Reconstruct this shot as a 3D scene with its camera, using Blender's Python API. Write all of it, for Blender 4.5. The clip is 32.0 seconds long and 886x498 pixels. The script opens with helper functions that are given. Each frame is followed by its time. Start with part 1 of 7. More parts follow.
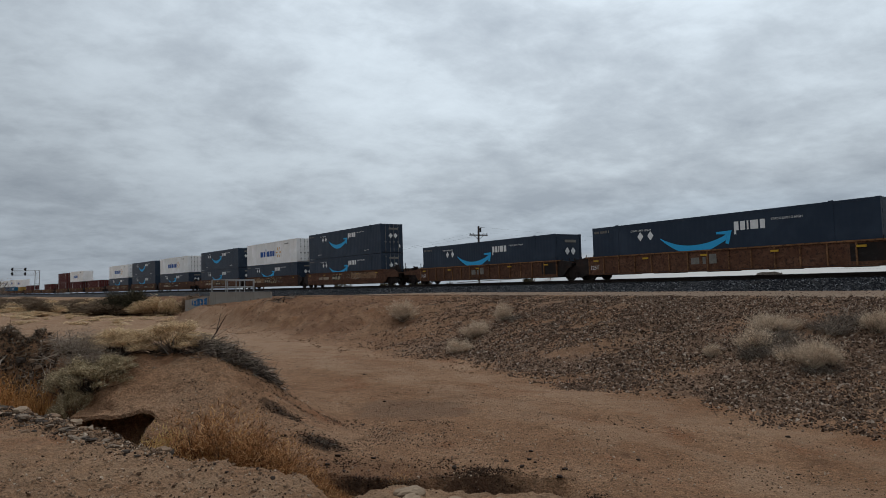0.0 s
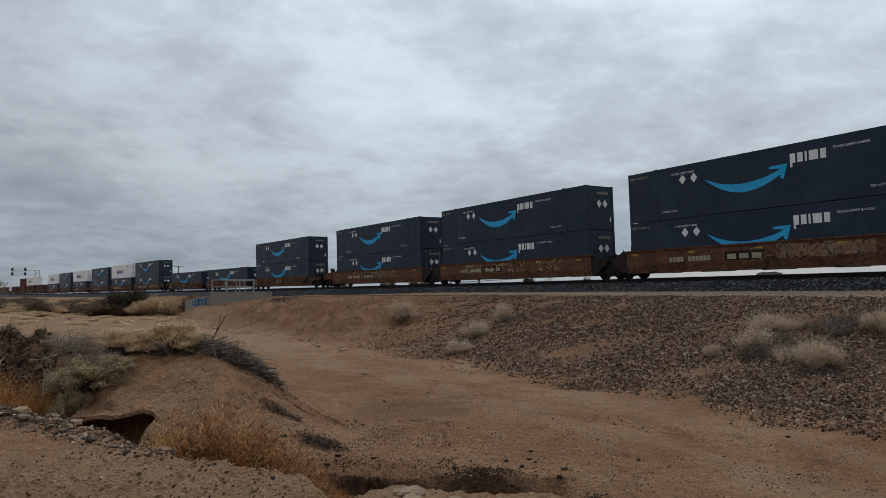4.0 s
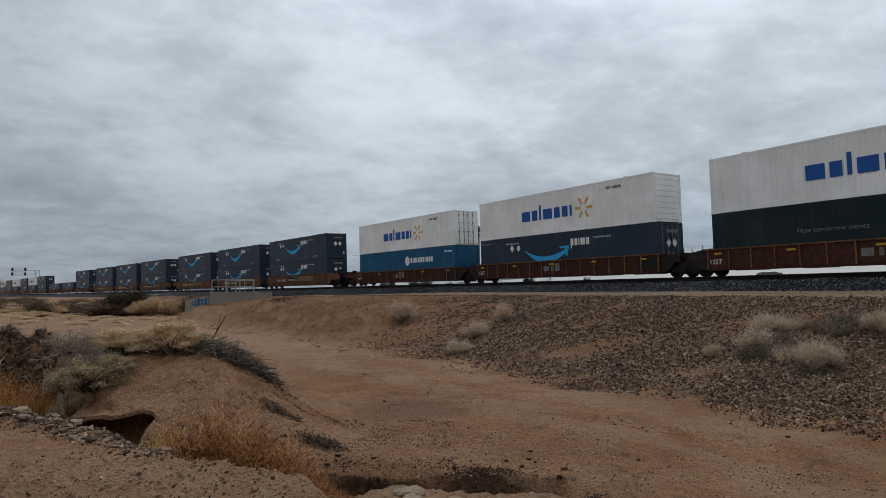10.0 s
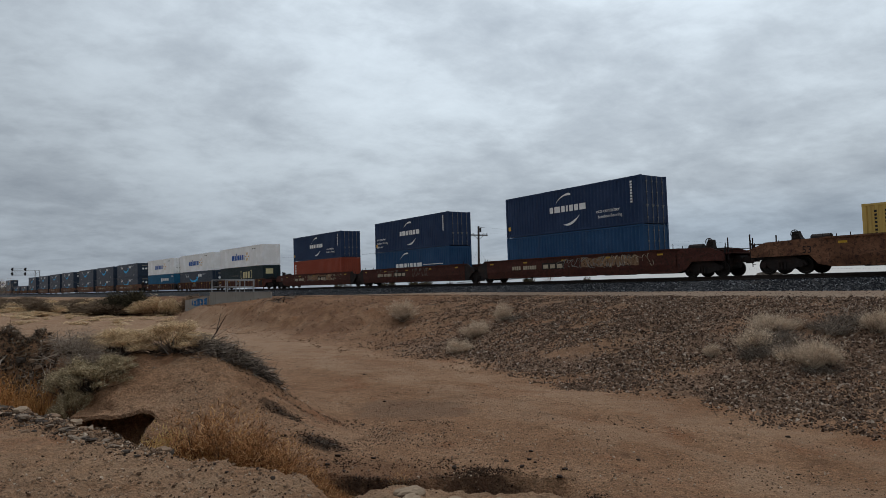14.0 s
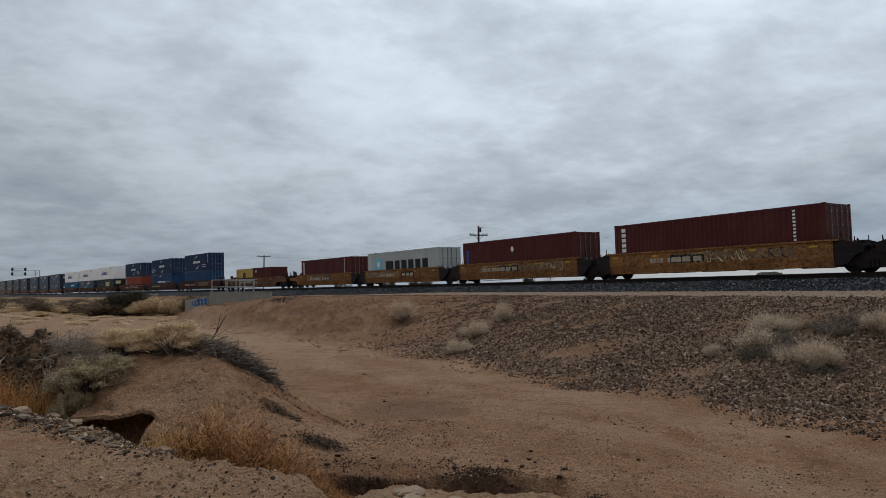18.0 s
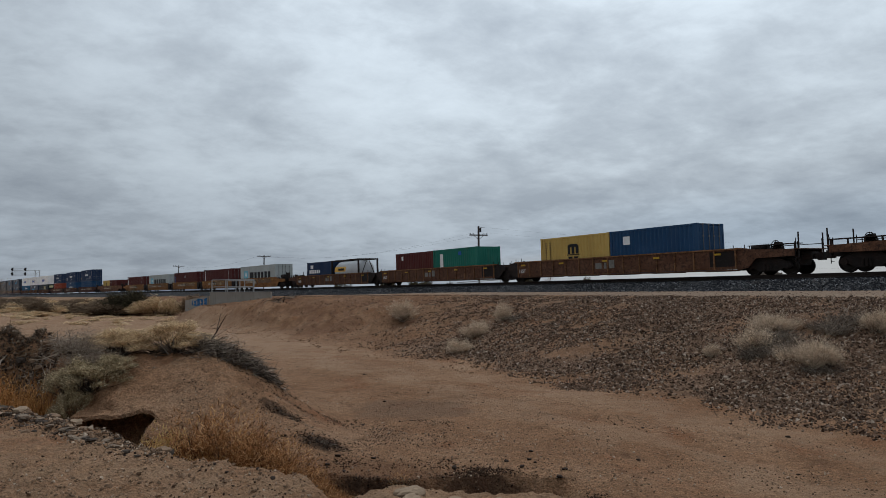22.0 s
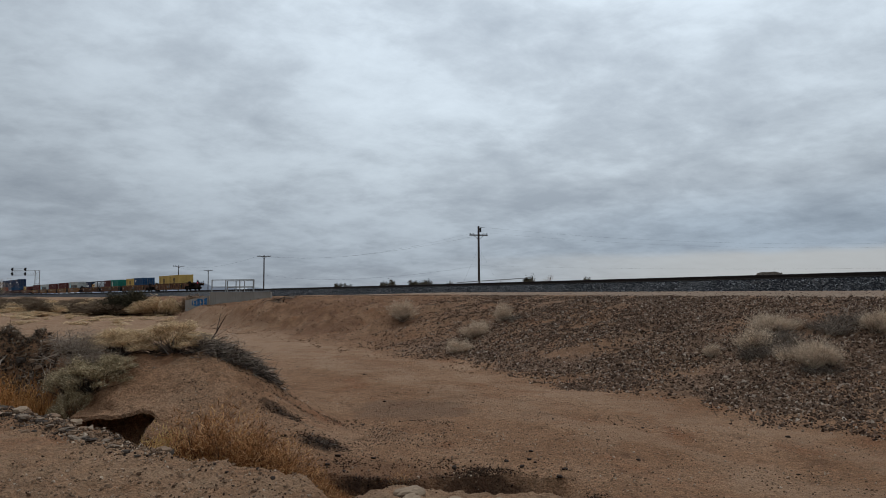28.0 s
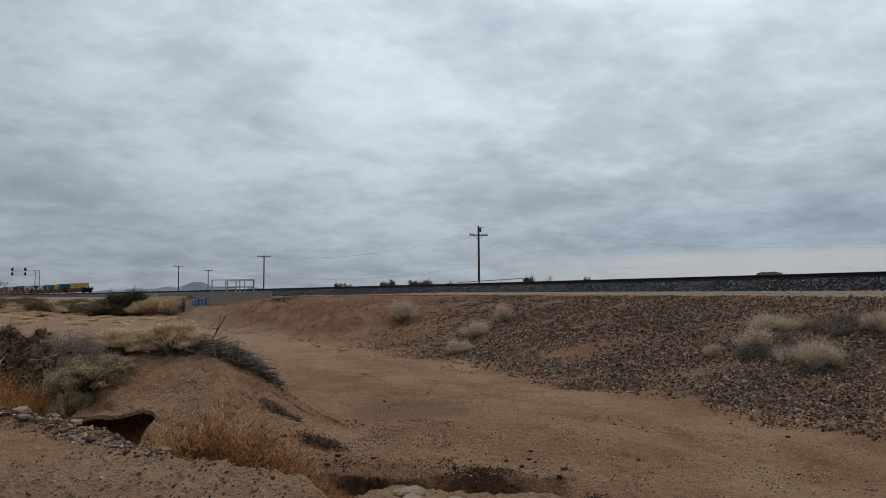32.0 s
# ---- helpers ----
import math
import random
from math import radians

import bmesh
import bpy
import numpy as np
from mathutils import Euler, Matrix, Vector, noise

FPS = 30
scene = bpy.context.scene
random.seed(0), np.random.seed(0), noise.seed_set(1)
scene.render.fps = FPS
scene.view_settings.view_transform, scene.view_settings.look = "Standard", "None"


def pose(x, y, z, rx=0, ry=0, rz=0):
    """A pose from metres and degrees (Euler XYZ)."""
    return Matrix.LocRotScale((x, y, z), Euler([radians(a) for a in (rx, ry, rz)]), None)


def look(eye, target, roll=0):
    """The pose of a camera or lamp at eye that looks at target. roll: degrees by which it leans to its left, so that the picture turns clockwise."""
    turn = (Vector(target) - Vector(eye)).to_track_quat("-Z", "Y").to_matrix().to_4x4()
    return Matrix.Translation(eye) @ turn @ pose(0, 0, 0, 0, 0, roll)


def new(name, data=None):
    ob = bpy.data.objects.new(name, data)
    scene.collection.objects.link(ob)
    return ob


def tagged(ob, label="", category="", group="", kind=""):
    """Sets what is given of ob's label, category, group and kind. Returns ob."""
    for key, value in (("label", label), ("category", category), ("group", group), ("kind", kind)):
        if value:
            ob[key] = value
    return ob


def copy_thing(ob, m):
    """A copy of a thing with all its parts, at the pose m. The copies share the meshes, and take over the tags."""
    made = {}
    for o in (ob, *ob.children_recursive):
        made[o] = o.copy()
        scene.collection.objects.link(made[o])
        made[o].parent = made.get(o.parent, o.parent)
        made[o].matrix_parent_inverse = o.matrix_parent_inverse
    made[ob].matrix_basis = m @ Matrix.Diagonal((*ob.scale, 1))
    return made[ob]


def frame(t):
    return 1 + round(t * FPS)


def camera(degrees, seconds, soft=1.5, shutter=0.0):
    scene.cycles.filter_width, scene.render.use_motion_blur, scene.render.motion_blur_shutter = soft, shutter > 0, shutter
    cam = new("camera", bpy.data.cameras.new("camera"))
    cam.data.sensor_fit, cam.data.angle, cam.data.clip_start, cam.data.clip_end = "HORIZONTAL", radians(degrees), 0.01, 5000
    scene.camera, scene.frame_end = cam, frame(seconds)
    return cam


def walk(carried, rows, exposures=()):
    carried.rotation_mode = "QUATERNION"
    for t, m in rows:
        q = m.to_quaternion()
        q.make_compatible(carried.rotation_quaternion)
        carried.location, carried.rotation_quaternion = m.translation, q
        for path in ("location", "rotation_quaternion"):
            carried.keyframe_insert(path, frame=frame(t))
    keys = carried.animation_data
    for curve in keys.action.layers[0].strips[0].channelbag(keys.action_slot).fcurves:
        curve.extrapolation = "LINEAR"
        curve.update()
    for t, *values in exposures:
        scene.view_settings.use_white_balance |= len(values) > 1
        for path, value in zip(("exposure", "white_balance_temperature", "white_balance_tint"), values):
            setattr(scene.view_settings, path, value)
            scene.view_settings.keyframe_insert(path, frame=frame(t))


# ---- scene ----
EYE = Vector((0.0, 0.0, 1.6))
cam = camera(70.23, 32.0, soft=0.75)
STAND = Matrix.Translation(EYE) @ Euler((radians(93.84), 0, 0)).to_matrix().to_4x4() @ pose(0, 0, 0, 0, 0, -0.40)
walk(cam, [(0.0, STAND), (32.0, STAND)],
     exposures=[(0.0, 0.0, 6500, 10.0), (16.0, 0.0, 6480, 10.0), (32.0, 0.0, 6420, 10.0)])

# ---- sky and sun: a closed deck of grey stratus ----
world = bpy.data.worlds.new("overcast_sky")
scene.world = world
world.use_nodes = True


SUNWAY = Vector((0.12, 0.55, 0.82)).normalized()


def overcast(tree):
    n, l = tree.nodes, tree.links
    n.clear()

    def node(kind, **kw):
        o = n.new(kind)
        for k, v in kw.items():
            if k == "op":
                o.operation = v
            elif k == "inp":
                for a, b in v.items():
                    o.inputs[a].default_value = b
        return o

    def mth(op, a, b=None, c=None):
        o = n.new("ShaderNodeMath")
        o.operation = op
        for i, v in enumerate((a, b, c)):
            if v is None:
                continue
            if isinstance(v, (int, float)):
                o.inputs[i].default_value = v
            else:
                l.new(v, o.inputs[i])
        return o.outputs[0]

    def ramp(src, stops):
        o = n.new("ShaderNodeValToRGB")
        while len(o.color_ramp.elements) < len(stops):
            o.color_ramp.elements.new(0.5)
        for e, (p, c) in zip(o.color_ramp.elements, stops):
            e.position, e.color = p, (*c, 1)
        l.new(src, o.inputs[0])
        return o.outputs[0]

    def mix(kind, f, a, b):
        o = n.new("ShaderNodeMix")
        o.data_type, o.blend_type = "RGBA", kind
        for i, v in ((0, f), (6, a), (7, b)):
            if isinstance(v, (int, float)):
                o.inputs[i].default_value = v
            elif isinstance(v, tuple):
                o.inputs[i].default_value = (*v, 1)
            else:
                l.new(v, o.inputs[i])
        return o.outputs[2]

    tc = n.new("ShaderNodeTexCoord")
    sep = n.new("ShaderNodeSeparateXYZ")
    l.new(tc.outputs["Generated"], sep.inputs[0])
    x, y, z = sep.outputs
    up = mth("MAXIMUM", z, 0.0)
    den = mth("ADD", up, 0.24)
    px, py = mth("DIVIDE", x, den), mth("DIVIDE", y, den)
    com = n.new("ShaderNodeCombineXYZ")
    l.new(px, com.inputs[0]), l.new(py, com.inputs[1])

    def cloud(scale, sx, sy, rot, off, detail, rough, dist):
        m = n.new("ShaderNodeMapping")
        m.inputs["Scale"].default_value = (sx, sy, 1)
        m.inputs["Rotation"].default_value = (0, 0, radians(rot))
        m.inputs["Location"].default_value = off
        l.new(com.outputs[0], m.inputs[0])
        t = n.new("ShaderNodeTexNoise")
        for k, v in (("Scale", scale), ("Detail", detail), ("Roughness", rough), ("Distortion", dist)):
            t.inputs[k].default_value = v
        l.new(m.outputs[0], t.inputs["Vector"])
        return t.outputs[0]

    big = cloud(0.9, 1.0, 0.9, 25, (3.1, 1.7, 0), 3, 0.5, 0.4)
    mid = cloud(2.2, 1.0, 1.0, -35, (0.6, 4.2, 0), 8, 0.58, 0.25)
    fine = cloud(7.5, 0.9, 1.1, -40, (2.0, 0.4, 0), 8, 0.62, 0.2)
    v = mth("ADD", mth("MULTIPLY", big, 0.32), mth("MULTIPLY", mid, 0.44))
    v = mth("ADD", v, mth("MULTIPLY", fine, 0.24))
    deck = ramp(v, [(0.37, (0.330, 0.378, 0.434)), (0.46, (0.405, 0.460, 0.518)), (0.54, (0.490, 0.556, 0.620)), (0.64, (0.560, 0.635, 0.704))])
    low = ramp(mth("MULTIPLY", up, 2.2), [(0.0, (0.80, 0.80, 0.81)), (0.10, (0.80, 0.81, 0.83)), (0.40, (0.98, 0.98, 0.975)), (0.85, (1.02, 1.02, 1.02))])
    deck = mix("MULTIPLY", 1.0, deck, low)
    # the sun's glow through the deck, ahead and to the right
    glow = n.new("ShaderNodeVectorMath")
    glow.operation = "DOT_PRODUCT"
    glow.inputs[1].default_value = SUNWAY
    l.new(tc.outputs["Generated"], glow.inputs[0])
    deck = mix("MULTIPLY", 1.0, deck, ramp(ramp_f(n, l, glow.outputs["Value"], 0.45, 1.02, False), [(0.0, (0.86, 0.86, 0.86)), (1.0, (1.60, 1.60, 1.58))]))
    # a clear strip under the deck towards the far right
    right = ramp_f(n, l, x, -0.05, 0.45, False)
    dusk = mth("MULTIPLY", mth("MULTIPLY", ramp_f(n, l, z, 0.045, 0.065, False), ramp_f(n, l, z, 0.08, 0.17, True)), right)
    deck = mix("MULTIPLY", mth("MULTIPLY", dusk, 0.8), deck, (0.82, 0.87, 0.92))
    wavy = mth("ADD", z, mth("MULTIPLY", mth("SUBTRACT", mid, 0.5), 0.02))
    band = mth("MULTIPLY", ramp_f(n, l, wavy, 0.046, 0.060, True), right)
    deck = mix("MIX", mth("MULTIPLY", band, 0.75), deck, (0.475, 0.485, 0.478))
    sky = n.new("ShaderNodeTexSky")
    sky.sky_type, sky.sun_disc, sky.sun_elevation, sky.sun_rotation = "NISHITA", False, math.asin(SUNWAY.z), math.atan2(SUNWAY.x, SUNWAY.y)
    clear = n.new("ShaderNodeBackground")
    clear.inputs[1].default_value = 0.05
    l.new(sky.outputs[0], clear.inputs[0])
    grey = n.new("ShaderNodeBackground")
    grey.inputs[1].default_value = 1.0
    l.new(deck, grey.inputs[0])
    both = n.new("ShaderNodeMixShader")
    both.inputs[0].default_value = 0.97
    l.new(clear.outputs[0], both.inputs[1]), l.new(grey.outputs[0], both.inputs[2])
    out = n.new("ShaderNodeOutputWorld")
    l.new(both.outputs[0], out.inputs[0])


def ramp_f(n, l, src, lo, hi, falling):
    o = n.new("ShaderNodeMapRange")
    o.interpolation_type = "SMOOTHSTEP"
    for i, v in enumerate((lo, hi, 1.0 if falling else 0.0, 0.0 if falling else 1.0)):
        o.inputs[1 + i].default_value = v
    l.new(src, o.inputs[0])
    return o.outputs[0]


overcast(world.node_tree)
sun = new("sun", bpy.data.lights.new("sun", "SUN"))
sun.data.energy, sun.data.angle, sun.data.color = 0.65, radians(25), (1.0, 0.97, 0.92)
sun.matrix_world = look(SUNWAY * 60, (0, 0, 0))

# ---- materials ----


class Mat:
    """A small builder round one node material."""

    def __init__(self, name, rough=0.7, metal=0.0):
        self.m = bpy.data.materials.new(name)
        self.m.use_nodes = True
        self.n, self.l = self.m.node_tree.nodes, self.m.node_tree.links
        self.b = self.n["Principled BSDF"]
        self.b.inputs["Roughness"].default_value = rough
        self.b.inputs["Metallic"].default_value = metal
        self.at = self.n.new("ShaderNodeTexCoord").outputs["Object"]

    def world_space(self):
        self.at = self.n.new("ShaderNodeNewGeometry").outputs["Position"]
        return self

    def mapped(self, scale=(1, 1, 1), rot=(0, 0, 0)):
        o = self.n.new("ShaderNodeMapping")
        o.inputs["Scale"].default_value = scale
        o.inputs["Rotation"].default_value = rot
        self.l.new(self.at, o.inputs[0])
        return o.outputs[0]

    def noise(self, scale, detail=4, rough=0.55, dist=0.0, at=None):
        o = self.n.new("ShaderNodeTexNoise")
        for k, v in (("Scale", scale), ("Detail", detail), ("Roughness", rough), ("Distortion", dist)):
            o.inputs[k].default_value = v
        self.l.new(at or self.at, o.inputs["Vector"])
        return o.outputs[0]

    def cells(self, scale, what="Distance", at=None, feature="F1"):
        o = self.n.new("ShaderNodeTexVoronoi")
        o.feature = feature
        o.inputs["Scale"].default_value = scale
        self.l.new(at or self.at, o.inputs["Vector"])
        return o.outputs[what]

    def ramp(self, src, stops):
        o = self.n.new("ShaderNodeValToRGB")
        while len(o.color_ramp.elements) < len(stops):
            o.color_ramp.elements.new(0.5)
        for e, (p, c) in zip(o.color_ramp.elements, stops):
            c = c if isinstance(c, tuple) else (c, c, c)
            e.position, e.color = p, (*c, 1)
        self.l.new(src, o.inputs[0])
        return o.outputs[0]

    def step(self, src, lo, hi):
        return ramp_f(self.n, self.l, src, lo, hi, False)

    def math(self, op, a, b):
        o = self.n.new("ShaderNodeMath")
        o.operation = op
        for i, v in enumerate((a, b)):
            if isinstance(v, (int, float)):
                o.inputs[i].default_value = v
            else:
                self.l.new(v, o.inputs[i])
        return o.outputs[0]

    def mix(self, f, a, b, kind="MIX"):
        o = self.n.new("ShaderNodeMix")
        o.data_type, o.blend_type = "RGBA", kind
        for i, v in ((0, f), (6, a), (7, b)):
            if isinstance(v, (int, float)):
                o.inputs[i].default_value = v
            elif isinstance(v, tuple):
                o.inputs[i].default_value = (*v, 1)
            else:
                self.l.new(v, o.inputs[i])
        return o.outputs[2]

    def random(self):
        return self.n.new("ShaderNodeObjectInfo").outputs["Random"]

    def island(self):
        return self.n.new("ShaderNodeNewGeometry").outputs["Random Per Island"]

    def colour(self, c):
        if isinstance(c, tuple):
            self.b.inputs["Base Color"].default_value = (*c, 1)
        else:
            self.l.new(c, self.b.inputs["Base Color"])
        return self

    def bump(self, h, strength=0.4, dist=0.02):
        o = self.n.new("ShaderNodeBump")
        o.inputs["Strength"].default_value, o.inputs["Distance"].default_value = strength, dist
        self.l.new(h, o.inputs["Height"])
        self.l.new(o.outputs[0], self.b.inputs["Normal"])
        return self


def paint(name, c, dirt=(0.10, 0.075, 0.055), amount=0.35, rough=0.55, streak=3.0, seed_scale=1.0):
    """Weathered paint: faded patches, vertical rain streaks, dust."""
    k = Mat(name, rough)
    a = k.noise(0.6 * seed_scale, 5, 0.6)
    s = k.noise(streak, 6, 0.65, at=k.mapped((1.0, 1.0, 0.08)))
    faded = k.mix(k.step(a, 0.40, 0.72), c, tuple(min(1, v * 1.18 + 0.008) for v in c))
    k.colour(k.mix(k.math("MULTIPLY", k.step(s, 0.50, 0.78), amount), faded, dirt))
    k.bump(k.noise(18, 3), 0.08, 0.01)
    k.b.inputs["Specular IOR Level"].default_value = 0.18
    return k.m


def rusty(name, c, rust=(0.085, 0.032, 0.016), amount=0.6, dark=(0.02, 0.014, 0.011)):
    """Freight-car paint gone to rust, with grime in streaks."""
    k = Mat(name, 0.8)
    a = k.noise(1.3, 7, 0.65, 0.4)
    s = k.noise(5, 6, 0.7, at=k.mapped((1.0, 1.0, 0.15)))
    base = k.mix(k.math("MULTIPLY", k.step(a, 0.42, 0.66), amount), c, rust)
    base = k.mix(k.math("MULTIPLY", k.step(s, 0.48, 0.75), 0.6), base, dark)
    scuff = k.noise(3.2, 8, 0.7, 0.8, at=k.mapped((0.5, 1.0, 1.0)))
    base = k.mix(k.math("MULTIPLY", k.step(scuff, 0.47, 0.62), 0.55), base, tuple(min(1, v * 1.6 + 0.008) for v in c))
    base = k.mix(k.math("MULTIPLY", k.step(k.noise(7, 8, 0.75, 0.5), 0.50, 0.60), 0.7), base, dark)
    var = k.ramp(k.random(), [(0, 0.82), (1, 1.15)])
    k.colour(k.mix(1.0, base, var, "MULTIPLY"))
    k.bump(k.noise(30, 4), 0.15, 0.01)
    k.b.inputs["Specular IOR Level"].default_value = 0.2
    return k.m


def split_parts(name, bm, material, parent, label=""):
    """Every loose piece of a bmesh becomes a part of its own."""
    left = set(bm.verts)
    while left:
        todo, piece = [left.pop()], set()
        while todo:
            v = todo.pop()
            piece.add(v)
            for e in v.link_edges:
                o = e.other_vert(v)
                if o in left:
                    left.discard(o)
                    todo.append(o)
        one, key = nbm(), {}
        for v in sorted(piece, key=lambda q: q.index):
            key[v] = one.verts.new(v.co)
        for f in {f for v in piece for f in v.link_faces}:
            one.faces.new([key[v] for v in f.verts])
        part(name, one, material, parent, label)
    bm.free()


def plain(name, c, rough=0.6, metal=0.0, vary=0.15):
    k = Mat(name, rough, metal)
    a = k.noise(4, 5, 0.6)
    lo, hi = tuple(v * (1 - vary) for v in c), tuple(min(1, v * (1 + vary)) for v in c)
    k.colour(k.ramp(a, [(0.3, lo), (0.7, hi)]))
    k.b.inputs["Specular IOR Level"].default_value = 0.2
    return k.m


def stones(name, c1, c2, c3):
    k = Mat(name, 0.85)
    k.colour(k.mix(k.math("MULTIPLY", k.step(k.noise(25, 3), 0.35, 0.8), 0.5), k.ramp(k.island(), [(0.12, c1), (0.5, c2), (0.82, tuple(v * 1.25 for v in c2)), (1.0, c3)]), c2))
    k.b.inputs["Specular IOR Level"].default_value = 0.1
    return k.m


NAVY = paint("dark_navy_container_paint", (0.0195, 0.0335, 0.056), amount=0.05, rough=0.45)
WHITE = paint("white_container_paint", (0.86, 0.86, 0.84), dirt=(0.45, 0.42, 0.38), amount=0.3, rough=0.45)
TEAL = paint("teal_blue_container_paint", (0.010, 0.095, 0.185), amount=0.08)
DEEPBLUE = paint("deep_blue_container_paint", (0.0135, 0.033, 0.083), amount=0.08)
MIDBLUE = paint("faded_blue_container_paint", (0.014, 0.058, 0.135), amount=0.15)
ORANGE = paint("red_orange_container_paint", (0.26, 0.052, 0.026), amount=0.2)
BROWNRED = paint("brown_red_container_paint", (0.082, 0.016, 0.014), amount=0.2)
YELLOW = paint("mustard_yellow_container_paint", (0.52, 0.355, 0.105), dirt=(0.20, 0.13, 0.05), amount=0.35)
GREY = paint("pale_grey_container_paint", (0.42, 0.45, 0.44), dirt=(0.22, 0.20, 0.17), amount=0.4)
GREEN = paint("sea_green_container_paint", (0.014, 0.155, 0.115), amount=0.2)
DARKTEALBLUE = paint("dark_blue_green_container_paint", (0.010, 0.022, 0.026), amount=0.08)
SILVER = paint("pale_tank_shell_paint", (0.46, 0.47, 0.48), amount=0.3, rough=0.4)
CARBROWN = rusty("brown_weathered_car_steel", (0.108, 0.051, 0.030))
CARORANGE = rusty("orange_brown_weathered_car_steel", (0.155, 0.072, 0.039), rust=(0.078, 0.034, 0.021), amount=0.8)
# paler rusted steel for chord and ribs, the sky's highlight put into its colour
CARCHORD = rusty("skylit_rusty_tan_brown_car_steel", (0.20, 0.098, 0.045), amount=0.45)
CARYELLOW = rusty("faded_yellow_orange_car_steel", (0.27, 0.120, 0.040), amount=0.42)
CARRED = rusty("dark_oxide_red_car_steel", (0.066, 0.020, 0.014), amount=0.5)
UNDER = rusty("sooty_underframe_steel", (0.020, 0.016, 0.015), amount=0.25)
WHEEL = plain("worn_dark_wheel_steel", (0.022, 0.019, 0.017), 0.55, 0.6)
MARKWHITE = plain("white_lettering_paint", (0.78, 0.79, 0.78), vary=0.08)
MARKBLUE = plain("sky_blue_marking_paint", (0.035, 0.41, 0.76), vary=0.05)
MARKROYAL = plain("royal_blue_lettering_paint", (0.020, 0.10, 0.36), vary=0.05)
MARKGOLD = plain("golden_yellow_marking_paint", (0.72, 0.42, 0.08), vary=0.05)
MARKCREAM = plain("cream_yellow_lettering_paint", (0.62, 0.55, 0.30), vary=0.1)
MARKBLACK = plain("black_lettering_paint", (0.015, 0.016, 0.018), vary=0.1)
MARKSKY = plain("pale_blue_marking_paint", (0.18, 0.50, 0.62), vary=0.05)
SPRAYPALE = plain("pale_spray_paint", (0.40, 0.33, 0.24), 0.8, vary=0.3)
SPRAYTAN = rusty("faded_tan_spray_paint", (0.23, 0.135, 0.075), rust=(0.10, 0.05, 0.03), amount=0.5, dark=(0.06, 0.035, 0.022))
SPRAYGREY = plain("grey_spray_paint", (0.20, 0.19, 0.17), 0.8, vary=0.3)
REFLECT = plain("yellow_reflector_strip", (0.50, 0.30, 0.03), 0.4)
GALV = plain("dull_galvanised_steel", (0.20, 0.20, 0.20), 0.5, 0.6)

# ---- the track's line ----
YAW, DIST, RISE, GRADE, CANT = 0.5511, 30.96, 2.366, -0.00265, 0.0293
N2, D2 = Vector((math.cos(YAW), math.sin(YAW))), Vector((-math.sin(YAW), math.cos(YAW)))
BEND, EASE = -0.001833, 183.0


def _line():
    """Plan of the centreline, metre by metre, from 560 m before to 1200 m past the nearest point."""
    fwd, back = [(DIST, 0.0, 0.0)], [(DIST, 0.0, 0.0)]
    for i in range(1200):
        u, v, a = fwd[-1]
        k = BEND * max(0.0, 1 - (i + 0.5) / EASE)
        b = a + k
        fwd.append((u + math.sin((a + b) / 2), v + math.cos((a + b) / 2), b))
    for i in range(560):
        u, v, a = back[-1]
        k = BEND * max(0.0, 1 - i / 80)
        b = a - k
        back.append((u - math.sin((a + b) / 2), v - math.cos((a + b) / 2), b))
    return np.array(back[:0:-1] + fwd)


LINE = _line()
S0 = -560.0


def track(s):
    """Centre between the rail heads at s metres along the line: u, w (across, along), the turn, the height."""
    i = np.clip(s - S0, 0, len(LINE) - 1.001)
    j = int(i)
    u, w, a = LINE[j] + (LINE[j + 1] - LINE[j]) * (i - j)
    return float(u), float(w), float(a), RISE + GRADE * min(max(s, -40.0), 260.0)


def rail_pose(s, z=0.0):
    """Pose on the track at s: x along the line of travel, y towards the road, z up from the rails, leaning with the cant."""
    u, w, a, h = track(s)
    p = N2 * u + D2 * w
    m = Matrix.Translation((p.x, p.y, h)) @ Matrix.Rotation(math.pi / 2 + YAW - a, 4, "Z") @ Matrix.Rotation(-CANT, 4, "X")
    return m @ Matrix.Translation((0, 0, z))


# ---- mesh helpers ----


def mesh_of(name, bm, material, smooth=False):
    me = bpy.data.meshes.new(name)
    bm.to_mesh(me)
    bm.free()
    for m in (material if isinstance(material, (list, tuple)) else [material]):
        me.materials.append(m)
    if smooth:
        me.polygons.foreach_set("use_smooth", [True] * len(me.polygons))
    return me


def part(name, bm, material, parent, label="", smooth=False):
    ob = new(name, mesh_of(name, bm, material, smooth) if isinstance(bm, bmesh.types.BMesh) else bm)
    ob.parent = parent
    if label:
        ob["label"] = label
    return ob


def thing(name, label, category, group="", kind="", m=None):
    ob = new(name)
    tagged(ob, label, category, group, kind)
    if m is not None:
        ob.matrix_basis = m
    return ob


def box(bm, x0, x1, y0, y1, z0, z1, m=None):
    v = [bm.verts.new((x, y, z)) for x in (x0, x1) for y in (y0, y1) for z in (z0, z1)]
    if m is not None:
        for q in v:
            q.co = m @ q.co
    for f in ((0, 1, 3, 2), (4, 6, 7, 5), (0, 4, 5, 1), (2, 3, 7, 6), (0, 2, 6, 4), (1, 5, 7, 3)):
        bm.faces.new([v[i] for i in f])
    return v


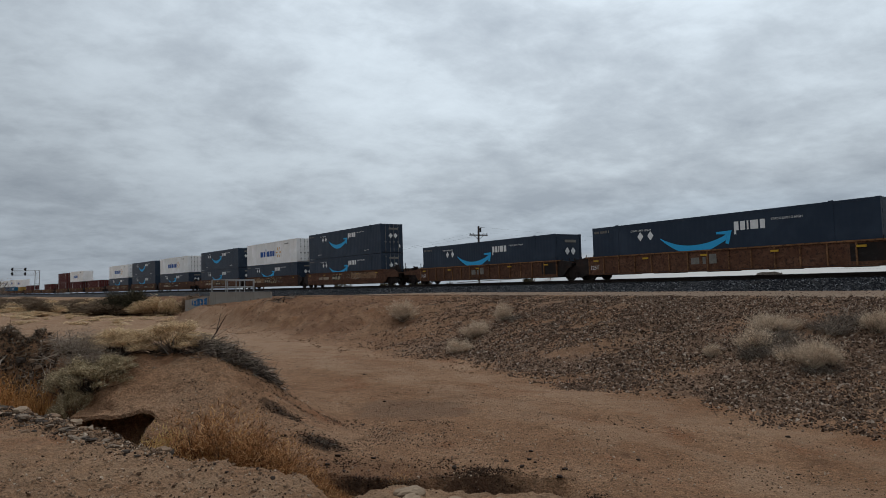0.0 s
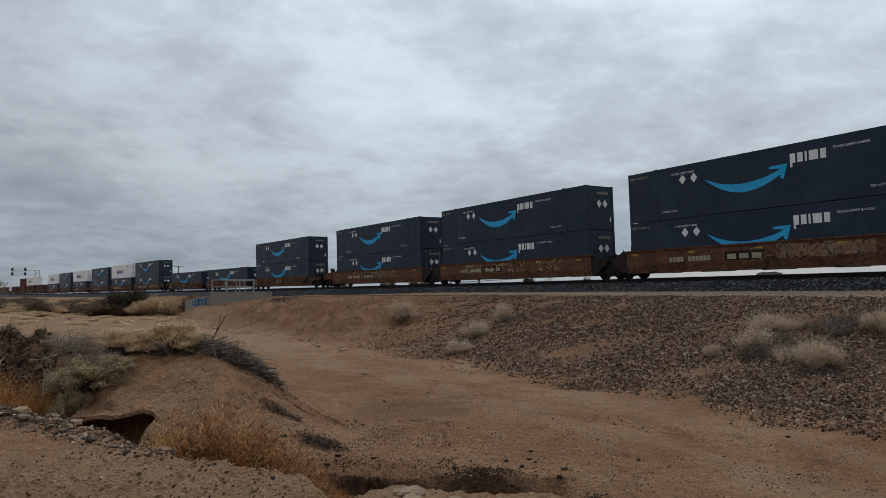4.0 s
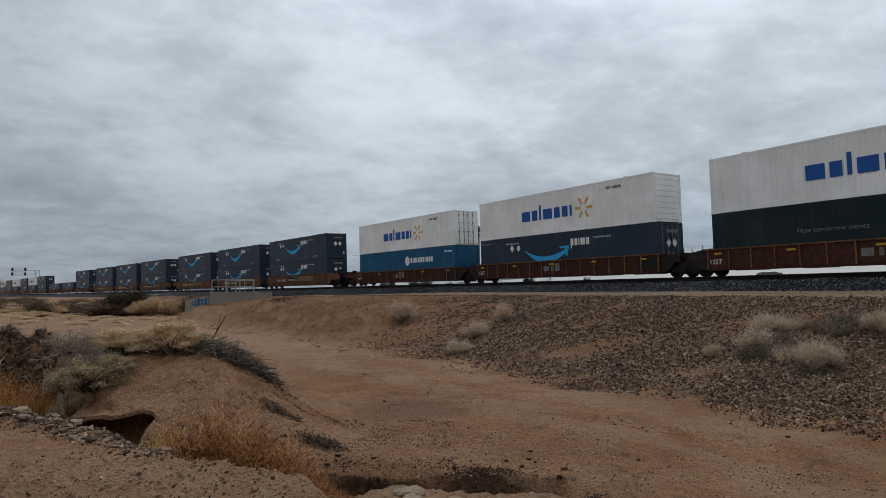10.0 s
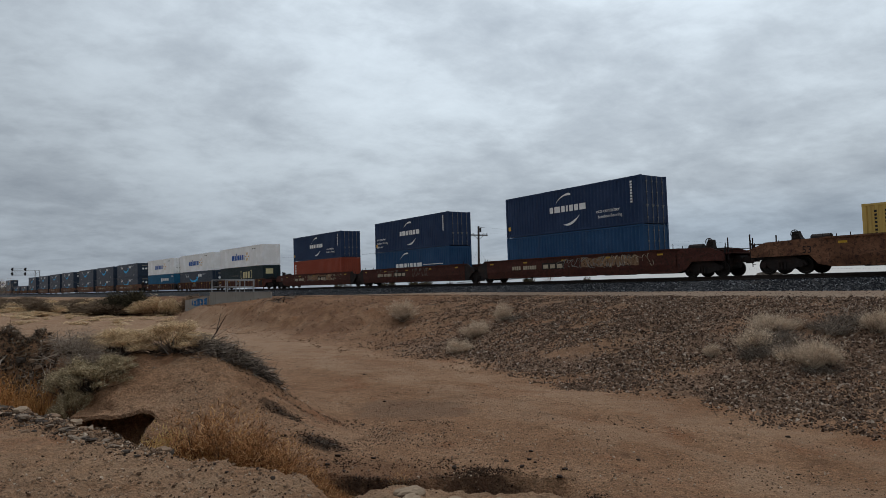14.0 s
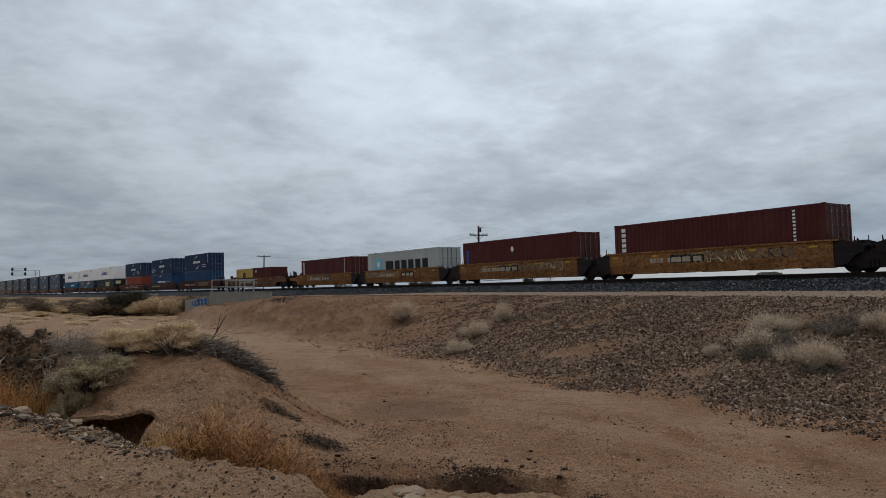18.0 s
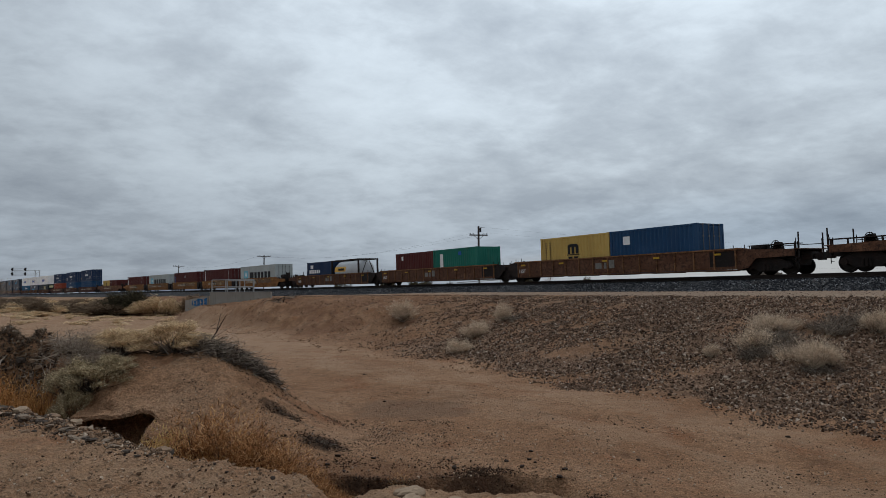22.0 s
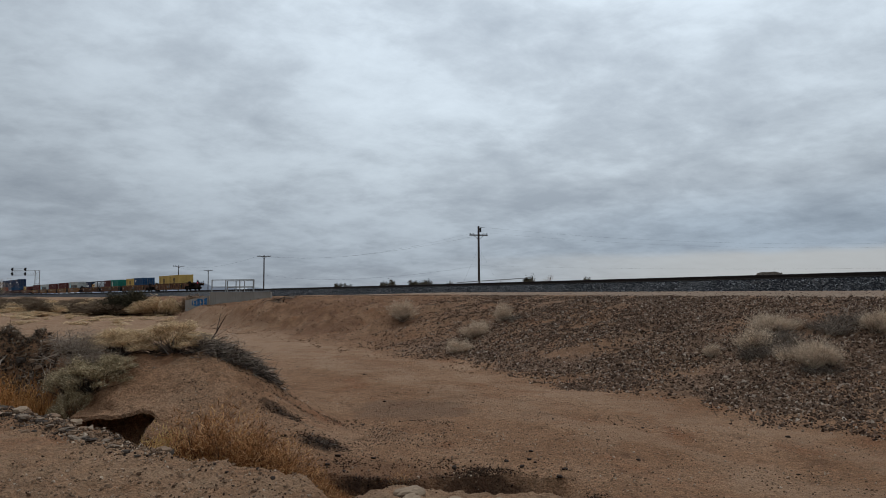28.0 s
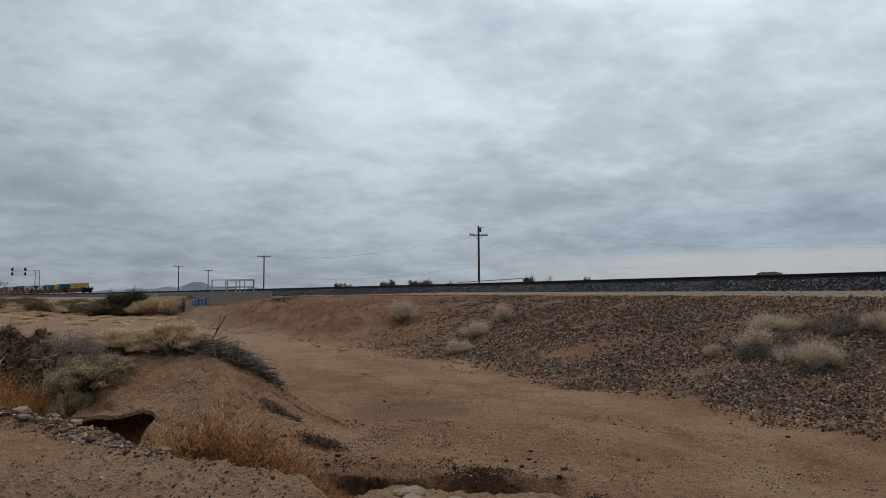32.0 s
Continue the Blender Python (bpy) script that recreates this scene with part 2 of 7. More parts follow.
def bar(bm, a, b, r, n=6, r2=None):
    """A round or n-sided rod from a to b."""
    a, b = Vector(a), Vector(b)
    d = (b - a)
    q = d.to_track_quat("Z", "Y").to_matrix()
    rings = []
    for p, rr in ((a, r), (b, r if r2 is None else r2)):
        rings.append([bm.verts.new(p + q @ Vector((rr * math.cos(t), rr * math.sin(t), 0))) for t in (2 * math.pi * i / n for i in range(n))])
    for i in range(n):
        bm.faces.new((rings[0][i], rings[0][(i + 1) % n], rings[1][(i + 1) % n], rings[1][i]))
    bm.faces.new(rings[0][::-1])
    bm.faces.new(rings[1])


def prism(bm, pts, y0, y1):
    """An outline in x, z pushed from y0 to y1."""
    a = [bm.verts.new((x, y0, z)) for x, z in pts]
    b = [bm.verts.new((x, y1, z)) for x, z in pts]
    n = len(pts)
    for i in range(n):
        bm.faces.new((a[i], a[(i + 1) % n], b[(i + 1) % n], b[i]))
    bm.faces.new(a[::-1])
    bm.faces.new(b)
    bmesh.ops.recalc_face_normals(bm, faces=bm.faces[:])


def nbm():
    return bmesh.new()

# ---- ground ----


def sst(a, b, x):
    t = min(max((x - a) / (b - a), 0.0), 1.0)
    return t * t * (3 - 2 * t)


def fbm(x, y, f, oct=3, z=0.0):
    t, a = 0.0, 1.0
    for _ in range(oct):
        t += a * noise.noise((x * f, y * f, z))
        f, a = f * 2.1, a * 0.5
    return t


def across(x, y):
    """Distance towards the track (the track itself lies at 30.96) and the way along it."""
    w = -x * 0.5236 + y * 0.8520
    u = x * 0.8520 + y * 0.5236
    i = min(max(w - S0, 0), len(LINE) - 2)
    return u - (LINE[int(i)][0] - DIST) * (1.0 if w < 300 else 0.0), w


def ground_z(x, y, hollow=True):
    v, w = across(x, y)
    r = math.hypot(x, y)
    n1 = fbm(x, y, 0.35, 3)
    n2 = fbm(x, y, 2.2, 3, 5.0)
    road = -1.0 + 0.05 * n1
    # railway bank: slope, bench, far side down to the plain
    wob = 0.55 * noise.noise((w * 0.22, 3.3, 0)) + 0.25 * noise.noise((w * 0.9, 7.1, 0))
    t = (v + wob - 12.3 - 8.5 * sst(62, 74, w)) / (11.9 - 8.4 * sst(30, 50, w))
    bench = 1.31 + 0.21 * sst(23.4, 27.6, v) - 0.20 * sst(40, 60, w) - 0.25 * sst(60, 85, w) - 0.35 * sst(110, 190, w)
    bench -= 0.45 * sst(46, 60, w) * (1 - sst(20, 25, v))
    tc = min(max(t, 0.0), 1.0)
    rise = 0.45 * tc + 0.55 * sst(0, 1, tc)
    z = road + (bench - road) * rise
    if v > 38:
        z = z + (0.0 - z) * sst(38, 50, v)
    # rills and hummocks on the slope
    if 0 < t < 1:
        z += ((0.10 + 0.08 * sst(24, 34, w)) * n2 + 0.20 * fbm(w, v * 0.35, 0.55, 3, 2.0)) * math.sin(math.pi * tc)
        # eroded red scarp towards the culvert
        z += 0.60 * sst(22, 34, w) * sst(0.15, 0.35, tc) * (1 - sst(0.5, 0.85, tc)) * (0.5 + noise.noise((w * 0.6, 1.0, 0)) + 0.6 * abs(noise.noise((w * 1.7, 4.0, 0))))
    # land beyond the brush, level with the road
    z += 0.45 * sst(30, 60, w) * (1 - sst(2, 9, v)) + 0.10 * n1 * sst(30, 60, w) * (1 - sst(10, 14, v))
    # brush-covered spoil mound beside the road
    ridge = math.exp(-((y - 12.3 - 0.08 * (x + 6)) / (2.3 if y > 12.3 else 2.6)) ** 2) * (1 - sst(-4.4, -1.6, x + 0.35 * (y - 12)))
    z += (1.42 + 0.22 * noise.noise((x * 0.5, y * 0.5, 9)) + 0.1 * n2) * ridge
    if x < -5:
        z += (0.80 + 0.30 * n2 + 0.25 * noise.noise((x * 2.1, y * 2.1, 6))) * math.exp(-((x + 9.3) / 1.6) ** 2 - ((y - 13.4) / 1.5) ** 2)
    # gully in front of the mound and the near bank on which the camera stands
    e = y - 0.30 * sst(-2.4, -1.2, x) * (1 - sst(-1.35, -0.75, x)) - (4.15 - 0.77 * x if x < -0.9 else 4.84 + 0.32 * sst(-0.9, -0.35, x) - 0.30 * max(0.0, x + 0.35))
    e += -0.28 + 0.16 * noise.noise((x * 1.3, y * 1.3, 2)) + 0.07 * noise.noise((x * 4, y * 4, 4))
    gully = sst(-0.1, 0.5, e) * (1 - sst(1.15, 1.95 + 0.5 * noise.noise((x * 0.9, 5.5, 0)), e)) * (1 - sst(0.3, 2.4, x))
    z = z + (-1.62 - z) * gully * (0.74 + 0.12 * (1 - sst(-1.6, -0.8, x)))
    # undercut hollow below a level crust in the far side of the gully
    shelf = sst(9.85, 10.08, y) * (1 - sst(10.9, 11.4, y)) * sst(-6.3, -5.95, x) * (1 - sst(-4.75, -4.4, x))
    z += max(0.0, -0.33 + 0.05 * noise.noise((x * 3, y * 3, 7)) - z) * shelf
    if hollow:
        z -= 0.85 * math.exp(-((x + 5.2) / 0.55) ** 8 - ((y - 10.20) / 0.95) ** 6)
    near = 1 - sst(-0.15, 0.62, e)
    if near > 0:
        zn = 0.04 * n1 + 0.035 * n2
        z = z + (zn - z) * near
    # washed-out trench across the road's near edge
    c = 8.85 + 0.16 * math.sin(1.9 * x) + 0.12 * noise.noise((x * 2.5, 0, 8))
    z -= 0.72 * sst(c - 0.95, c - 0.15, y) * (1 - sst(c + 0.02, c + 0.16, y)) * sst(-2.1, -1.5, x) * (1 - sst(1.1, 2.0, x))
    # small broken ledge at the road's edge
    z += 0.10 * math.exp(-((y - 7.35 + 0.25 * x) / 0.28) ** 2) * sst(-0.6, 0.2, x) * (1 - sst(1.6, 2.6, x)) * (0.8 + n2)
    # wheel ruts and clods
    if r < 60:
        z += 0.014 * n2 + 0.012 * noise.noise((x * 7, y * 7, 1)) * (1 - sst(15, 40, r))
        rough = max(min(1.0, ridge * 1.4), near)
        z += rough * (0.030 * noise.noise((x * 3.1, y * 3.1, 12)) + 0.034 * noise.noise((x * 8, y * 8, 14)) + 0.016 * noise.noise((x * 19, y * 19, 15)))
        if v < 12.5 and near < 0.5:
            z -= 0.03 * (math.exp(-((v - 6.0 - 0.5 * n1) / 0.35) ** 2) + math.exp(-((v - 7.8 - 0.5 * n1) / 0.35) ** 2))
    return z


def build_ground():
    angs = np.concatenate([np.arange(-180, -50, 5.0), np.arange(-50, 50, 0.25), np.arange(50, 180, 5.0)])
    radii = [0.0]
    r = 1.0
    while r < 4600:
        radii.append(r)
        r *= 1.0125 if 4 < r < 110 else 1.06
    verts, faces = [], []
    na = len(angs)
    for r in radii:
        for a in angs:
            x, y = r * math.sin(radians(a)), r * math.cos(radians(a))
            verts.append((x, y, ground_z(x, y)))
    for i in range(len(radii) - 1):
        for j in range(na):
            k = (j + 1) % na
            faces.append((i * na + j, i * na + k, (i + 1) * na + k, (i + 1) * na + j))
    me = bpy.data.meshes.new("ground")
    me.from_pydata(verts, [], faces)
    me.materials.append(soil())
    me.polygons.foreach_set("use_smooth", [True] * len(me.polygons))
    me.update()
    ob = new("ground", me)
    return tagged(ob, "sandy brown desert ground with a rutted dirt track", "ground", kind="structure")


def soil():
    k = Mat("desert_soil", 0.95).world_space()
    dirt = k.ramp(k.noise(0.35, 6, 0.6), [(0.3, (0.275, 0.142, 0.076)), (0.5, (0.345, 0.190, 0.106)), (0.72, (0.43, 0.262, 0.160))])
    red = k.noise(0.55, 5, 0.6, 0.6, at=k.mapped((1, 1, 1), (0, 0, 0.55)))
    dirt = k.mix(k.math("MULTIPLY", k.step(red, 0.53, 0.70), 0.62), dirt, (0.275, 0.112, 0.052))
    # wheel-dragged streaks along the road
    drag = k.noise(2.2, 6, 0.7, 0.3, at=k.mapped((1.0, 0.22, 1.0), (0, 0, -0.5511)))
    dirt = k.mix(k.math("MULTIPLY", k.step(drag, 0.56, 0.72), 0.40), dirt, (0.17, 0.098, 0.060))
    # grit, crumbs and dark specks at three sizes
    for scale, lo, hi, a in ((70, 0.55, 1.50, 0.6), (26, 0.60, 1.40, 0.5), (9, 0.75, 1.22, 0.5)):
        dirt = k.mix(a, dirt, k.mix(1.0, dirt, k.ramp(k.cells(scale, "Color"), [(0.1, lo), (0.55, 1.0), (0.95, hi)]), "MULTIPLY"))
    crumbs = k.noise(5.5, 8, 0.75, 0.5)
    dirt = k.mix(k.math("MULTIPLY", k.step(crumbs, 0.58, 0.66), 0.52), dirt, (0.105, 0.056, 0.033))
    clumps = k.noise(1.7, 9, 0.72, 0.6)
    dirt = k.mix(k.math("MULTIPLY", k.step(clumps, 0.53, 0.66), 0.5), dirt, (0.150, 0.082, 0.047))
    dirt = k.mix(k.math("MULTIPLY", k.math("SUBTRACT", 1.0, k.step(clumps, 0.32, 0.44)), 0.4), dirt, (0.47, 0.310, 0.200))
    specks = k.noise(17, 5, 0.7, 0.3)
    dirt = k.mix(k.math("MULTIPLY", k.step(specks, 0.62, 0.68), 0.5), dirt, (0.070, 0.042, 0.028))
    # coarse ballast spill over the bank
    sep = k.n.new("ShaderNodeSeparateXYZ")
    k.l.new(k.at, sep.inputs[0])
    u = k.math("ADD", k.math("MULTIPLY", sep.outputs[0], 0.852), k.math("MULTIPLY", sep.outputs[1], 0.5236))
    w = k.math("ADD", k.math("MULTIPLY", sep.outputs[0], -0.5236), k.math("MULTIPLY", sep.outputs[1], 0.852))
    scarp = k.math("MULTIPLY", k.math("MULTIPLY", k.step(u, 10.5, 13.0), k.math("SUBTRACT", 1.0, k.step(u, 19.0, 24.0))), k.step(w, 24, 36))
    dirt = k.mix(k.math("MULTIPLY", k.math("MULTIPLY", scarp, k.step(k.noise(0.8, 6, 0.65, 0.4), 0.40, 0.58)), 0.6), dirt, (0.185, 0.095, 0.058))
    # paler dust on the far stretch of the road and on the near bank
    dusty = k.math("MULTIPLY", k.step(w, 16, 34), k.math("SUBTRACT", 1.0, k.step(u, 9.5, 13.0)))
    dirt = k.mix(k.math("MULTIPLY", dusty, k.ramp(k.noise(0.9, 6, 0.65), [(0.35, 0.35), (0.65, 0.65)])), dirt, (0.44, 0.290, 0.190))
    dirt = k.mix(k.math("MULTIPLY", k.math("SUBTRACT", 1.0, k.step(sep.outputs[1], 5.5, 8.5)), k.ramp(k.noise(2.5, 7, 0.7), [(0.38, 0.1), (0.62, 0.55)])), dirt, (0.43, 0.285, 0.180))
    u = k.math("ADD", u, k.math("MULTIPLY", k.math("SUBTRACT", k.noise(0.5, 4), 0.5), 3.5))
    on = k.math("MULTIPLY", k.step(u, 12.2, 13.6), k.math("SUBTRACT", 1.0, k.step(u, 22.6, 23.8)))
    on = k.math("MULTIPLY", on, k.math("SUBTRACT", 1.0, k.step(w, 17, 35)))
    on = k.math("MULTIPLY", on, k.math("ADD", 0.18, k.step(k.noise(0.28, 4, 0.6), 0.36, 0.60)))
    dirt = k.mix(k.math("MULTIPLY", k.step(u, 23.0, 24.2), 0.62), dirt, (0.38, 0.300, 0.232))
    # two paler lines worn by wheels
    for centre, half in ((11.1, 0.75), (8.7, 0.7)):
        lane = k.math("ADD", u, k.math("MULTIPLY", k.math("SUBTRACT", k.noise(0.25, 3), 0.5), 2.2))
        away = k.math("ABSOLUTE", k.math("SUBTRACT", lane, centre), 0.0)
        worn = k.math("MULTIPLY", k.math("SUBTRACT", 1.0, k.step(away, 0.15, half)), k.ramp(k.noise(3.0, 6, 0.7), [(0.35, 0.15), (0.6, 0.55)]))
        dirt = k.mix(worn, dirt, (0.43, 0.278, 0.178))
    # dried mud where a puddle stood on the road
    gx = k.math("MULTIPLY", k.math("ADD", sep.outputs[0], 0.75), 0.62)
    gy = k.math("MULTIPLY", k.math("SUBTRACT", sep.outputs[1], 14.3), 0.75)
    pool = k.math("ADD", k.math("ADD", k.math("MULTIPLY", gx, gx), k.math("MULTIPLY", gy, gy)), k.math("MULTIPLY", k.math("SUBTRACT", k.noise(1.6, 6, 0.65, 0.6), 0.5), 1.6))
    dirt = k.mix(k.math("MULTIPLY", k.math("SUBTRACT", 1.0, k.step(pool, 0.35, 1.0)), 0.55), dirt, (0.205, 0.132, 0.088))
    chip = k.cells(15, "Color")
    gravel = k.ramp(chip, [(0.0, (0.065, 0.040, 0.029)), (0.45, (0.175, 0.108, 0.072)), (0.8, (0.290, 0.188, 0.128)), (1.0, (0.50, 0.39, 0.30))])
    # dark earth at the mound's broken foot; in the washed-out trench also painted shade
    # rot tints rotten earth and also the shade painted on trench and gully floor
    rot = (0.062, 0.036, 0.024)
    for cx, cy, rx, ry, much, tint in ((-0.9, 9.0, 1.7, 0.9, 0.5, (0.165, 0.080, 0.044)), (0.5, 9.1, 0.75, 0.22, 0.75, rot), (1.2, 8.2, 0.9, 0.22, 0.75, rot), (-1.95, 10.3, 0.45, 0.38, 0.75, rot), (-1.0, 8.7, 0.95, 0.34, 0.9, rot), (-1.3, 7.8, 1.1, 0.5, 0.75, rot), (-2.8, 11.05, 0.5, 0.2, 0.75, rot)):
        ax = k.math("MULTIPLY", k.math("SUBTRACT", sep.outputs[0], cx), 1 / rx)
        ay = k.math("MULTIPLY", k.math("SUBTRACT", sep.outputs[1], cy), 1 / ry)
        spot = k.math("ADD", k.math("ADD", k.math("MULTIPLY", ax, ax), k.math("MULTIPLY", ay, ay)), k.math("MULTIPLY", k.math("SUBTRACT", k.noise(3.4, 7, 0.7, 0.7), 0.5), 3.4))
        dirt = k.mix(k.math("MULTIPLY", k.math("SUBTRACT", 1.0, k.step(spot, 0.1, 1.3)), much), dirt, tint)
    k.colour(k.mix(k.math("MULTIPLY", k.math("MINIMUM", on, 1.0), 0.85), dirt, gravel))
    h = k.math("ADD", k.noise(9, 9, 0.75), k.math("MULTIPLY", k.cells(24), 0.6))
    h = k.math("ADD", h, k.math("MULTIPLY", k.cells(60), 0.3))
    k.bump(h, 1.0, 0.06)
    k.b.inputs["Specular IOR Level"].default_value = 0.08
    return k.m


GROUND = build_ground()


# ---- track: ballast, ties, rails ----


def swept(name, outline, s_list, mat, jitter=0.0):
    """An outline in (y, z) of the track's own space, swept along the line."""
    verts, faces = [], []
    n = len(outline)
    rng = random.Random(4)
    for s in s_list:
        m = rail_pose(s)
        for y, z in outline:
            verts.append(m @ Vector((0, y + rng.uniform(-jitter, jitter), z + rng.uniform(-jitter, jitter))))
    for i in range(len(s_list) - 1):
        for j in range(n):
            k = (j + 1) % n
            faces.append((i * n + j, i * n + k, (i + 1) * n + k, (i + 1) * n + j))
    faces += [tuple(range(n)), tuple(range((len(s_list) - 1) * n, len(s_list) * n))[::-1]]
    me = bpy.data.meshes.new(name)
    me.from_pydata([tuple(v) for v in verts], [], faces)
    me.materials.append(mat)
    me.validate()
    me.update()
    bm = nbm()
    bm.from_mesh(me)
    bmesh.ops.recalc_face_normals(bm, faces=bm.faces[:])
    bm.to_mesh(me)
    bm.free()
    return me


def ballast_mat():
    k = Mat("grey_ballast", 0.9).world_space()
    c = k.ramp(k.cells(11, "Color"), [(0, (0.016, 0.016, 0.019)), (0.5, (0.046, 0.045, 0.048)), (0.85, (0.11, 0.106, 0.106)), (1, (0.30, 0.29, 0.28))])
    k.colour(k.mix(k.step(k.noise(0.7, 4), 0.45, 0.75), c, (0.060, 0.052, 0.048)))
    k.bump(k.cells(11), 1.0, 0.08)
    return k.m


BALLAST = ballast_mat()
CRIB = plain("dark_crib_stone", (0.020, 0.018, 0.018), 0.95, vary=0.4)
RAILSTEEL = plain("brown_rail_steel", (0.030, 0.021, 0.017), 0.7, 0.2)
TIEWOOD = plain("dark_creosoted_tie", (0.030, 0.024, 0.020), 0.9)
steps_near = [float(s) for s in range(-60, 140, 1)]
steps_all = [float(s) for s in range(-540, -60, 6)] + steps_near + [float(s) for s in range(140, 1100, 8)]
railway = thing("railway_track", "single railway track of worn steel rails on grey ballast", "railway track", kind="structure")
part("ballast_bed", swept("ballast_bed", [(-3.9, -1.25), (-1.75, -0.30), (1.55, -0.24), (1.95, -0.25), (3.25, -0.90), (3.7, -1.3), (-4.2, -1.4)], steps_all, BALLAST, 0.02), None, railway, "grey crushed stone ballast")
part("crib_fill", swept("crib_fill", [(-1.29, -0.37), (-1.29, -0.215), (1.29, -0.215), (1.33, -0.37)], steps_all, CRIB, 0.0), None, railway, "dark stone between the ties")
for side in (0.7525, -0.7525):
    prof = [(side - 0.076, -0.186), (side + 0.076, -0.186), (side + 0.076, -0.170), (side + 0.012, -0.150), (side + 0.010, -0.045), (side + 0.036, -0.034),
            (side + 0.036, -0.004), (side + 0.028, 0.0), (side - 0.028, 0.0), (side - 0.036, -0.004), (side - 0.036, -0.034), (side - 0.010, -0.045), (side - 0.012, -0.150), (side - 0.076, -0.170)]
    part("rail", swept("rail", prof, steps_all, RAILSTEEL), None, railway)


def ties():
    bm = nbm()
    box(bm, -0.115, 0.115, -1.30, 1.30, -0.37, -0.19)
    tie = mesh_of("tie", bm, TIEWOOD)
    s = 4.0
    while s < 130:
        ob = part("tie", tie, None, railway)
        ob.matrix_basis = rail_pose(s)
        s += 0.53
    rest = nbm()
    while s < 420:
        box(rest, -0.115, 0.115, -1.30, 1.30, -0.37, -0.19, rail_pose(s))
        s += 0.53
    tagged(part("far_ties", rest, TIEWOOD, railway), kind="stuff")


ties()

# ---- containers ----
H96 = 2.896


def slab(bm, x0, x1, z0, z1, y, t=0.006):
    box(bm, x0, x1, y, y + t, z0, z1)


def word(bm, x, z, h, pattern, y, width=0.62, step=0.78):
    """Lettering as plain bars: t tall, d with a tail below, anything else of small height. Read towards the rear (-x)."""
    for ch in pattern:
        lo, hi = (0.0, 1.0) if ch == "t" else ((-0.38, 0.68) if ch == "d" else (0.0, 0.68))
        wd = width * (0.45 if ch == "i" else 1.35 if ch == "m" else 1.0)
        if ch != " ":
            slab(bm, x - wd * h, x, z + lo * h, z + hi * h, y)
        x -= (wd + step - width) * h
    return x


def glyphs(bm, xa, xb, z, h, codes, y, wt=0.17):
    """A brand mark as a row of plain bars from xa back to xb: s and l narrow, m wide, d with a foot below, k and l of full height."""
    wide = {"r": 1.0, "s": 0.36, "l": 0.36, "a": 0.95, "m": 1.6, "d": 1.0, "k": 0.8, " ": 0.5}
    gap = 0.38
    unit = (xa - xb) / (sum(wide[c] for c in codes) + gap * (len(codes) - 1))
    xh = 0.70 * h
    x = xa
    for c in codes:
        w = wide[c] * unit
        lo, hi = (-0.30 * h if c == "d" else 0.0), (h if c in "lk" else xh)
        slab(bm, x - w, x, z, z + hi, y)
        if lo:
            slab(bm, x - 0.42 * w, x, z + lo, z, y)
        x -= w + gap * unit


def arc_swoosh(bm, y):
    """A smile-shaped crescent that runs out into a hooked arrow."""
    n = 22
    va, vb = [], []
    for i in range(n + 1):
        t = i / n
        x = 2.99 - 4.05 * t
        zc = 1.86 - 2.62 * t * (1 - t) * (1.0 - 0.10 * t) - 0.16 * t
        th = 0.215 * math.sin(math.pi * min(0.80, t * 0.86 + 0.01)) ** 0.8 + 0.004
        va.append(bm.verts.new((x, y + 0.006, zc + th)))
        vb.append(bm.verts.new((x, y + 0.006, zc - th)))
    for i in range(n):
        bm.faces.new((va[i], vb[i], vb[i + 1], va[i + 1]))
    for q in (((-0.46, 1.97), (-1.34, 2.00), (-1.20, 1.80), (-0.46, 1.86)), ((-1.34, 2.00), (-1.14, 1.30), (-0.96, 1.36), (-1.06, 1.84), (-1.20, 1.85))):
        bm.faces.new([bm.verts.new((px, y + 0.006, pz)) for px, pz in q])
    bmesh.ops.recalc_face_normals(bm, faces=bm.faces[:])
    for f in bm.faces:
        if f.normal.y < 0:
            f.normal_flip()


def diamond(bm, x, z, r, y):
    f = bm.faces.new([bm.verts.new((x + a * r * 0.8, y + 0.006, z + b * r)) for a, b in ((1, 0), (0, 1), (-1, 0), (0, -1))])
    f.normal_update()
    if f.normal.y < 0:
        f.normal_flip()


def letters(parent, text, x, z, h, y, mat, name="lettering", upright=True, tilt=0.0):
    """Readable words in the built-in font on the near side, made into a mesh."""
    cu = bpy.data.curves.new(name, "FONT")
    cu.body, cu.size, cu.extrude = text, h * 1.35, 0.002
    tmp = bpy.data.objects.new(name, cu)
    me = bpy.data.meshes.new_from_object(tmp)
    bpy.data.objects.remove(tmp)
    me.materials.append(mat)
    me.transform(Matrix.Translation((x, y + 0.008, z)) @ Matrix.Rotation(math.pi, 4, "Z") @ Matrix.Rotation(math.pi / 2, 4, "X"))
    return tagged(part(name, me, None, parent), kind="stuff")


def corrugated(bm, x0, x1, z0, z1, y, depth, pitch, face):
    """A trapezoid-ribbed wall along x; face is the side it looks to."""
    pts, x = [], x0
    while x < x1 - pitch * 0.5:
        pts += [(x, 0), (x + pitch * 0.36, 0), (x + pitch * 0.5, -depth), (x + pitch * 0.86, -depth)]
        x += pitch
    pts += [(x1, 0)]
    a = [bm.verts.new((min(px, x1), y + face * d, z0)) for px, d in pts]
    b = [bm.verts.new((min(px, x1), y + face * d, z1)) for px, d in pts]
    for i in range(len(pts) - 1):
        q = (a[i], a[i + 1], b[i + 1], b[i])
        bm.faces.new(q if face < 0 else q[::-1])


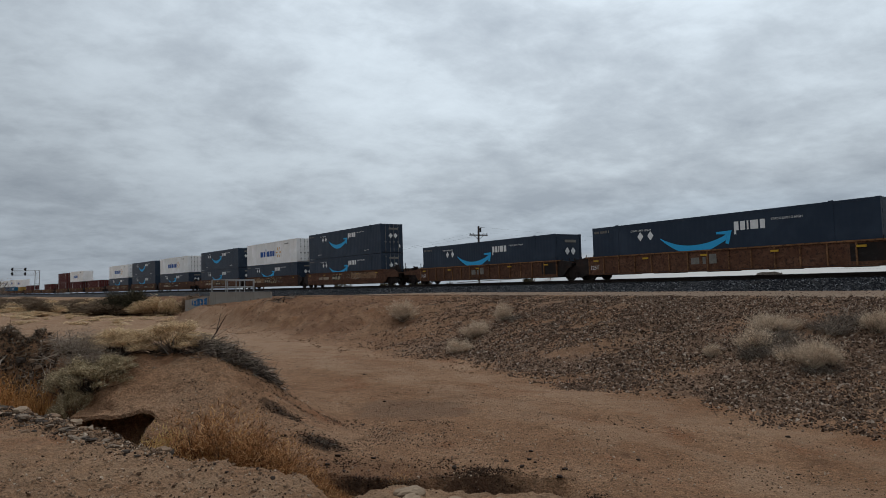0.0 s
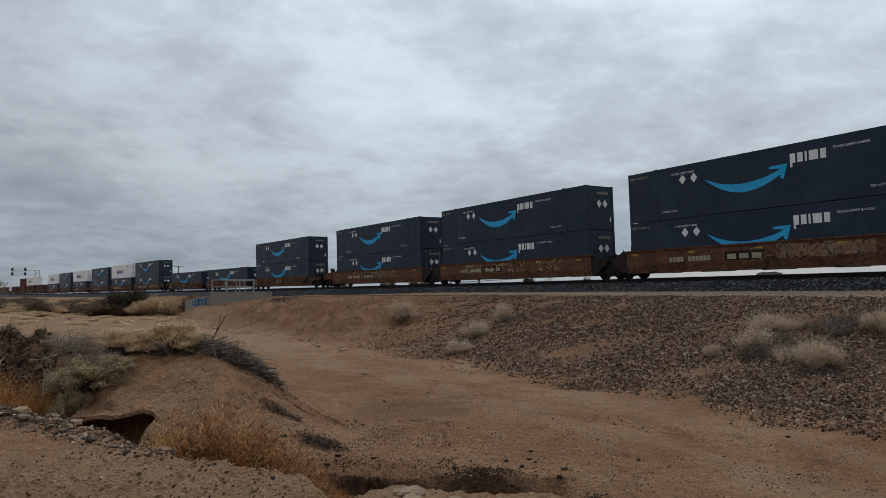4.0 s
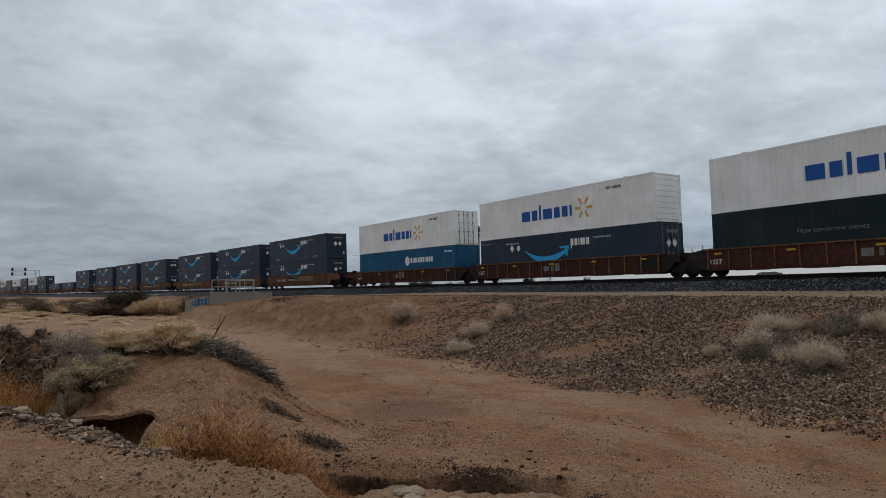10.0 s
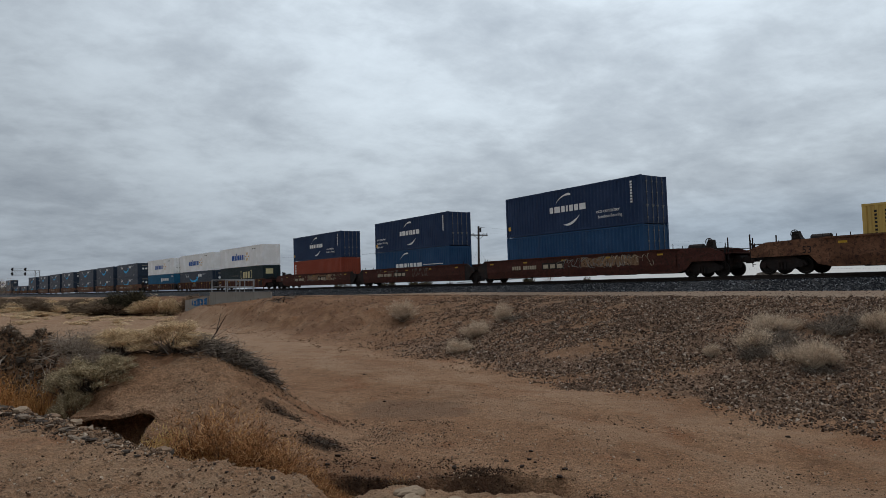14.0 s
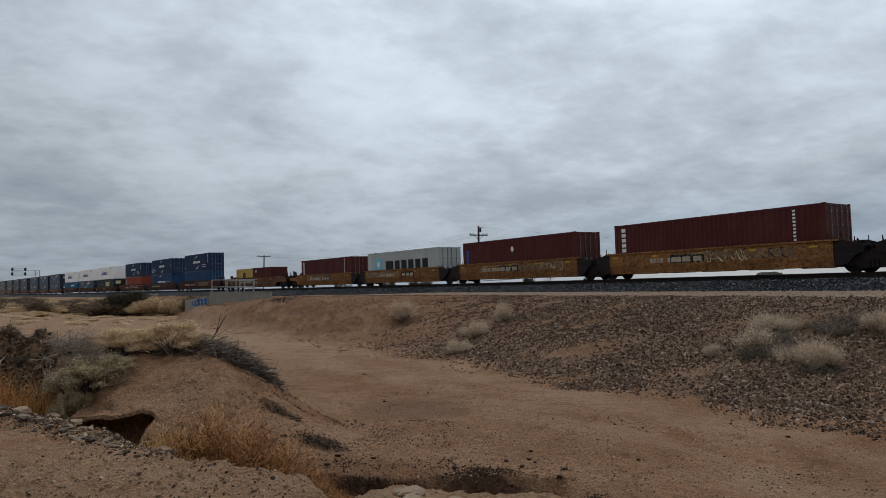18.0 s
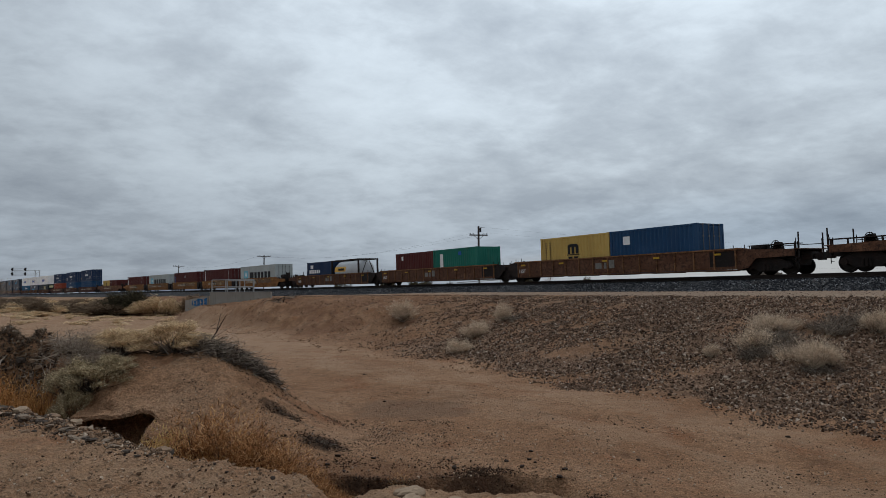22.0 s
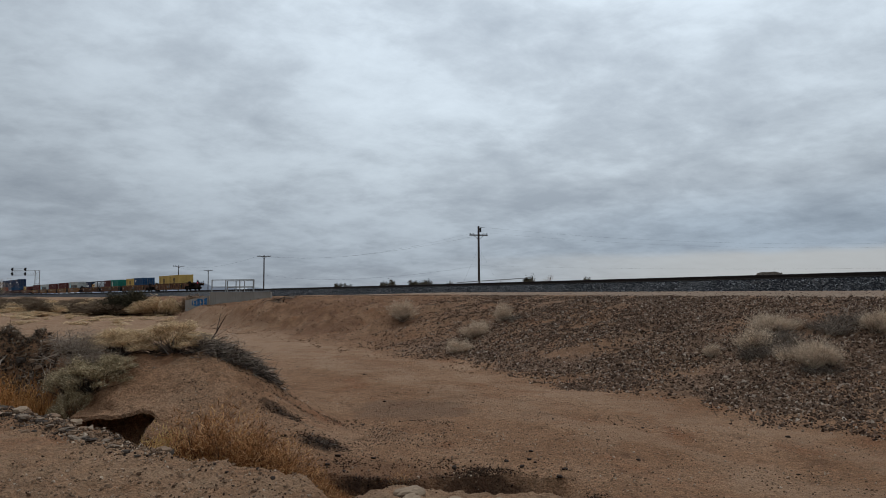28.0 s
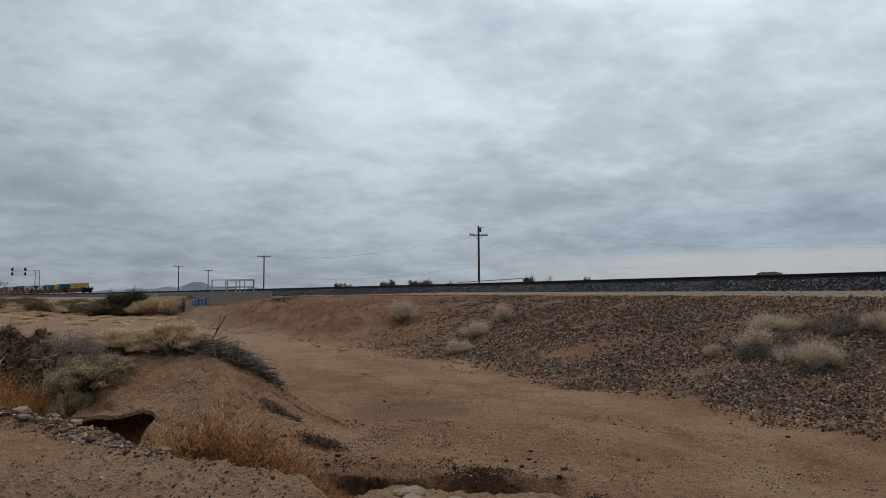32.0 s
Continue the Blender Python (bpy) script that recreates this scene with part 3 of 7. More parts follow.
def end_plate(bm, x, hw, z0, z1, face):
    box(bm, min(x, x - face * 0.05), max(x, x - face * 0.05), -hw, hw, z0, z1)


def end_ribs(x, hw, z0, z1, face, flat):
    """Boxes of the pressed ribs of an end wall, lying flat or upright."""
    n = 8 if flat else 9
    for i in range(n):
        if flat:
            h = (z1 - z0) / n
            zc = z0 + (i + 0.5) * h
            yield min(x, x + face * 0.025), max(x, x + face * 0.025), -hw * 0.93, hw * 0.93, zc - h * 0.27, zc + h * 0.27
        else:
            yc = -hw + (i + 0.5) * 2 * hw / n
            yield min(x, x + face * 0.03), max(x, x + face * 0.03), yc - hw / n * 0.55, yc + hw / n * 0.55, z0 + 0.1, z1 - 0.1


def container(label, length, paint_mat, rear="doors", height=H96, width=2.438, rib=(0.036, 0.278), posts=0.0, trim=None):
    """A box container, its base at the origin, its long axis on x; the rear end looks to -x."""
    ob = thing("shipping_container", label, "container", group="containers on the train")
    hl, hw = length / 2, width / 2
    trim = trim or paint_mat
    bm = nbm()
    for face in (1, -1):
        corrugated(bm, -hl + 0.16, hl - 0.16, 0.15, height - 0.11, face * (hw - 0.008), rib[0], rib[1], face)
    box(bm, -hl + 0.05, hl - 0.05, -hw + 0.05, hw - 0.05, height - 0.10, height - 0.015)
    n = int(length / 0.6)
    for i in range(n):
        xc = -hl + 0.3 + i * (length - 0.6) / (n - 1)
        box(bm, xc - 0.14, xc + 0.14, -hw + 0.12, hw - 0.12, height - 0.02, height - 0.004)
    box(bm, -hl + 0.05, hl - 0.05, -hw + 0.05, hw - 0.05, 0.04, 0.15)
    end_plate(bm, hl - 0.06, hw - 0.1, 0.14, height - 0.11, 1)
    part("body", bm, paint_mat, ob)
    for face in (1, -1):
        for z0, z1 in ((0.0, 0.16), (height - 0.12, height)):
            bm = nbm()
            box(bm, -hl + 0.17, hl - 0.17, min(face * hw, face * (hw - 0.07)), max(face * hw, face * (hw - 0.07)), z0 + 0.012, z1 - 0.012)
            part("side_rail", bm, trim, ob)
        for e in (1, -1):
            bm = nbm()
            box(bm, min(e * hl, e * (hl - 0.17)) + 0.004, max(e * hl, e * (hl - 0.17)) - 0.004, min(face * hw, face * (hw - 0.14)) + 0.004, max(face * hw, face * (hw - 0.14)) - 0.004, 0.11, height - 0.11)
            part("corner_post", bm, trim, ob)
            for z in (0.0, height - 0.118):
                bm = nbm()
                box(bm, min(e * hl, e * (hl - 0.178)), max(e * hl, e * (hl - 0.178)), min(face * hw, face * (hw - 0.162)), max(face * hw, face * (hw - 0.162)), z, z + 0.118)
                part("corner_casting", bm, trim, ob)
        if posts:
            for px in (posts, -posts):
                bm = nbm()
                box(bm, px - 0.10, px + 0.10, min(face * (hw + 0.004), face * (hw - 0.05)), max(face * (hw + 0.004), face * (hw - 0.05)), 0.004, height + 0.03)
                part("lift_post", bm, trim, ob)
    x = -hl
    if rear == "doors":
        for s in (1, -1):
            bm = nbm()
            box(bm, x + 0.02, x + 0.07, min(0.01 * s, s * (hw - 0.12)), max(0.01 * s, s * (hw - 0.12)), 0.13, height - 0.12)
            for i in range(5):
                zc = 0.42 + i * (height - 0.8) / 4
                box(bm, x + 0.004, x + 0.02, min(0.10 * s, s * (hw - 0.2)), max(0.10 * s, s * (hw - 0.2)), zc - 0.13, zc + 0.13)
            leaf = part("door_leaf", bm, paint_mat, ob)
            for yy in (0.22, 0.74):
                rod = nbm()
                bar(rod, (x - 0.025, s * yy, 0.06), (x - 0.025, s * yy, height - 0.05), 0.019, 6)
                box(rod, x - 0.06, x, s * yy - 0.10, s * yy + 0.10, 1.08, 1.14)
                for zz in (0.35, 1.0, 1.85, 2.5):
                    box(rod, x - 0.05, x, s * yy - 0.05, s * yy + 0.05, zz, zz + 0.07)
                part("lock_rod", rod, GALV, leaf)
    else:
        bm = nbm()
        end_plate(bm, x + 0.04, hw - 0.12, 0.13, height - 0.12, -1)
        wall = part("end_wall", bm, paint_mat, ob)
        for b in end_ribs(x + 0.04, hw - 0.12, 0.13, height - 0.12, -1, rear == "ribs"):
            bm = nbm()
            box(bm, *b)
            part("end_rib", bm, paint_mat, wall)
    return ob


def marks(ob, name, build, mat, label=""):
    bm = nbm()
    build(bm)
    if name == "brand_mark":
        bm.verts.index_update()
        return split_parts(name, bm, mat, ob, label)
    ob = part(name, bm, mat, ob, label)
    return tagged(ob, label, kind="stuff") if name == "serial_mark" else ob


L53, W53 = 16.154, 2.59
Y53, Y40 = W53 / 2 + 0.002, 2.438 / 2 + 0.002


def arrow_container(rear):
    ob = container("dark navy fifty-three foot container with a blue smile mark", L53, NAVY, rear, width=W53, rib=(0.005, 0.30), posts=6.1)
    marks(ob, "smile_mark", lambda b: arc_swoosh(b, Y53), MARKBLUE, "sky blue smile mark")
    marks(ob, "brand_mark", lambda b: glyphs(b, -1.47, -3.08, 1.97, 0.64, "drsmr", Y53), MARKWHITE, "white brand lettering as plain bars")

    for x in (3.66, 4.37):
        marks(ob, "diamond_plate", lambda b: diamond(b, x, 2.10, 0.27, Y53), MARKWHITE, "white diamond plate")
    marks(ob, "serial_mark", lambda b: word(b, 7.9, 2.52, 0.14, "tttt tttttt t", Y53, 0.5, 0.66), SPRAYGREY, "faint grey serial bars")
    letters(ob, "STACK LIMIT 3 HIGH", 5.05, 2.40, 0.115, Y53, MARKWHITE)
    letters(ob, "STACK LIMIT 3 HIGH", -3.38, 2.32, 0.12, Y53, MARKWHITE)
    letters(ob, "TOP LIFT ONLY", 5.78, 0.38, 0.11, Y53, MARKWHITE)
    letters(ob, "TOP LIFT ONLY", -4.75, 0.38, 0.11, Y53, MARKWHITE)

    xe = -L53 / 2 - 0.03
    for y in (0.15, -0.42):
        marks(ob, "diamond_plate", lambda b: b.faces.new([b.verts.new((xe, y + p * 0.24, 1.72 + q * 0.27)) for p, q in ((1, 0), (0, 1), (-1, 0), (0, -1))]), MARKWHITE, "white diamond plate")
    marks(ob, "name_plate", lambda b: box(b, xe, xe + 0.02, -0.75, 0.35, 2.32, 2.50), SPRAYGREY)
    marks(ob, "small_plate", lambda b: box(b, xe, xe + 0.02, -0.95, -0.85, 0.55, 0.85), MARKWHITE)
    return ob


def spark(bm, x, z, r, y):
    for i in range(6):
        a = math.pi / 6 + i * math.pi / 3 + math.pi / 6
        c, s = math.cos(a), math.sin(a)
        pts = []
        for d, h in ((0.34, 0.05), (0.98, 0.10), (0.98, -0.10), (0.34, -0.05)):
            pts.append((x + r * (d * c - h * 1.3 * s), z + r * (d * s + h * 1.3 * c)))
        f = bm.faces.new([bm.verts.new((p, y + 0.006, q)) for p, q in pts])
    bmesh.ops.recalc_face_normals(bm, faces=bm.faces[:])
    for f in bm.faces:
        if f.normal.y < 0:
            f.normal_flip()


def spark_container(rear):
    ob = container("white fifty-three foot container with blue lettering and spark", L53, WHITE, rear, width=W53, rib=(0.026, 0.26), posts=6.1)
    marks(ob, "brand_mark", lambda b: glyphs(b, 3.18, -1.69, 1.02, 1.0, "mrlmras", Y53, 0.16), MARKROYAL, "royal blue brand lettering as plain bars")
    marks(ob, "spark_mark", lambda b: spark(b, -2.71, 1.44, 0.74, Y53), MARKGOLD, "golden spark mark")
    marks(ob, "serial_mark", lambda b: word(b, -4.6, 2.35, 0.16, "tttt tttttt", Y53, 0.5, 0.66), GALV, "faint grey serial bars")
    return ob


def build_container_kinds():
    k = {}
    k["arrow"] = arrow_container("ribs")
    k["arrow_doors"] = arrow_container("doors")
    k["spark"] = spark_container("ribs")
    k["spark_doors"] = spark_container("doors")
    o = k["teal"] = container("teal blue fifty-three foot ribbed container with white lettering", L53, TEAL, "ribs", width=W53, rib=(0.03, 0.30), posts=6.1)
    marks(o, "brand_mark", lambda b: glyphs(b, -1.45, -4.95, 1.68, 0.62, "r a rrrsarr", Y53, 0.2), MARKWHITE, "white brand lettering as plain bars")

    def cube(b):
        f = b.faces.new([b.verts.new((-0.92 + 0.40 * math.cos(a), Y53 + 0.006, 1.86 + 0.46 * math.sin(a))) for a in (math.pi / 6 + i * math.pi / 3 for i in range(6))])
        f.normal_update()
        if f.normal.y < 0:
            f.normal_flip()
    marks(o, "badge", cube, MARKWHITE, "white hexagon badge")
    marks(o, "serial_mark", lambda b: word(b, -6.7, 2.38, 0.14, "tttt tttttt", Y53, 0.5, 0.66), MARKWHITE)
    o = k["bracket"] = container("dark blue-green fifty-three foot container with cream bracketed lettering", L53, DARKTEALBLUE, "ribs", width=W53, rib=(0.014, 0.30), posts=6.1)

    def br(b):
        glyphs(b, -1.08, -3.57, 1.25, 1.33, "rar", Y53, 0.2)
        for x, s in ((-0.32, -1), (-4.18, 1)):
            slab(b, x - 0.06, x + 0.06, 1.20, 2.36, Y53)
            for z in (1.20, 2.27):
                slab(b, min(x, x + s * 0.3), max(x, x + s * 0.3), z, z + 0.1, Y53)
    marks(o, "brand_mark", br, MARKCREAM, "cream bracketed lettering as plain bars")
    letters(o, "How tomorrow moves", 3.71, 1.56, 0.24, Y53, SPRAYGREY)
    marks(o, "end_plate", lambda b: box(b, -L53 / 2 - 0.03, -L53 / 2 - 0.01, -0.2, 0.85, 1.75, 2.45), MARKCREAM, "cream plate on the end wall")

    def arcs(b, dx, dz):
        """Two thin comet strokes, one over and one under the lettering."""
        for x0, z0, x1, z1, bow in ((1.0, 1.90, -0.46, 2.46, 0.22), (0.25, 0.50, -1.22, 1.02, -0.22)):
            n, up, dn = 10, [], []
            for i in range(n + 1):
                t = i / n
                px, pz = x0 + (x1 - x0) * t + dx, z0 + (z1 - z0) * t + bow * 4 * t * (1 - t) + dz
                th = 0.085 * (math.sin(math.pi * t) if bow < 0 else t) * (1 if t < 0.97 else 0.5) + 0.006
                up.append(b.verts.new((px, Y40 + 0.006, pz + th)))
                dn.append(b.verts.new((px, Y40 + 0.006, pz - th)))
            for i in range(n):
                f = b.faces.new((up[i], dn[i], dn[i + 1], up[i + 1]))
                f.normal_update()
                if f.normal.y < 0:
                    f.normal_flip()

    def eco(paint_mat, label, worn=False):
        o = container(label, 12.192, paint_mat, "doors")
        marks(o, "brand_mark", lambda b: (glyphs(b, 1.50, -1.75, 1.34, 0.58, "rma rrm", Y40, 0.2), arcs(b, 0.0, 0.0)), MARKWHITE, "white brand lettering as plain bars")
        if worn:
            for i, t in enumerate(("eco container", "bamboo flooring", "light steel")):
                letters(o, t, 5.7, 1.15 - 0.36 * i, 0.22, Y40, MARKWHITE)
        else:
            letters(o, "eco container", -2.6, 0.95, 0.25, Y40, MARKWHITE)
            letters(o, "bamboo flooring", -2.75, 0.62, 0.21, Y40, MARKWHITE)
        marks(o, "serial_mark", lambda b: [box(b, -5.45, -5.30, Y40, Y40 + 0.006, 2.5 - i * 0.17, 2.61 - i * 0.17) for i in range(8)], MARKWHITE)
        marks(o, "caution_plate", lambda b: box(b, 5.6, 5.85, Y40, Y40 + 0.008, 0.5, 0.78), MARKGOLD, "small yellow plate")
        return o
    k["eco"] = eco(DEEPBLUE, "deep blue forty foot ribbed container with white lettering")
    k["eco_worn"] = eco(DEEPBLUE, "deep blue forty foot container with patched white lettering", True)
    o = k["blue_letter"] = container("faded blue forty foot container with bold white lettering", 12.192, MIDBLUE, "ribs_v")
    marks(o, "brand_mark", lambda b: (glyphs(b, 2.3, -2.0, 1.15, 0.72, "rma rrm", Y40, 0.2), slab(b, -5.2, -2.2, 1.42, 1.48, Y40), arcs(b, 0.6, 0.1)), MARKWHITE, "bold white lettering as plain bars")
    k["blue"] = container("plain faded blue forty foot ribbed steel container", 12.192, MIDBLUE, "doors")
    o = k["orange"] = container("red-orange forty foot ribbed steel container", 12.192, ORANGE, "ribs_v")
    marks(o, "brand_mark", lambda b: [box(b, 5.35, 5.62, Y40, Y40 + 0.006, 2.25 - i * 0.30, 2.46 - i * 0.30) for i in range(6)], MARKWHITE, "white upright lettering as bars")
    o = k["brown"] = container("brown-red forty foot ribbed container with upright white lettering", 12.192, BROWNRED, "doors")
    marks(o, "brand_mark", lambda b: [box(b, 5.25, 5.55, Y40, Y40 + 0.006, 2.45 - i * 0.30, 2.67 - i * 0.30) for i in range(6)], MARKWHITE, "white upright lettering as bars")
    marks(o, "serial_mark", lambda b: [box(b, -4.75, -4.62, Y40, Y40 + 0.006, 2.6 - i * 0.17, 2.7 - i * 0.17) for i in range(9)], MARKWHITE)
    o = k["brown_plate"] = container("brown-red forty foot ribbed container with a white diamond", 12.192, BROWNRED, "doors")
    marks(o, "hazard_diamond", lambda b: diamond(b, 0.1, 2.1, 0.24, Y40), MARKWHITE, "white diamond plate")
    marks(o, "brand_mark", lambda b: [box(b, 5.3, 5.65, Y40, Y40 + 0.006, 2.0 - i * 0.30, 2.22 - i * 0.30) for i in range(5)], MARKROYAL, "dark upright lettering as bars")
    o = k["star"] = container("pale grey forty foot container with bold black lettering", 12.192, GREY, "doors")
    marks(o, "brand_mark", lambda b: glyphs(b, 2.6, -4.5, 1.13, 1.26, "marrar", Y40, 0.2), MARKBLACK, "bold black lettering as plain bars")
    marks(o, "badge", lambda b: slab(b, 3.26, 4.71, 1.17, 2.27, Y40), MARKSKY, "pale blue square badge")

    def star(b):
        pts = []
        for i in range(14):
            r, a = (0.42 if i % 2 == 0 else 0.19), math.pi / 2 + i * math.pi / 7
            pts.append(b.verts.new((3.98 + r * math.cos(a), Y40 + 0.011, 1.72 + r * math.sin(a))))
        f = b.faces.new(pts)
        f.normal_update()
        if f.normal.y < 0:
            f.normal_flip()
    marks(o, "star_mark", star, MARKWHITE, "white seven-pointed star")

    def twenty(paint_mat, label, rear="ribs_v", glyph=None):
        o = container(label, 6.058, paint_mat, rear, height=2.591)
        if glyph:
            glyph(o)
        return o

    def round_mark(o):
        def g(b):
            for dx in (0.36, 0.0, -0.36):
                slab(b, dx - 0.11, dx + 0.11, 1.42, 1.86, Y40)
            f = b.faces.new([b.verts.new((0.47 * math.copysign(abs(math.cos(a)) ** 0.5, math.cos(a)), Y40 + 0.006, 1.86 + 0.20 * math.sin(a) ** 0.6)) for a in (math.pi * i / 12 for i in range(13))])
            f.normal_update()
            if f.normal.y < 0:
                f.normal_flip()
            slab(b, -0.56, 0.56, 1.33, 1.39, Y40)
            slab(b, 0.06, 0.42, 0.86, 1.24, Y40)
            slab(b, -0.42, -0.06, 0.86, 1.24, Y40)
        marks(o, "brand_mark", g, MARKBLACK, "black rounded brand mark as plain bars")
        marks(o, "serial_mark", lambda b: [box(b, x, x + 0.10, Y40, Y40 + 0.006, 2.2 - i * 0.16, 2.29 - i * 0.16) for i in range(10) for x in (2.45, 2.05)], MARKBLACK)
    k["yellow20"] = twenty(YELLOW, "mustard yellow twenty foot ribbed container, black mark", "ribs_v", round_mark)
    k["brown20"] = twenty(BROWNRED, "brown-red twenty foot ribbed steel container", "ribs_v", lambda o: marks(o, "plate", lambda b: slab(b, 1.7, 2.0, 1.95, 2.3, Y40), MARKWHITE))
    k["green20"] = twenty(GREEN, "sea green twenty foot ribbed steel container", "ribs_v", lambda o: (marks(o, "plate", lambda b: slab(b, 1.55, 2.0, 1.0, 2.2, Y40), MARKWHITE, "white upright lettering plate"), marks(o, "patch", lambda b: slab(b, -1.0, -0.6, 2.0, 2.3, Y40), MARKROYAL)))
    k["blue20"] = twenty(MIDBLUE, "blue twenty foot ribbed steel container", "doors", lambda o: marks(o, "plate", lambda b: slab(b, 1.5, 2.0, 1.7, 2.2, Y40), MARKWHITE, "white square plate"))
    k["navy20"] = twenty(DEEPBLUE, "dark navy twenty foot container with white lettering", "ribs_v", lambda o: marks(o, "brand_mark", lambda b: (glyphs(b, 2.4, -0.3, 1.30, 0.56, "rrrara", Y40, 0.24), slab(b, 1.4, 2.1, 1.85, 2.25, Y40)), MARKWHITE, "white lettering as plain bars"))
    k["tank20"] = tank()
    return k


def tank():
    ob = thing("tank_container", "pale tank container with a yellow band in a dark frame", "tank container", group="containers on the train")
    hl, hw, h = 3.029, 1.219, 2.591
    bm = nbm()
    n, prof = 24, [(-2.85, 0.05), (-2.8, 0.5), (-2.62, 0.95), (-2.35, 1.13), (2.35, 1.13), (2.62, 0.95), (2.8, 0.5), (2.85, 0.05)]
    rings = [[bm.verts.new((x, r * math.cos(2 * math.pi * i / n), 1.33 + r * math.sin(2 * math.pi * i / n))) for i in range(n)] for x, r in prof]
    for a, b in zip(rings, rings[1:]):
        for i in range(n):
            bm.faces.new((a[i], a[(i + 1) % n], b[(i + 1) % n], b[i]))
    bmesh.ops.recalc_face_normals(bm, faces=bm.faces[:])
    part("shell", bm, SILVER, ob, "pale rounded tank shell", smooth=True)
    for a0, a1, x0, x1, mat, nm in ((-0.02, 0.46, -0.1, 2.4, MARKGOLD, "band"),):
        bm = nbm()
        m = 6
        for i in range(m):
            t0, t1 = a0 + (a1 - a0) * i / m, a0 + (a1 - a0) * (i + 1) / m
            q = [(x, 1.14 * math.cos(t), 1.33 + 1.14 * math.sin(t)) for x, t in ((x0, t0), (x1, t0), (x1, t1), (x0, t1))]
            bm.faces.new([bm.verts.new(p) for p in q][::-1])
        part(nm, bm, mat, ob, "yellow band")
    marks(ob, "brand_mark", lambda b: [box(b, 1.4 - i * 0.16, 1.52 - i * 0.16, 1.12, 1.15, 1.42, 1.66) for i in range(8)], MARKBLACK)
    for x in (hl, -hl):
        for y in (hw, -hw):
            bm = nbm()
            box(bm, min(x, x * 0.95), max(x, x * 0.95), min(y, y * 0.88), max(y, y * 0.88), 0, h)
            part("frame_post", bm, UNDER, ob)
        for z in (0, h - 0.14):
            bm = nbm()
            box(bm, min(x, x * 0.955), max(x, x * 0.955), -hw * 0.88, hw * 0.88, z, z + 0.14)
            part("frame_beam", bm, UNDER, ob)
        bm = nbm()
        bar(bm, (x * 0.97, -hw * 0.9, 0.15), (x * 0.97, -hw * 0.15, h * 0.9), 0.04)
        bar(bm, (x * 0.97, hw * 0.9, 0.15), (x * 0.97, hw * 0.15, h * 0.9), 0.04)
        part("frame_brace", bm, UNDER, ob)
    bm = nbm()
    box(bm, -2.6, 2.6, -0.32, 0.32, h - 0.09, h - 0.03)
    box(bm, -0.35, 0.35, -0.25, 0.25, h - 0.2, h - 0.02)
    part("top_walk", bm, UNDER, ob, "dark walkway along the tank top")
    for y in (hw, -hw):
        for z in (0.0, h - 0.13):
            bm = nbm()
            box(bm, -hl * 0.955, hl * 0.955, min(y, y * 0.93), max(y, y * 0.93), z, z + 0.12)
            part("frame_rail", bm, UNDER, ob)
    return ob


KINDS = build_container_kinds()

# ---- well cars ----


def wheel_mesh():
    bm = nbm()
    n = 20
    prof = [(-0.07, 0.445), (-0.04, 0.42), (0.07, 0.415), (0.07, 0.36), (0.03, 0.34), (0.03, 0.14), (0.09, 0.12), (0.09, 0.0)]
    rings = [[bm.verts.new((r * math.cos(2 * math.pi * i / n), y, r * math.sin(2 * math.pi * i / n))) for i in range(n)] for y, r in prof[:-1]]
    for a, b in zip(rings, rings[1:]):
        for i in range(n):
            bm.faces.new((a[i], a[(i + 1) % n], b[(i + 1) % n], b[i]))
    bm.faces.new(rings[-1])
    bm.faces.new(rings[0][::-1])
    bmesh.ops.recalc_face_normals(bm, faces=bm.faces[:])
    return mesh_of("wheel", bm, WHEEL)


WHEELMESH = wheel_mesh()


def side_frame_mesh():
    bm = nbm()
    prism(bm, [(-1.15, 0.44), (-1.05, 0.60), (-0.70, 0.74), (-0.40, 0.92), (0.40, 0.92), (0.70, 0.74), (1.05, 0.60), (1.15, 0.44), (1.05, 0.34), (0.75, 0.36), (0.42, 0.20), (-0.42, 0.20), (-0.75, 0.36), (-1.05, 0.34)], -0.09, 0.09)
    for x in (-0.89, 0.89):
        bar(bm, (x, -0.12, 0.43), (x, 0.16, 0.43), 0.13, 10)
    for x in (-0.16, 0.0, 0.16):
        bar(bm, (x, 0.05, 0.24), (x, 0.05, 0.56), 0.06, 8)
        bar(bm, (x, 0.13, 0.24), (x, 0.13, 0.56), 0.06, 8)
    return mesh_of("side_frame", bm, UNDER)


SIDEFRAME = side_frame_mesh()


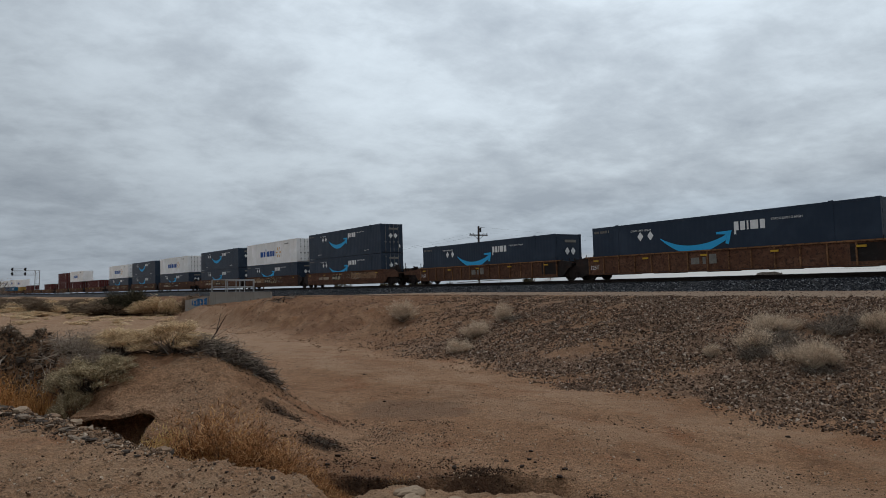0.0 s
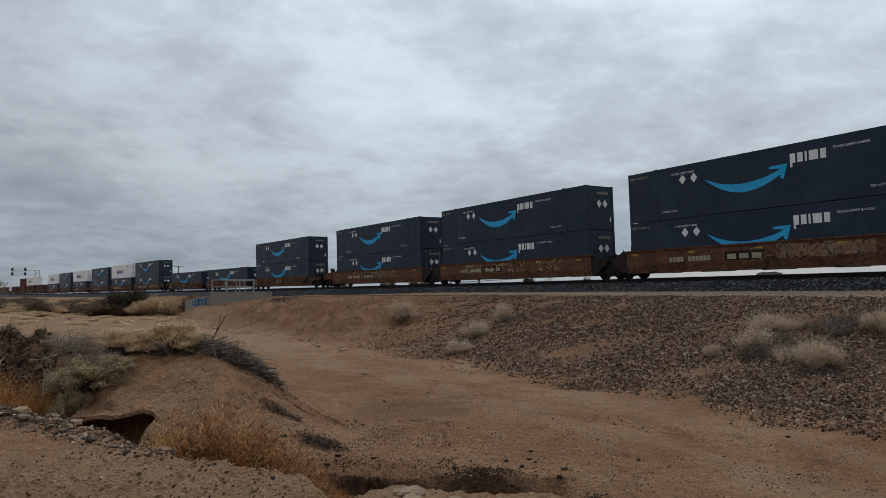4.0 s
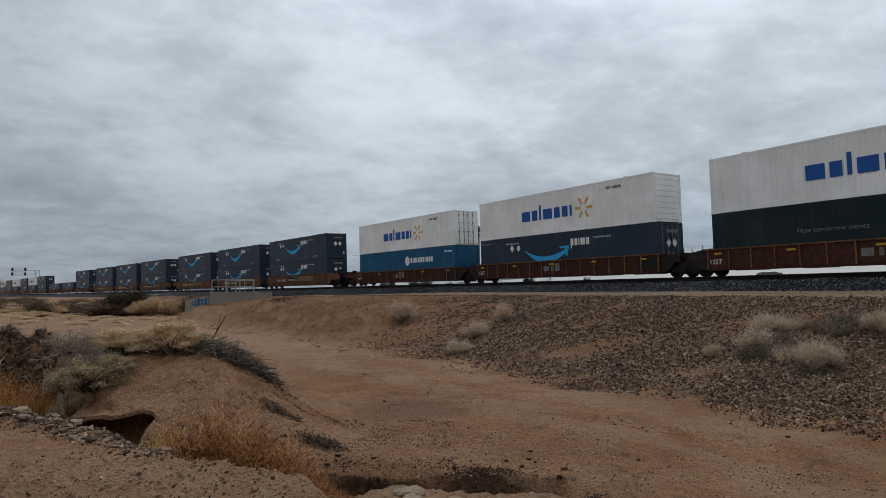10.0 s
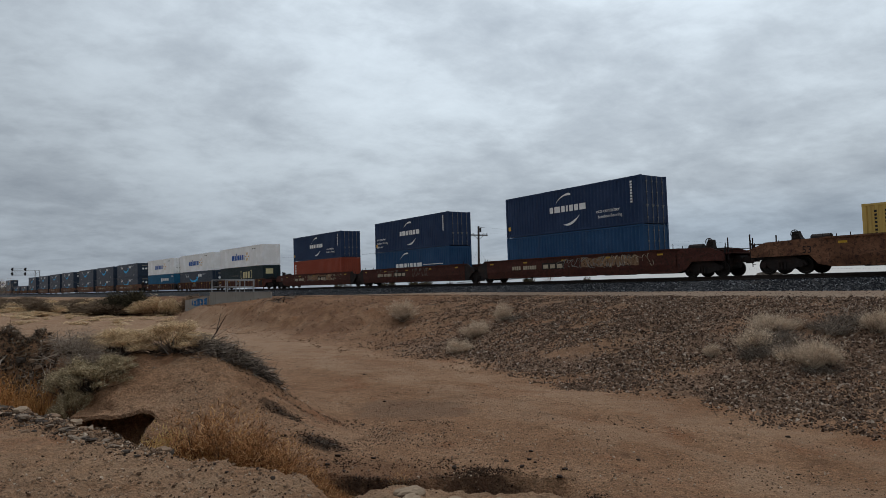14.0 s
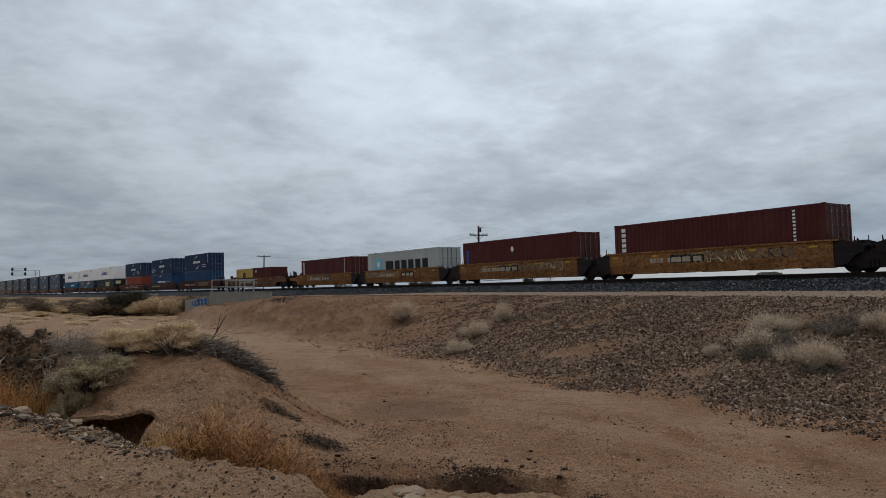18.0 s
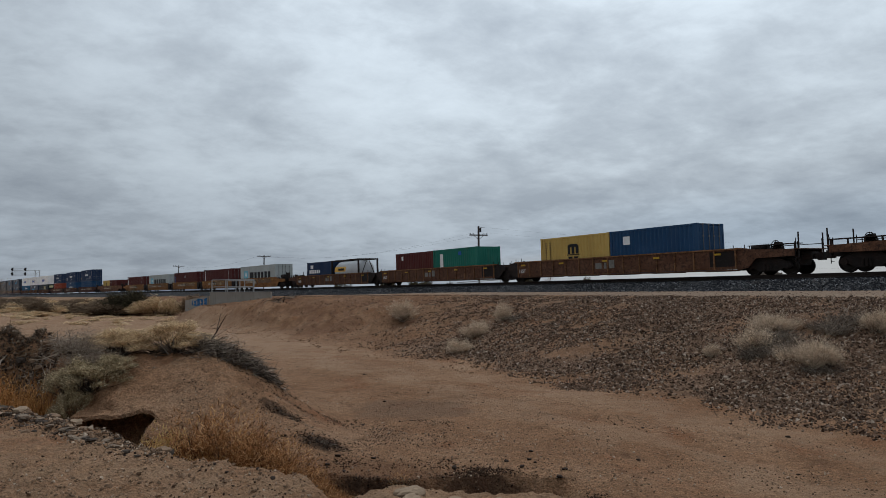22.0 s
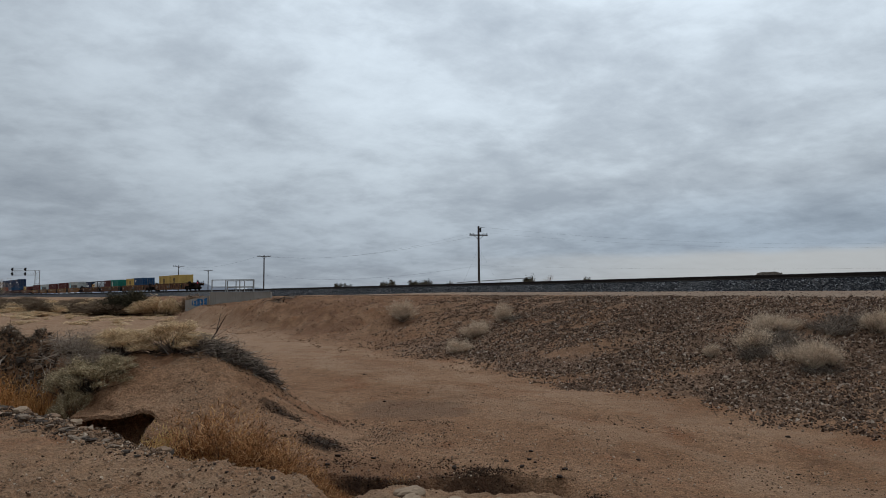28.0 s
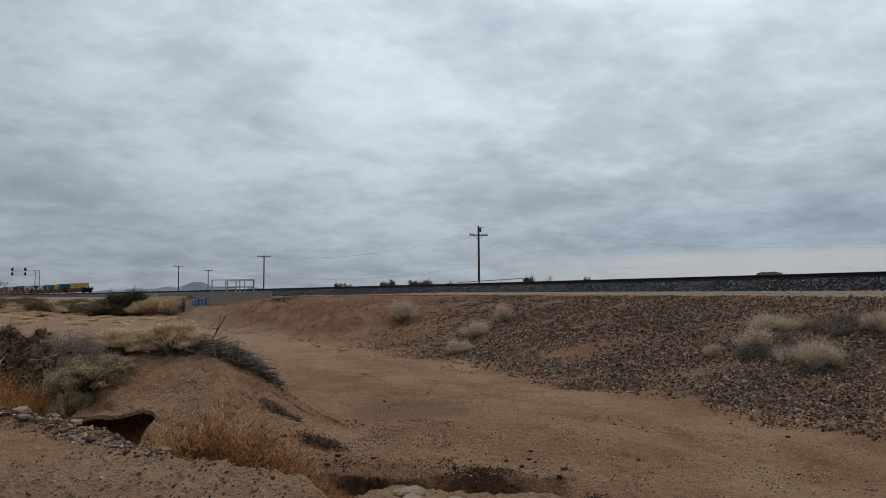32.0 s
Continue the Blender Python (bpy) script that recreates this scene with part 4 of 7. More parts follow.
def bogie(parent, x):
    bm = nbm()
    box(bm, x - 0.2, x + 0.2, -1.0, 1.0, 0.42, 0.72)
    bar(bm, (x - 0.89, -0.9, 0.43), (x - 0.89, 0.9, 0.43), 0.08, 8)
    bar(bm, (x + 0.89, -0.9, 0.43), (x + 0.89, 0.9, 0.43), 0.08, 8)
    # added solid dark block that fills the bogie's gaps in place of shadow
    prism(bm, [(x - 1.20, 0.46), (x - 0.95, 0.40), (x - 0.45, 0.30), (x + 0.45, 0.30), (x + 0.95, 0.40), (x + 1.20, 0.46), (x + 1.30, 0.95), (x - 1.30, 0.95)], -0.62, 0.62)
    b = part("bogie", bm, UNDER, parent, "black four-wheel bogie")
    for y in (1, -1):
        f = part("side_frame", SIDEFRAME, None, b)
        f.matrix_basis = Matrix.Translation((x, y * 1.02, 0)) @ Matrix.Rotation(0 if y > 0 else math.pi, 4, "Z")
        for dx in (-0.89, 0.89):
            w = part("wheel", WHEELMESH, None, b)
            w.matrix_basis = Matrix.Translation((x + dx, y * 0.76, 0.42)) @ Matrix.Rotation(0 if y > 0 else math.pi, 4, "Z")


def scribble(bm, x0, x1, z0, z1, y, rng, n):
    """Loops and strokes of spray paint, too worn to read."""
    k = (x1 - x0) / n
    for i in range(n):
        cx, cz = x0 + (i + 0.5) * k, (z0 + z1) / 2
        w, h = k * rng.uniform(0.35, 0.62), (z1 - z0) / 2 * rng.uniform(0.75, 1.1)
        a0, turn = rng.uniform(0, 6.28), rng.uniform(3.0, 5.6) * rng.choice((-1, 1))
        th, m, last = rng.uniform(0.014, 0.036), 10, None
        lean = rng.uniform(-0.35, 0.35)
        for j in range(m + 1):
            a = a0 + turn * j / m
            r = 1 - 0.35 * math.sin(2.3 * a + i)
            px, pz = cx + w * r * math.cos(a) + lean * h * math.sin(a), cz + h * r * math.sin(a)
            pz = min(max(pz, z0 - 0.05), z1 + 0.05)
            cur = (bm.verts.new((px - th * math.sin(a), y, pz)), bm.verts.new((px + th * math.sin(a), y, pz + th)))
            if last:
                bm.faces.new((last[0], last[1], cur[1], cur[0]))
            last = cur


def well_car(label, style, mat, well, reach_f, reach_r, ends, seed):
    """One unit of a well car. well: half the well; reach: centre to joint or coupler; ends: j joint or c coupler, front then rear."""
    rng = random.Random(seed)
    ob = thing("well_car", label, "rail car", group="well cars of the train")
    top = {"ribbed": 1.42, "smooth": 1.62, "short": 1.52}[style]
    for s in (1, -1):
        bm = nbm()
        y0, y1 = sorted((s * 1.395, s * 1.425))
        if style == "ribbed":
            box(bm, -well, well, y0, y1, 0.36, top - 0.05)
        else:
            # side sheet that folds in below
            a = [(-well, 0.34, 1.335), (-well, 0.74, 1.42), (-well, top - 0.05, 1.42)]
            b = [(well, 0.34, 1.335), (well, 0.74, 1.42), (well, top - 0.05, 1.42)]
            va = [bm.verts.new((x, s * y, z)) for x, z, y in a]
            vb = [bm.verts.new((x, s * y, z)) for x, z, y in b]
            for i in range(2):
                bm.faces.new((va[i], vb[i], vb[i + 1], va[i + 1]))
            vc = [bm.verts.new((v.co.x, v.co.y - s * 0.05, v.co.z)) for v in va]
            vd = [bm.verts.new((v.co.x, v.co.y - s * 0.05, v.co.z)) for v in vb]
            for i in range(2):
                bm.faces.new((vc[i], vc[i + 1], vd[i + 1], vd[i]))
            bm.faces.new((va[0], vc[0], vd[0], vb[0]))
            bmesh.ops.recalc_face_normals(bm, faces=bm.faces[:])
        side = part("well_side", bm, mat, ob)
        bm = nbm()
        box(bm, -well - 0.25, well + 0.25, min(s * 1.36, s * 1.50), max(s * 1.36, s * 1.50), top - 0.075, top)
        part("top_chord", bm, CARCHORD if style == "ribbed" else mat, side)
        bm = nbm()
        low = 1.44 if style == "ribbed" else 1.36
        box(bm, -well, well, min(s * (low - 0.22), s * low), max(s * (low - 0.22), s * low), 0.28, 0.345)
        part("bottom_chord", bm, mat, side)
        if style == "ribbed":
            n = int(2 * well / 1.12)
            for i in range(n + 1):
                x = -well + 0.05 + i * (2 * well - 0.1) / n
                bm = nbm()
                box(bm, x - 0.035, x + 0.035, min(s * 1.43, s * 1.49), max(s * 1.43, s * 1.49), 0.35, top - 0.08)
                part("rib", bm, CARCHORD, side)
        for e, reach, end in ((1, reach_f, ends[0]), (-1, reach_r, ends[1])):
            # end sill that climbs over the bogie
            bm = nbm()
            tip = reach - (0.25 if end == "j" else 0.6)
            xs = [(well, 0.30), (well + 0.55, 0.42), (well + 0.95, 0.86), (tip, 0.90), (tip, 1.22), (well + 0.9, 1.30), (well + 0.3, top - 0.01), (well, top - 0.01)]
            if style == "smooth" and end == "c":
                xs[3:6] = [(tip, 0.84), (tip, 1.26), (tip - 0.75, top - 0.07)]
            prism(bm, [(e * x, z) for x, z in xs], min(s * 1.30, s * 1.38), max(s * 1.30, s * 1.38))
            part("end_sill", bm, UNDER if end == "j" else mat, ob)
    bm = nbm()
    box(bm, -well, well, -1.2, 1.2, 0.28, 0.32)
    for i in range(5):
        x = -well * 0.8 + i * well * 0.4
        box(bm, x - 0.15, x + 0.15, -1.36, 1.36, 0.25, 0.33)
    part("well_floor", bm, UNDER, ob)
    for e, reach, end in ((1, reach_f, ends[0]), (-1, reach_r, ends[1])):
        bm = nbm()
        box(bm, min(e * well, e * (well + 0.12)), max(e * well, e * (well + 0.12)), -1.30, 1.30, 0.3, 1.35)
        a, b = sorted((e * (well + 0.12), e * (reach - 0.3)))
        box(bm, a, b, -0.35, 0.35, 0.72, 1.08)
        part("end_bulkhead", bm, UNDER, ob)
        bm = nbm()
        a, b = sorted((e * (well + 0.3), e * (reach - 0.35)))
        box(bm, a, b, -1.30, 1.30, 1.20, 1.24)
        plat = part("end_platform", bm, mat if style != "short" else UNDER, ob)
        bm = nbm()
        zt = 1.24 + (0.50 if end == "c" else 0.28)
        for x in ([well + 0.6, (well + reach) / 2, reach - 0.55] if end == "c" else [well + 0.4, reach - 0.5]):
            for y in (1.26, -1.26):
                bar(bm, (e * x, y, 1.22), (e * x, y, zt - (0.25 if x < reach - 0.6 else 0)), 0.022, 5)
        bar(bm, (e * (well + 0.5), 1.26, zt - 0.25), (e * (reach - 0.55), 1.26, zt - 0.25), 0.02, 5)
        bar(bm, (e * (well + 0.5), -1.26, zt - 0.25), (e * (reach - 0.55), -1.26, zt - 0.25), 0.02, 5)
        part("handrail", bm, UNDER, plat)
        if end == "c":
            bogie(ob, e * (reach - (2.2 if well == 7.9 and e < 0 else 2.0)))
            bm = nbm()
            box(bm, min(e * (reach - 0.8), e * (reach + 0.02)), max(e * (reach - 0.8), e * (reach + 0.02)), -0.12, 0.12, 0.74, 0.98)
            box(bm, min(e * (reach - 0.12), e * (reach + 0.12)), max(e * (reach - 0.12), e * (reach + 0.12)), -0.2, 0.2, 0.66, 1.04)
            part("coupler", bm, UNDER, ob)
            bm = nbm()
            xb, zb = e * (well + (2.6 if style == "short" else 1.75)), 1.50 if style == "ribbed" else 1.88
            n = 12
            for i in range(n):
                a0, a1 = 2 * math.pi * i / n, 2 * math.pi * (i + 1) / n
                bar(bm, (xb + 0.19 * math.cos(a0), 0.98, zb + 0.19 * math.sin(a0)), (xb + 0.19 * math.cos(a1), 0.98, zb + 0.19 * math.sin(a1)), 0.022, 5)
                if i % 3 == 0:
                    bar(bm, (xb, 0.95, zb), (xb + 0.19 * math.cos(a0), 0.98, zb + 0.19 * math.sin(a0)), 0.014, 4)
            part("brake_wheel", bm, UNDER, ob, "round hand brake wheel on its gear box")
            bm = nbm()
            prism(bm, [(xb - e * 0.62, 1.23), (xb + e * 0.26, 1.23), (xb + e * 0.16, zb + 0.10), (xb - e * 0.08, zb + 0.14), (xb - e * 0.20, zb - 0.16)], 0.62, 0.92)
            part("brake_gear_box", bm, UNDER, ob, "dark hand brake gear box and bracket")
            # air reservoir lying on the platform, strapped to two saddles
            bm = nbm()
            xr, zr = e * (well + 0.75), 1.40 if style == "ribbed" else 1.62
            bar(bm, (xr - 0.42, 0.55, zr), (xr + 0.42, 0.55, zr), 0.15 if style == "ribbed" else 0.20, 12)
            for dx in (-0.28, 0.28):
                box(bm, xr + dx - 0.05, xr + dx + 0.05, 0.36, 0.74, 1.23, zr)
            part("air_reservoir", bm, UNDER, ob, "dark round air reservoir on saddles")
            # crossover walk on short legs
            bm = nbm()
            a, b = sorted((e * (well + 1.0), e * (reach - 0.5)))
            box(bm, a, b, 0.72, 1.30, 1.47, 1.51)
            for i in range(4):
                x = a + (b - a) * (0.06 + 0.29 * i)
                box(bm, x - 0.03, x + 0.03, 1.22, 1.28, 1.23, 1.47)
            part("crossover_walk", bm, UNDER, ob, "dark crossover walkway")
            for dy in (1.18, -1.18):
                bm = nbm()
                box(bm, min(e * (reach - 0.49), e * (reach - 0.44)), max(e * (reach - 0.49), e * (reach - 0.44)), dy - 0.025, dy + 0.025, 0.85, 1.66 if well == 7.9 and e < 0 else 2.02)
                part("grab_post", bm, UNDER, ob, "tall grab post at the coupler end")
            bm = nbm()
            bar(bm, (e * (reach - 0.6), 1.0, 0.7), (e * (reach - 0.6), 1.0, 1.58), 0.02, 5)
            bar(bm, (e * (reach - 0.6), 1.25, 0.4), (e * (reach - 0.6), 1.25, 1.58), 0.02, 5)
            for z in (0.5, 0.8, 1.1, 1.4):
                bar(bm, (e * (reach - 0.6), 1.0, z), (e * (reach - 0.6), 1.25, z), 0.016, 5)
            part("ladder", bm, UNDER, ob)
        elif e < 0:
            bogie(ob, -reach)
        # stacking guides that stand up at the well's end
        for x in (well - 0.25, well + 0.35):
            for y in (1.28, -1.28):
                bm = nbm()
                bar(bm, (e * x, y, 1.2), (e * x, y, top + rng.uniform(0.10, 0.30)), 0.022, 5)
                part("guide_post", bm, UNDER, ob)
        # air hoses and rods slung from the platform
        bm = nbm()
        for i in range(5):
            xa = e * (well + 0.5 + 0.28 * i)
            bar(bm, (xa, 1.05, 1.2), (xa + e * 0.2, 1.10, 0.78 + 0.1 * rng.random()), 0.024, 5)
        part("air_hose", bm, UNDER, ob)
        # valve gear between the units
        bm = nbm()
        xv = e * (well + 0.55)
        box(bm, xv - 0.2, xv + 0.2, -0.5, 0.1, 1.24, 1.42)
        bar(bm, (xv, 0.3, 1.24), (xv, 0.3, 1.5), 0.05, 6)
        part("valve_gear", bm, UNDER, ob)
    # marks on the near side
    y = 1.455 if style == "ribbed" else 1.432
    for i in range(5):
        x = -well * 0.9 + i * well * 0.45
        bm = nbm()
        box(bm, x, x + 0.38, y - 0.01, y + (0.045 if style == "ribbed" else 0.004), top - 0.32, top - 0.22)
        part("reflector", bm, REFLECT, ob, "small yellow reflector strip")
    if style == "ribbed":
        part("capacity_mark", letters_mesh("125T", 0.26, -1), None, ob).matrix_basis = Matrix.Translation((well - 0.10, 1.428, 0.62))
        bm = nbm()
        glyphs(bm, well * 0.12, well * 0.12 - 1.5, 0.68, 0.5, "ask", y - 0.02, 0.2)
        split_parts("brand_mark", bm, SPRAYGREY, ob, "faded lettering as plain bars")
        bm = nbm()
        box(bm, -well + 0.10, -well + 1.5, 1.428, 1.436, 0.50, 1.28)
        part("data_panel", bm, UNDER, ob, "dark data panel")
    else:
        bm = nbm()
        x = rng.uniform(-1.5, 2.5)
        box(bm, x - 2.1, x, y, y + 0.004, 0.80, 1.24)
        panel = part("name_panel", bm, UNDER, ob, "dark name panel with pale bars")
        bm = nbm()
        glyphs(bm, x - 0.15, x - 1.95, 0.86, 0.38, "aar", y + 0.004, 0.24)
        split_parts("brand_mark", bm, SPRAYPALE, panel)
        bm = nbm()
        word(bm, well - 3.0, 0.85, 0.26, "tttt tttttt", y, 0.7, 0.9)
        part("number_bars", bm, SPRAYPALE, ob)
        if style == "smooth" and ends[0] == "c":
            me = letters_mesh("53", 0.34, -1)
            me.materials.clear()
            me.materials.append(SPRAYGREY if mat == CARRED else UNDER)
            part("length_mark", me, None, ob).matrix_basis = Matrix.Translation((well + 1.25, 1.392, 0.94))
        if rng.random() < 0.6:
            # broad spray fill with a torn outline, and dark outlines over it
            bm = nbm()
            a, ln = rng.uniform(-well + 0.8, 1.0), rng.uniform(3.5, 6.5)
            pts, cols = 18, []
            for i in range(pts + 1):
                px = a + ln * i / pts
                lo, hi = 0.78 + 0.10 * rng.random(), top - 0.12 - 0.16 * rng.random()
                cols.append((bm.verts.new((px, y + 0.001, lo)), bm.verts.new((px, y + 0.001, hi))))
            for (p0, p1), (q0, q1) in zip(cols, cols[1:]):
                bm.faces.new((q0, p0, p1, q1))
            part("graffiti", bm, SPRAYTAN, ob, "broad faded tan spray-painted fill")
            bm = nbm()
            scribble(bm, a + 0.2, a + ln - 0.2, 0.84, top - 0.22, y + 0.002, rng, int(ln * 2))
            part("graffiti", bm, UNDER, ob, "dark outlines of unreadable graffiti")
        for i in range(rng.choice((2, 3, 3, 4))):
            bm = nbm()
            a = rng.uniform(-well + 0.6, well - 5.0)
            scribble(bm, a, a + rng.uniform(1.8, 4.6), 0.80, top - 0.22, y + 0.004 + 0.002 * i, rng, rng.randint(5, 9))
            part("graffiti", bm, rng.choice((SPRAYPALE, SPRAYGREY, SPRAYGREY, MARKCREAM)), ob, "unreadable spray-painted graffiti")
    return ob


def letters_mesh(text, h, face=1):
    cu = bpy.data.curves.new("capacity_mark", "FONT")
    cu.body, cu.size, cu.extrude = text, h * 1.35, 0.002
    tmp = bpy.data.objects.new("capacity_mark", cu)
    me = bpy.data.meshes.new_from_object(tmp)
    bpy.data.objects.remove(tmp)
    me.materials.append(MARKWHITE)
    me.transform(Matrix.Rotation(math.pi, 4, "Z") @ Matrix.Rotation(math.pi / 2, 4, "X"))
    return me


def tail_lamp(car, x):
    """End-of-train box on the last coupler."""
    bm = nbm()
    box(bm, x - 0.28, x - 0.12, -0.14, 0.14, 0.98, 1.78)
    bar(bm, (x - 0.2, 0.1, 1.78), (x - 0.2, 0.1, 1.95), 0.02, 6)
    bar(bm, (x - 0.05, 0.2, 0.9), (x - 0.20, 0.25, 0.62), 0.035, 6)
    bar(bm, (x - 0.20, 0.25, 0.62), (x - 0.32, 0.25, 0.40), 0.030, 6)
    unit = part("end_of_train_box", bm, UNDER, car, "dark end-of-train box on the coupler")
    k = Mat("red_tail_lamp_glass", 0.3)
    k.colour((0.5, 0.01, 0.03))
    k.b.inputs["Emission Color"].default_value = (1.0, 0.05, 0.12, 1)
    k.b.inputs["Emission Strength"].default_value = 2.0
    bm = nbm()
    bar(bm, (x - 0.34, 0.0, 1.34), (x - 0.30, 0.0, 1.34), 0.06, 10)
    part("lamp", bm, k.m, unit, "small red tail lamp")


RIDERS = []
DECK = 0.33
HEIGHTS = {"yellow20": 2.591, "brown20": 2.591, "green20": 2.591, "blue20": 2.591, "navy20": 2.591, "tank20": 2.591}
USED = {}


def load(kind, s, z):
    if kind in USED:
        ob = copy_thing(KINDS[kind], Matrix.Identity(4))
    else:
        ob = USED[kind] = KINDS[kind]
    RIDERS.append((ob, s, z))


def consist():
    """Every unit from the head of the visible train to its tail: place at the start, style, paint, ends, loads below and above."""
    brown, orange, yellow, red = CARBROWN, CARORANGE, CARYELLOW, CARRED
    A, AD, W, WD = "arrow", "arrow_doors", "spark", "spark_doors"
    rows = []

    def block(centres, style, mat, loads, well):
        for i, (c, ld) in enumerate(zip(centres, loads)):
            f = 11.75 if i == 0 else (centres[i - 1] - c) / 2
            r = 11.75 if i == len(centres) - 1 else (c - centres[i + 1]) / 2
            if well < 7 and i in (0, len(centres) - 1):
                f, r = (9.85 if i == 0 else f), (9.85 if i == len(centres) - 1 else r)
            rows.append((c, style, mat, well, f, r, ("c" if i == 0 else "j") + ("c" if i == len(centres) - 1 else "j"), ld))
    block([397.0, 377.4], "smooth", brown, [[W], [A, W]], 8.35)
    block([353.9, 334.3, 314.7], "ribbed", brown, [["blue", W], ["teal", W], ["yellow20", W]], 8.35)
    block([291.0, 271.4, 251.8], "ribbed", brown, [["brown"], [], ["brown"]], 8.35)
    block([228.0, 208.4, 188.0], "ribbed", brown, [["brown", "brown"], ["brown", W], ["brown"]], 8.35)
    block([164.3, 145.0, 125.6], "smooth", brown, [[A, WD], [A, A], [A, WD]], 8.35)
    block([103.0, 83.5, 63.9], "smooth", brown, [[A, A], [A, WD], [AD, AD]], 8.35)
    block([40.46, 20.91, 1.51], "ribbed", brown, [[A], [A], [AD, A]], 8.35)
    block([-21.75, -41.3, -60.85], "smooth", orange, [[AD, A], [A, A], [A, A]], 8.35)
    block([-84.54, -104.12, -123.7], "smooth", orange, [[AD, A], [A, A], [A, A]], 8.35)
    block([-147.36, -167.0, -186.75], "ribbed", red, [["teal", WD], [AD, W], ["bracket", W]], 8.35)
    block([-210.6, -230.1, -249.7], "smooth", red, [["orange", "eco"], ["blue_letter", "eco_worn"], ["blue", "eco"]], 8.35)
    block([-273.5], "smooth", orange, [["yellow20+brown20"]], 7.4)
    block([-295.1, -310.85, -326.57, -342.1, -357.8], "short", yellow, [["brown"], ["star"], ["brown_plate"], ["brown"], ["star"]], 6.4)
    block([-379.4, -398.9, -418.3], "ribbed", brown, [["navy20+tank20"], ["brown20+green20"], ["yellow20+blue20"]], 8.35)
    rows.append((-442.2, "ribbed", orange, 7.9, 11.75, 11.1, "cc", ["yellow20+yellow20"]))
    words = {"ribbed": "well car with ribbed sides", "smooth": "smooth-sided well car with graffiti", "short": "forty foot well car with grimy ends"}
    tone = {brown: "rust-brown", orange: "weathered orange-brown", yellow: "faded yellow-orange", red: "dark oxide-red"}
    made = {}
    for i, (c, style, mat, well, f, r, ends, ld) in enumerate(rows):
        label = f"{tone[mat]} {words[style]}, " + ("empty" if not ld else "carrying one container" if len(ld) == 1 and "+" not in ld[0] else "carrying two containers")
        key = (style, mat, well, round(f, 1), round(r, 1), ends, i % 3)
        if key in made:
            car = copy_thing(made[key], Matrix.Identity(4))
            car["label"] = label
        else:
            car = made[key] = well_car(label, style, mat, well, f, r, ends, i)
        RIDERS.append((car, c, 0.0))
        if c < -440:
            tail_lamp(car, -r)
        z = DECK
        for kinds in ld:
            pair = kinds.split("+")
            if len(pair) == 2:
                c2 = c + (0.5 if c < -440 else 0.0)
                load(pair[0], c2 + 3.07, z)
                load(pair[1], c2 - 3.07, z)
                z += 2.6
            else:
                load(pair[0], c, z)
                z += HEIGHTS.get(pair[0], H96) + 0.012


consist()


def travelled(t):
    return 19.503 * t + 0.04993 * t * t - 0.00068 * t ** 3


def motions():
    """The whole train rolls away along the line, every car and container on its own keys."""
    for ob, s, z in RIDERS:
        walk(ob, [(float(t), rail_pose(s + travelled(t), z)) for t in range(0, 33)])


# ---- loose stones ----
STONEDARK = stones("dark_ballast_stone", (0.036, 0.022, 0.016), (0.172, 0.108, 0.072), (0.58, 0.47, 0.37))
STONEGREY = stones("grey_ballast_stone", (0.013, 0.014, 0.017), (0.042, 0.043, 0.049), (0.46, 0.46, 0.47))
PEBBLE = stones("tan_pebble", (0.125, 0.078, 0.050), (0.29, 0.186, 0.118), (0.62, 0.50, 0.38))
SLABROCK = paint("grey_brown_crust_rock", (0.060, 0.044, 0.034), dirt=(0.17, 0.128, 0.095), amount=0.7, rough=0.95, streak=9.0, seed_scale=6.0)
PALEROCK = paint("pale_tan_rock", (0.30, 0.215, 0.145), dirt=(0.10, 0.07, 0.05), amount=0.6, rough=0.95, streak=8.0, seed_scale=5.0)


def stone_heap(name, spots, mat, parent=None, seed=1):
    """Angular stones, six corners each, in one mesh. spots: x, y, z, size."""
    rng = np.random.RandomState(seed)
    p = np.array(spots)
    n = len(p)
    base = np.array([(1, 0, 0), (-1, 0, 0), (0, 1, 0), (0, -1, 0), (0, 0, 0.7), (0, 0, -0.7)], float)
    tri = np.array([(0, 2, 4), (2, 1, 4), (1, 3, 4), (3, 0, 4), (2, 0, 5), (1, 2, 5), (3, 1, 5), (0, 3, 5)])
    v = base[None] * (1 + rng.uniform(-0.4, 0.4, (n, 6, 3))) + rng.uniform(-0.25, 0.25, (n, 6, 3))
    q = rng.normal(size=(n, 4))
    q /= np.linalg.norm(q, axis=1, keepdims=True)
    w, x, y, z = q.T
    R = np.stack([1 - 2 * (y * y + z * z), 2 * (x * y - w * z), 2 * (x * z + w * y), 2 * (x * y + w * z), 1 - 2 * (x * x + z * z), 2 * (y * z - w * x), 2 * (x * z - w * y), 2 * (y * z + w * x), 1 - 2 * (x * x + y * y)], 1).reshape(n, 3, 3)
    v = np.einsum("nij,nkj->nki", R, v) * p[:, None, 3:4] * 0.5 + p[:, None, :3]
    f = (tri[None] + (np.arange(n) * 6)[:, None, None]).reshape(-1, 3)
    me = bpy.data.meshes.new(name)
    me.from_pydata(v.reshape(-1, 3).tolist(), [], f.tolist())
    me.materials.append(mat)
    ob = new(name, me)
    if parent:
        ob.parent = parent
    return ob


def bank_point(v, w):
    """Ground spot at v across and w along."""
    u = v + (LINE[int(min(max(w - S0, 0), len(LINE) - 2))][0] - DIST)
    return u * 0.8520 - w * 0.5236, u * 0.5236 + w * 0.8520


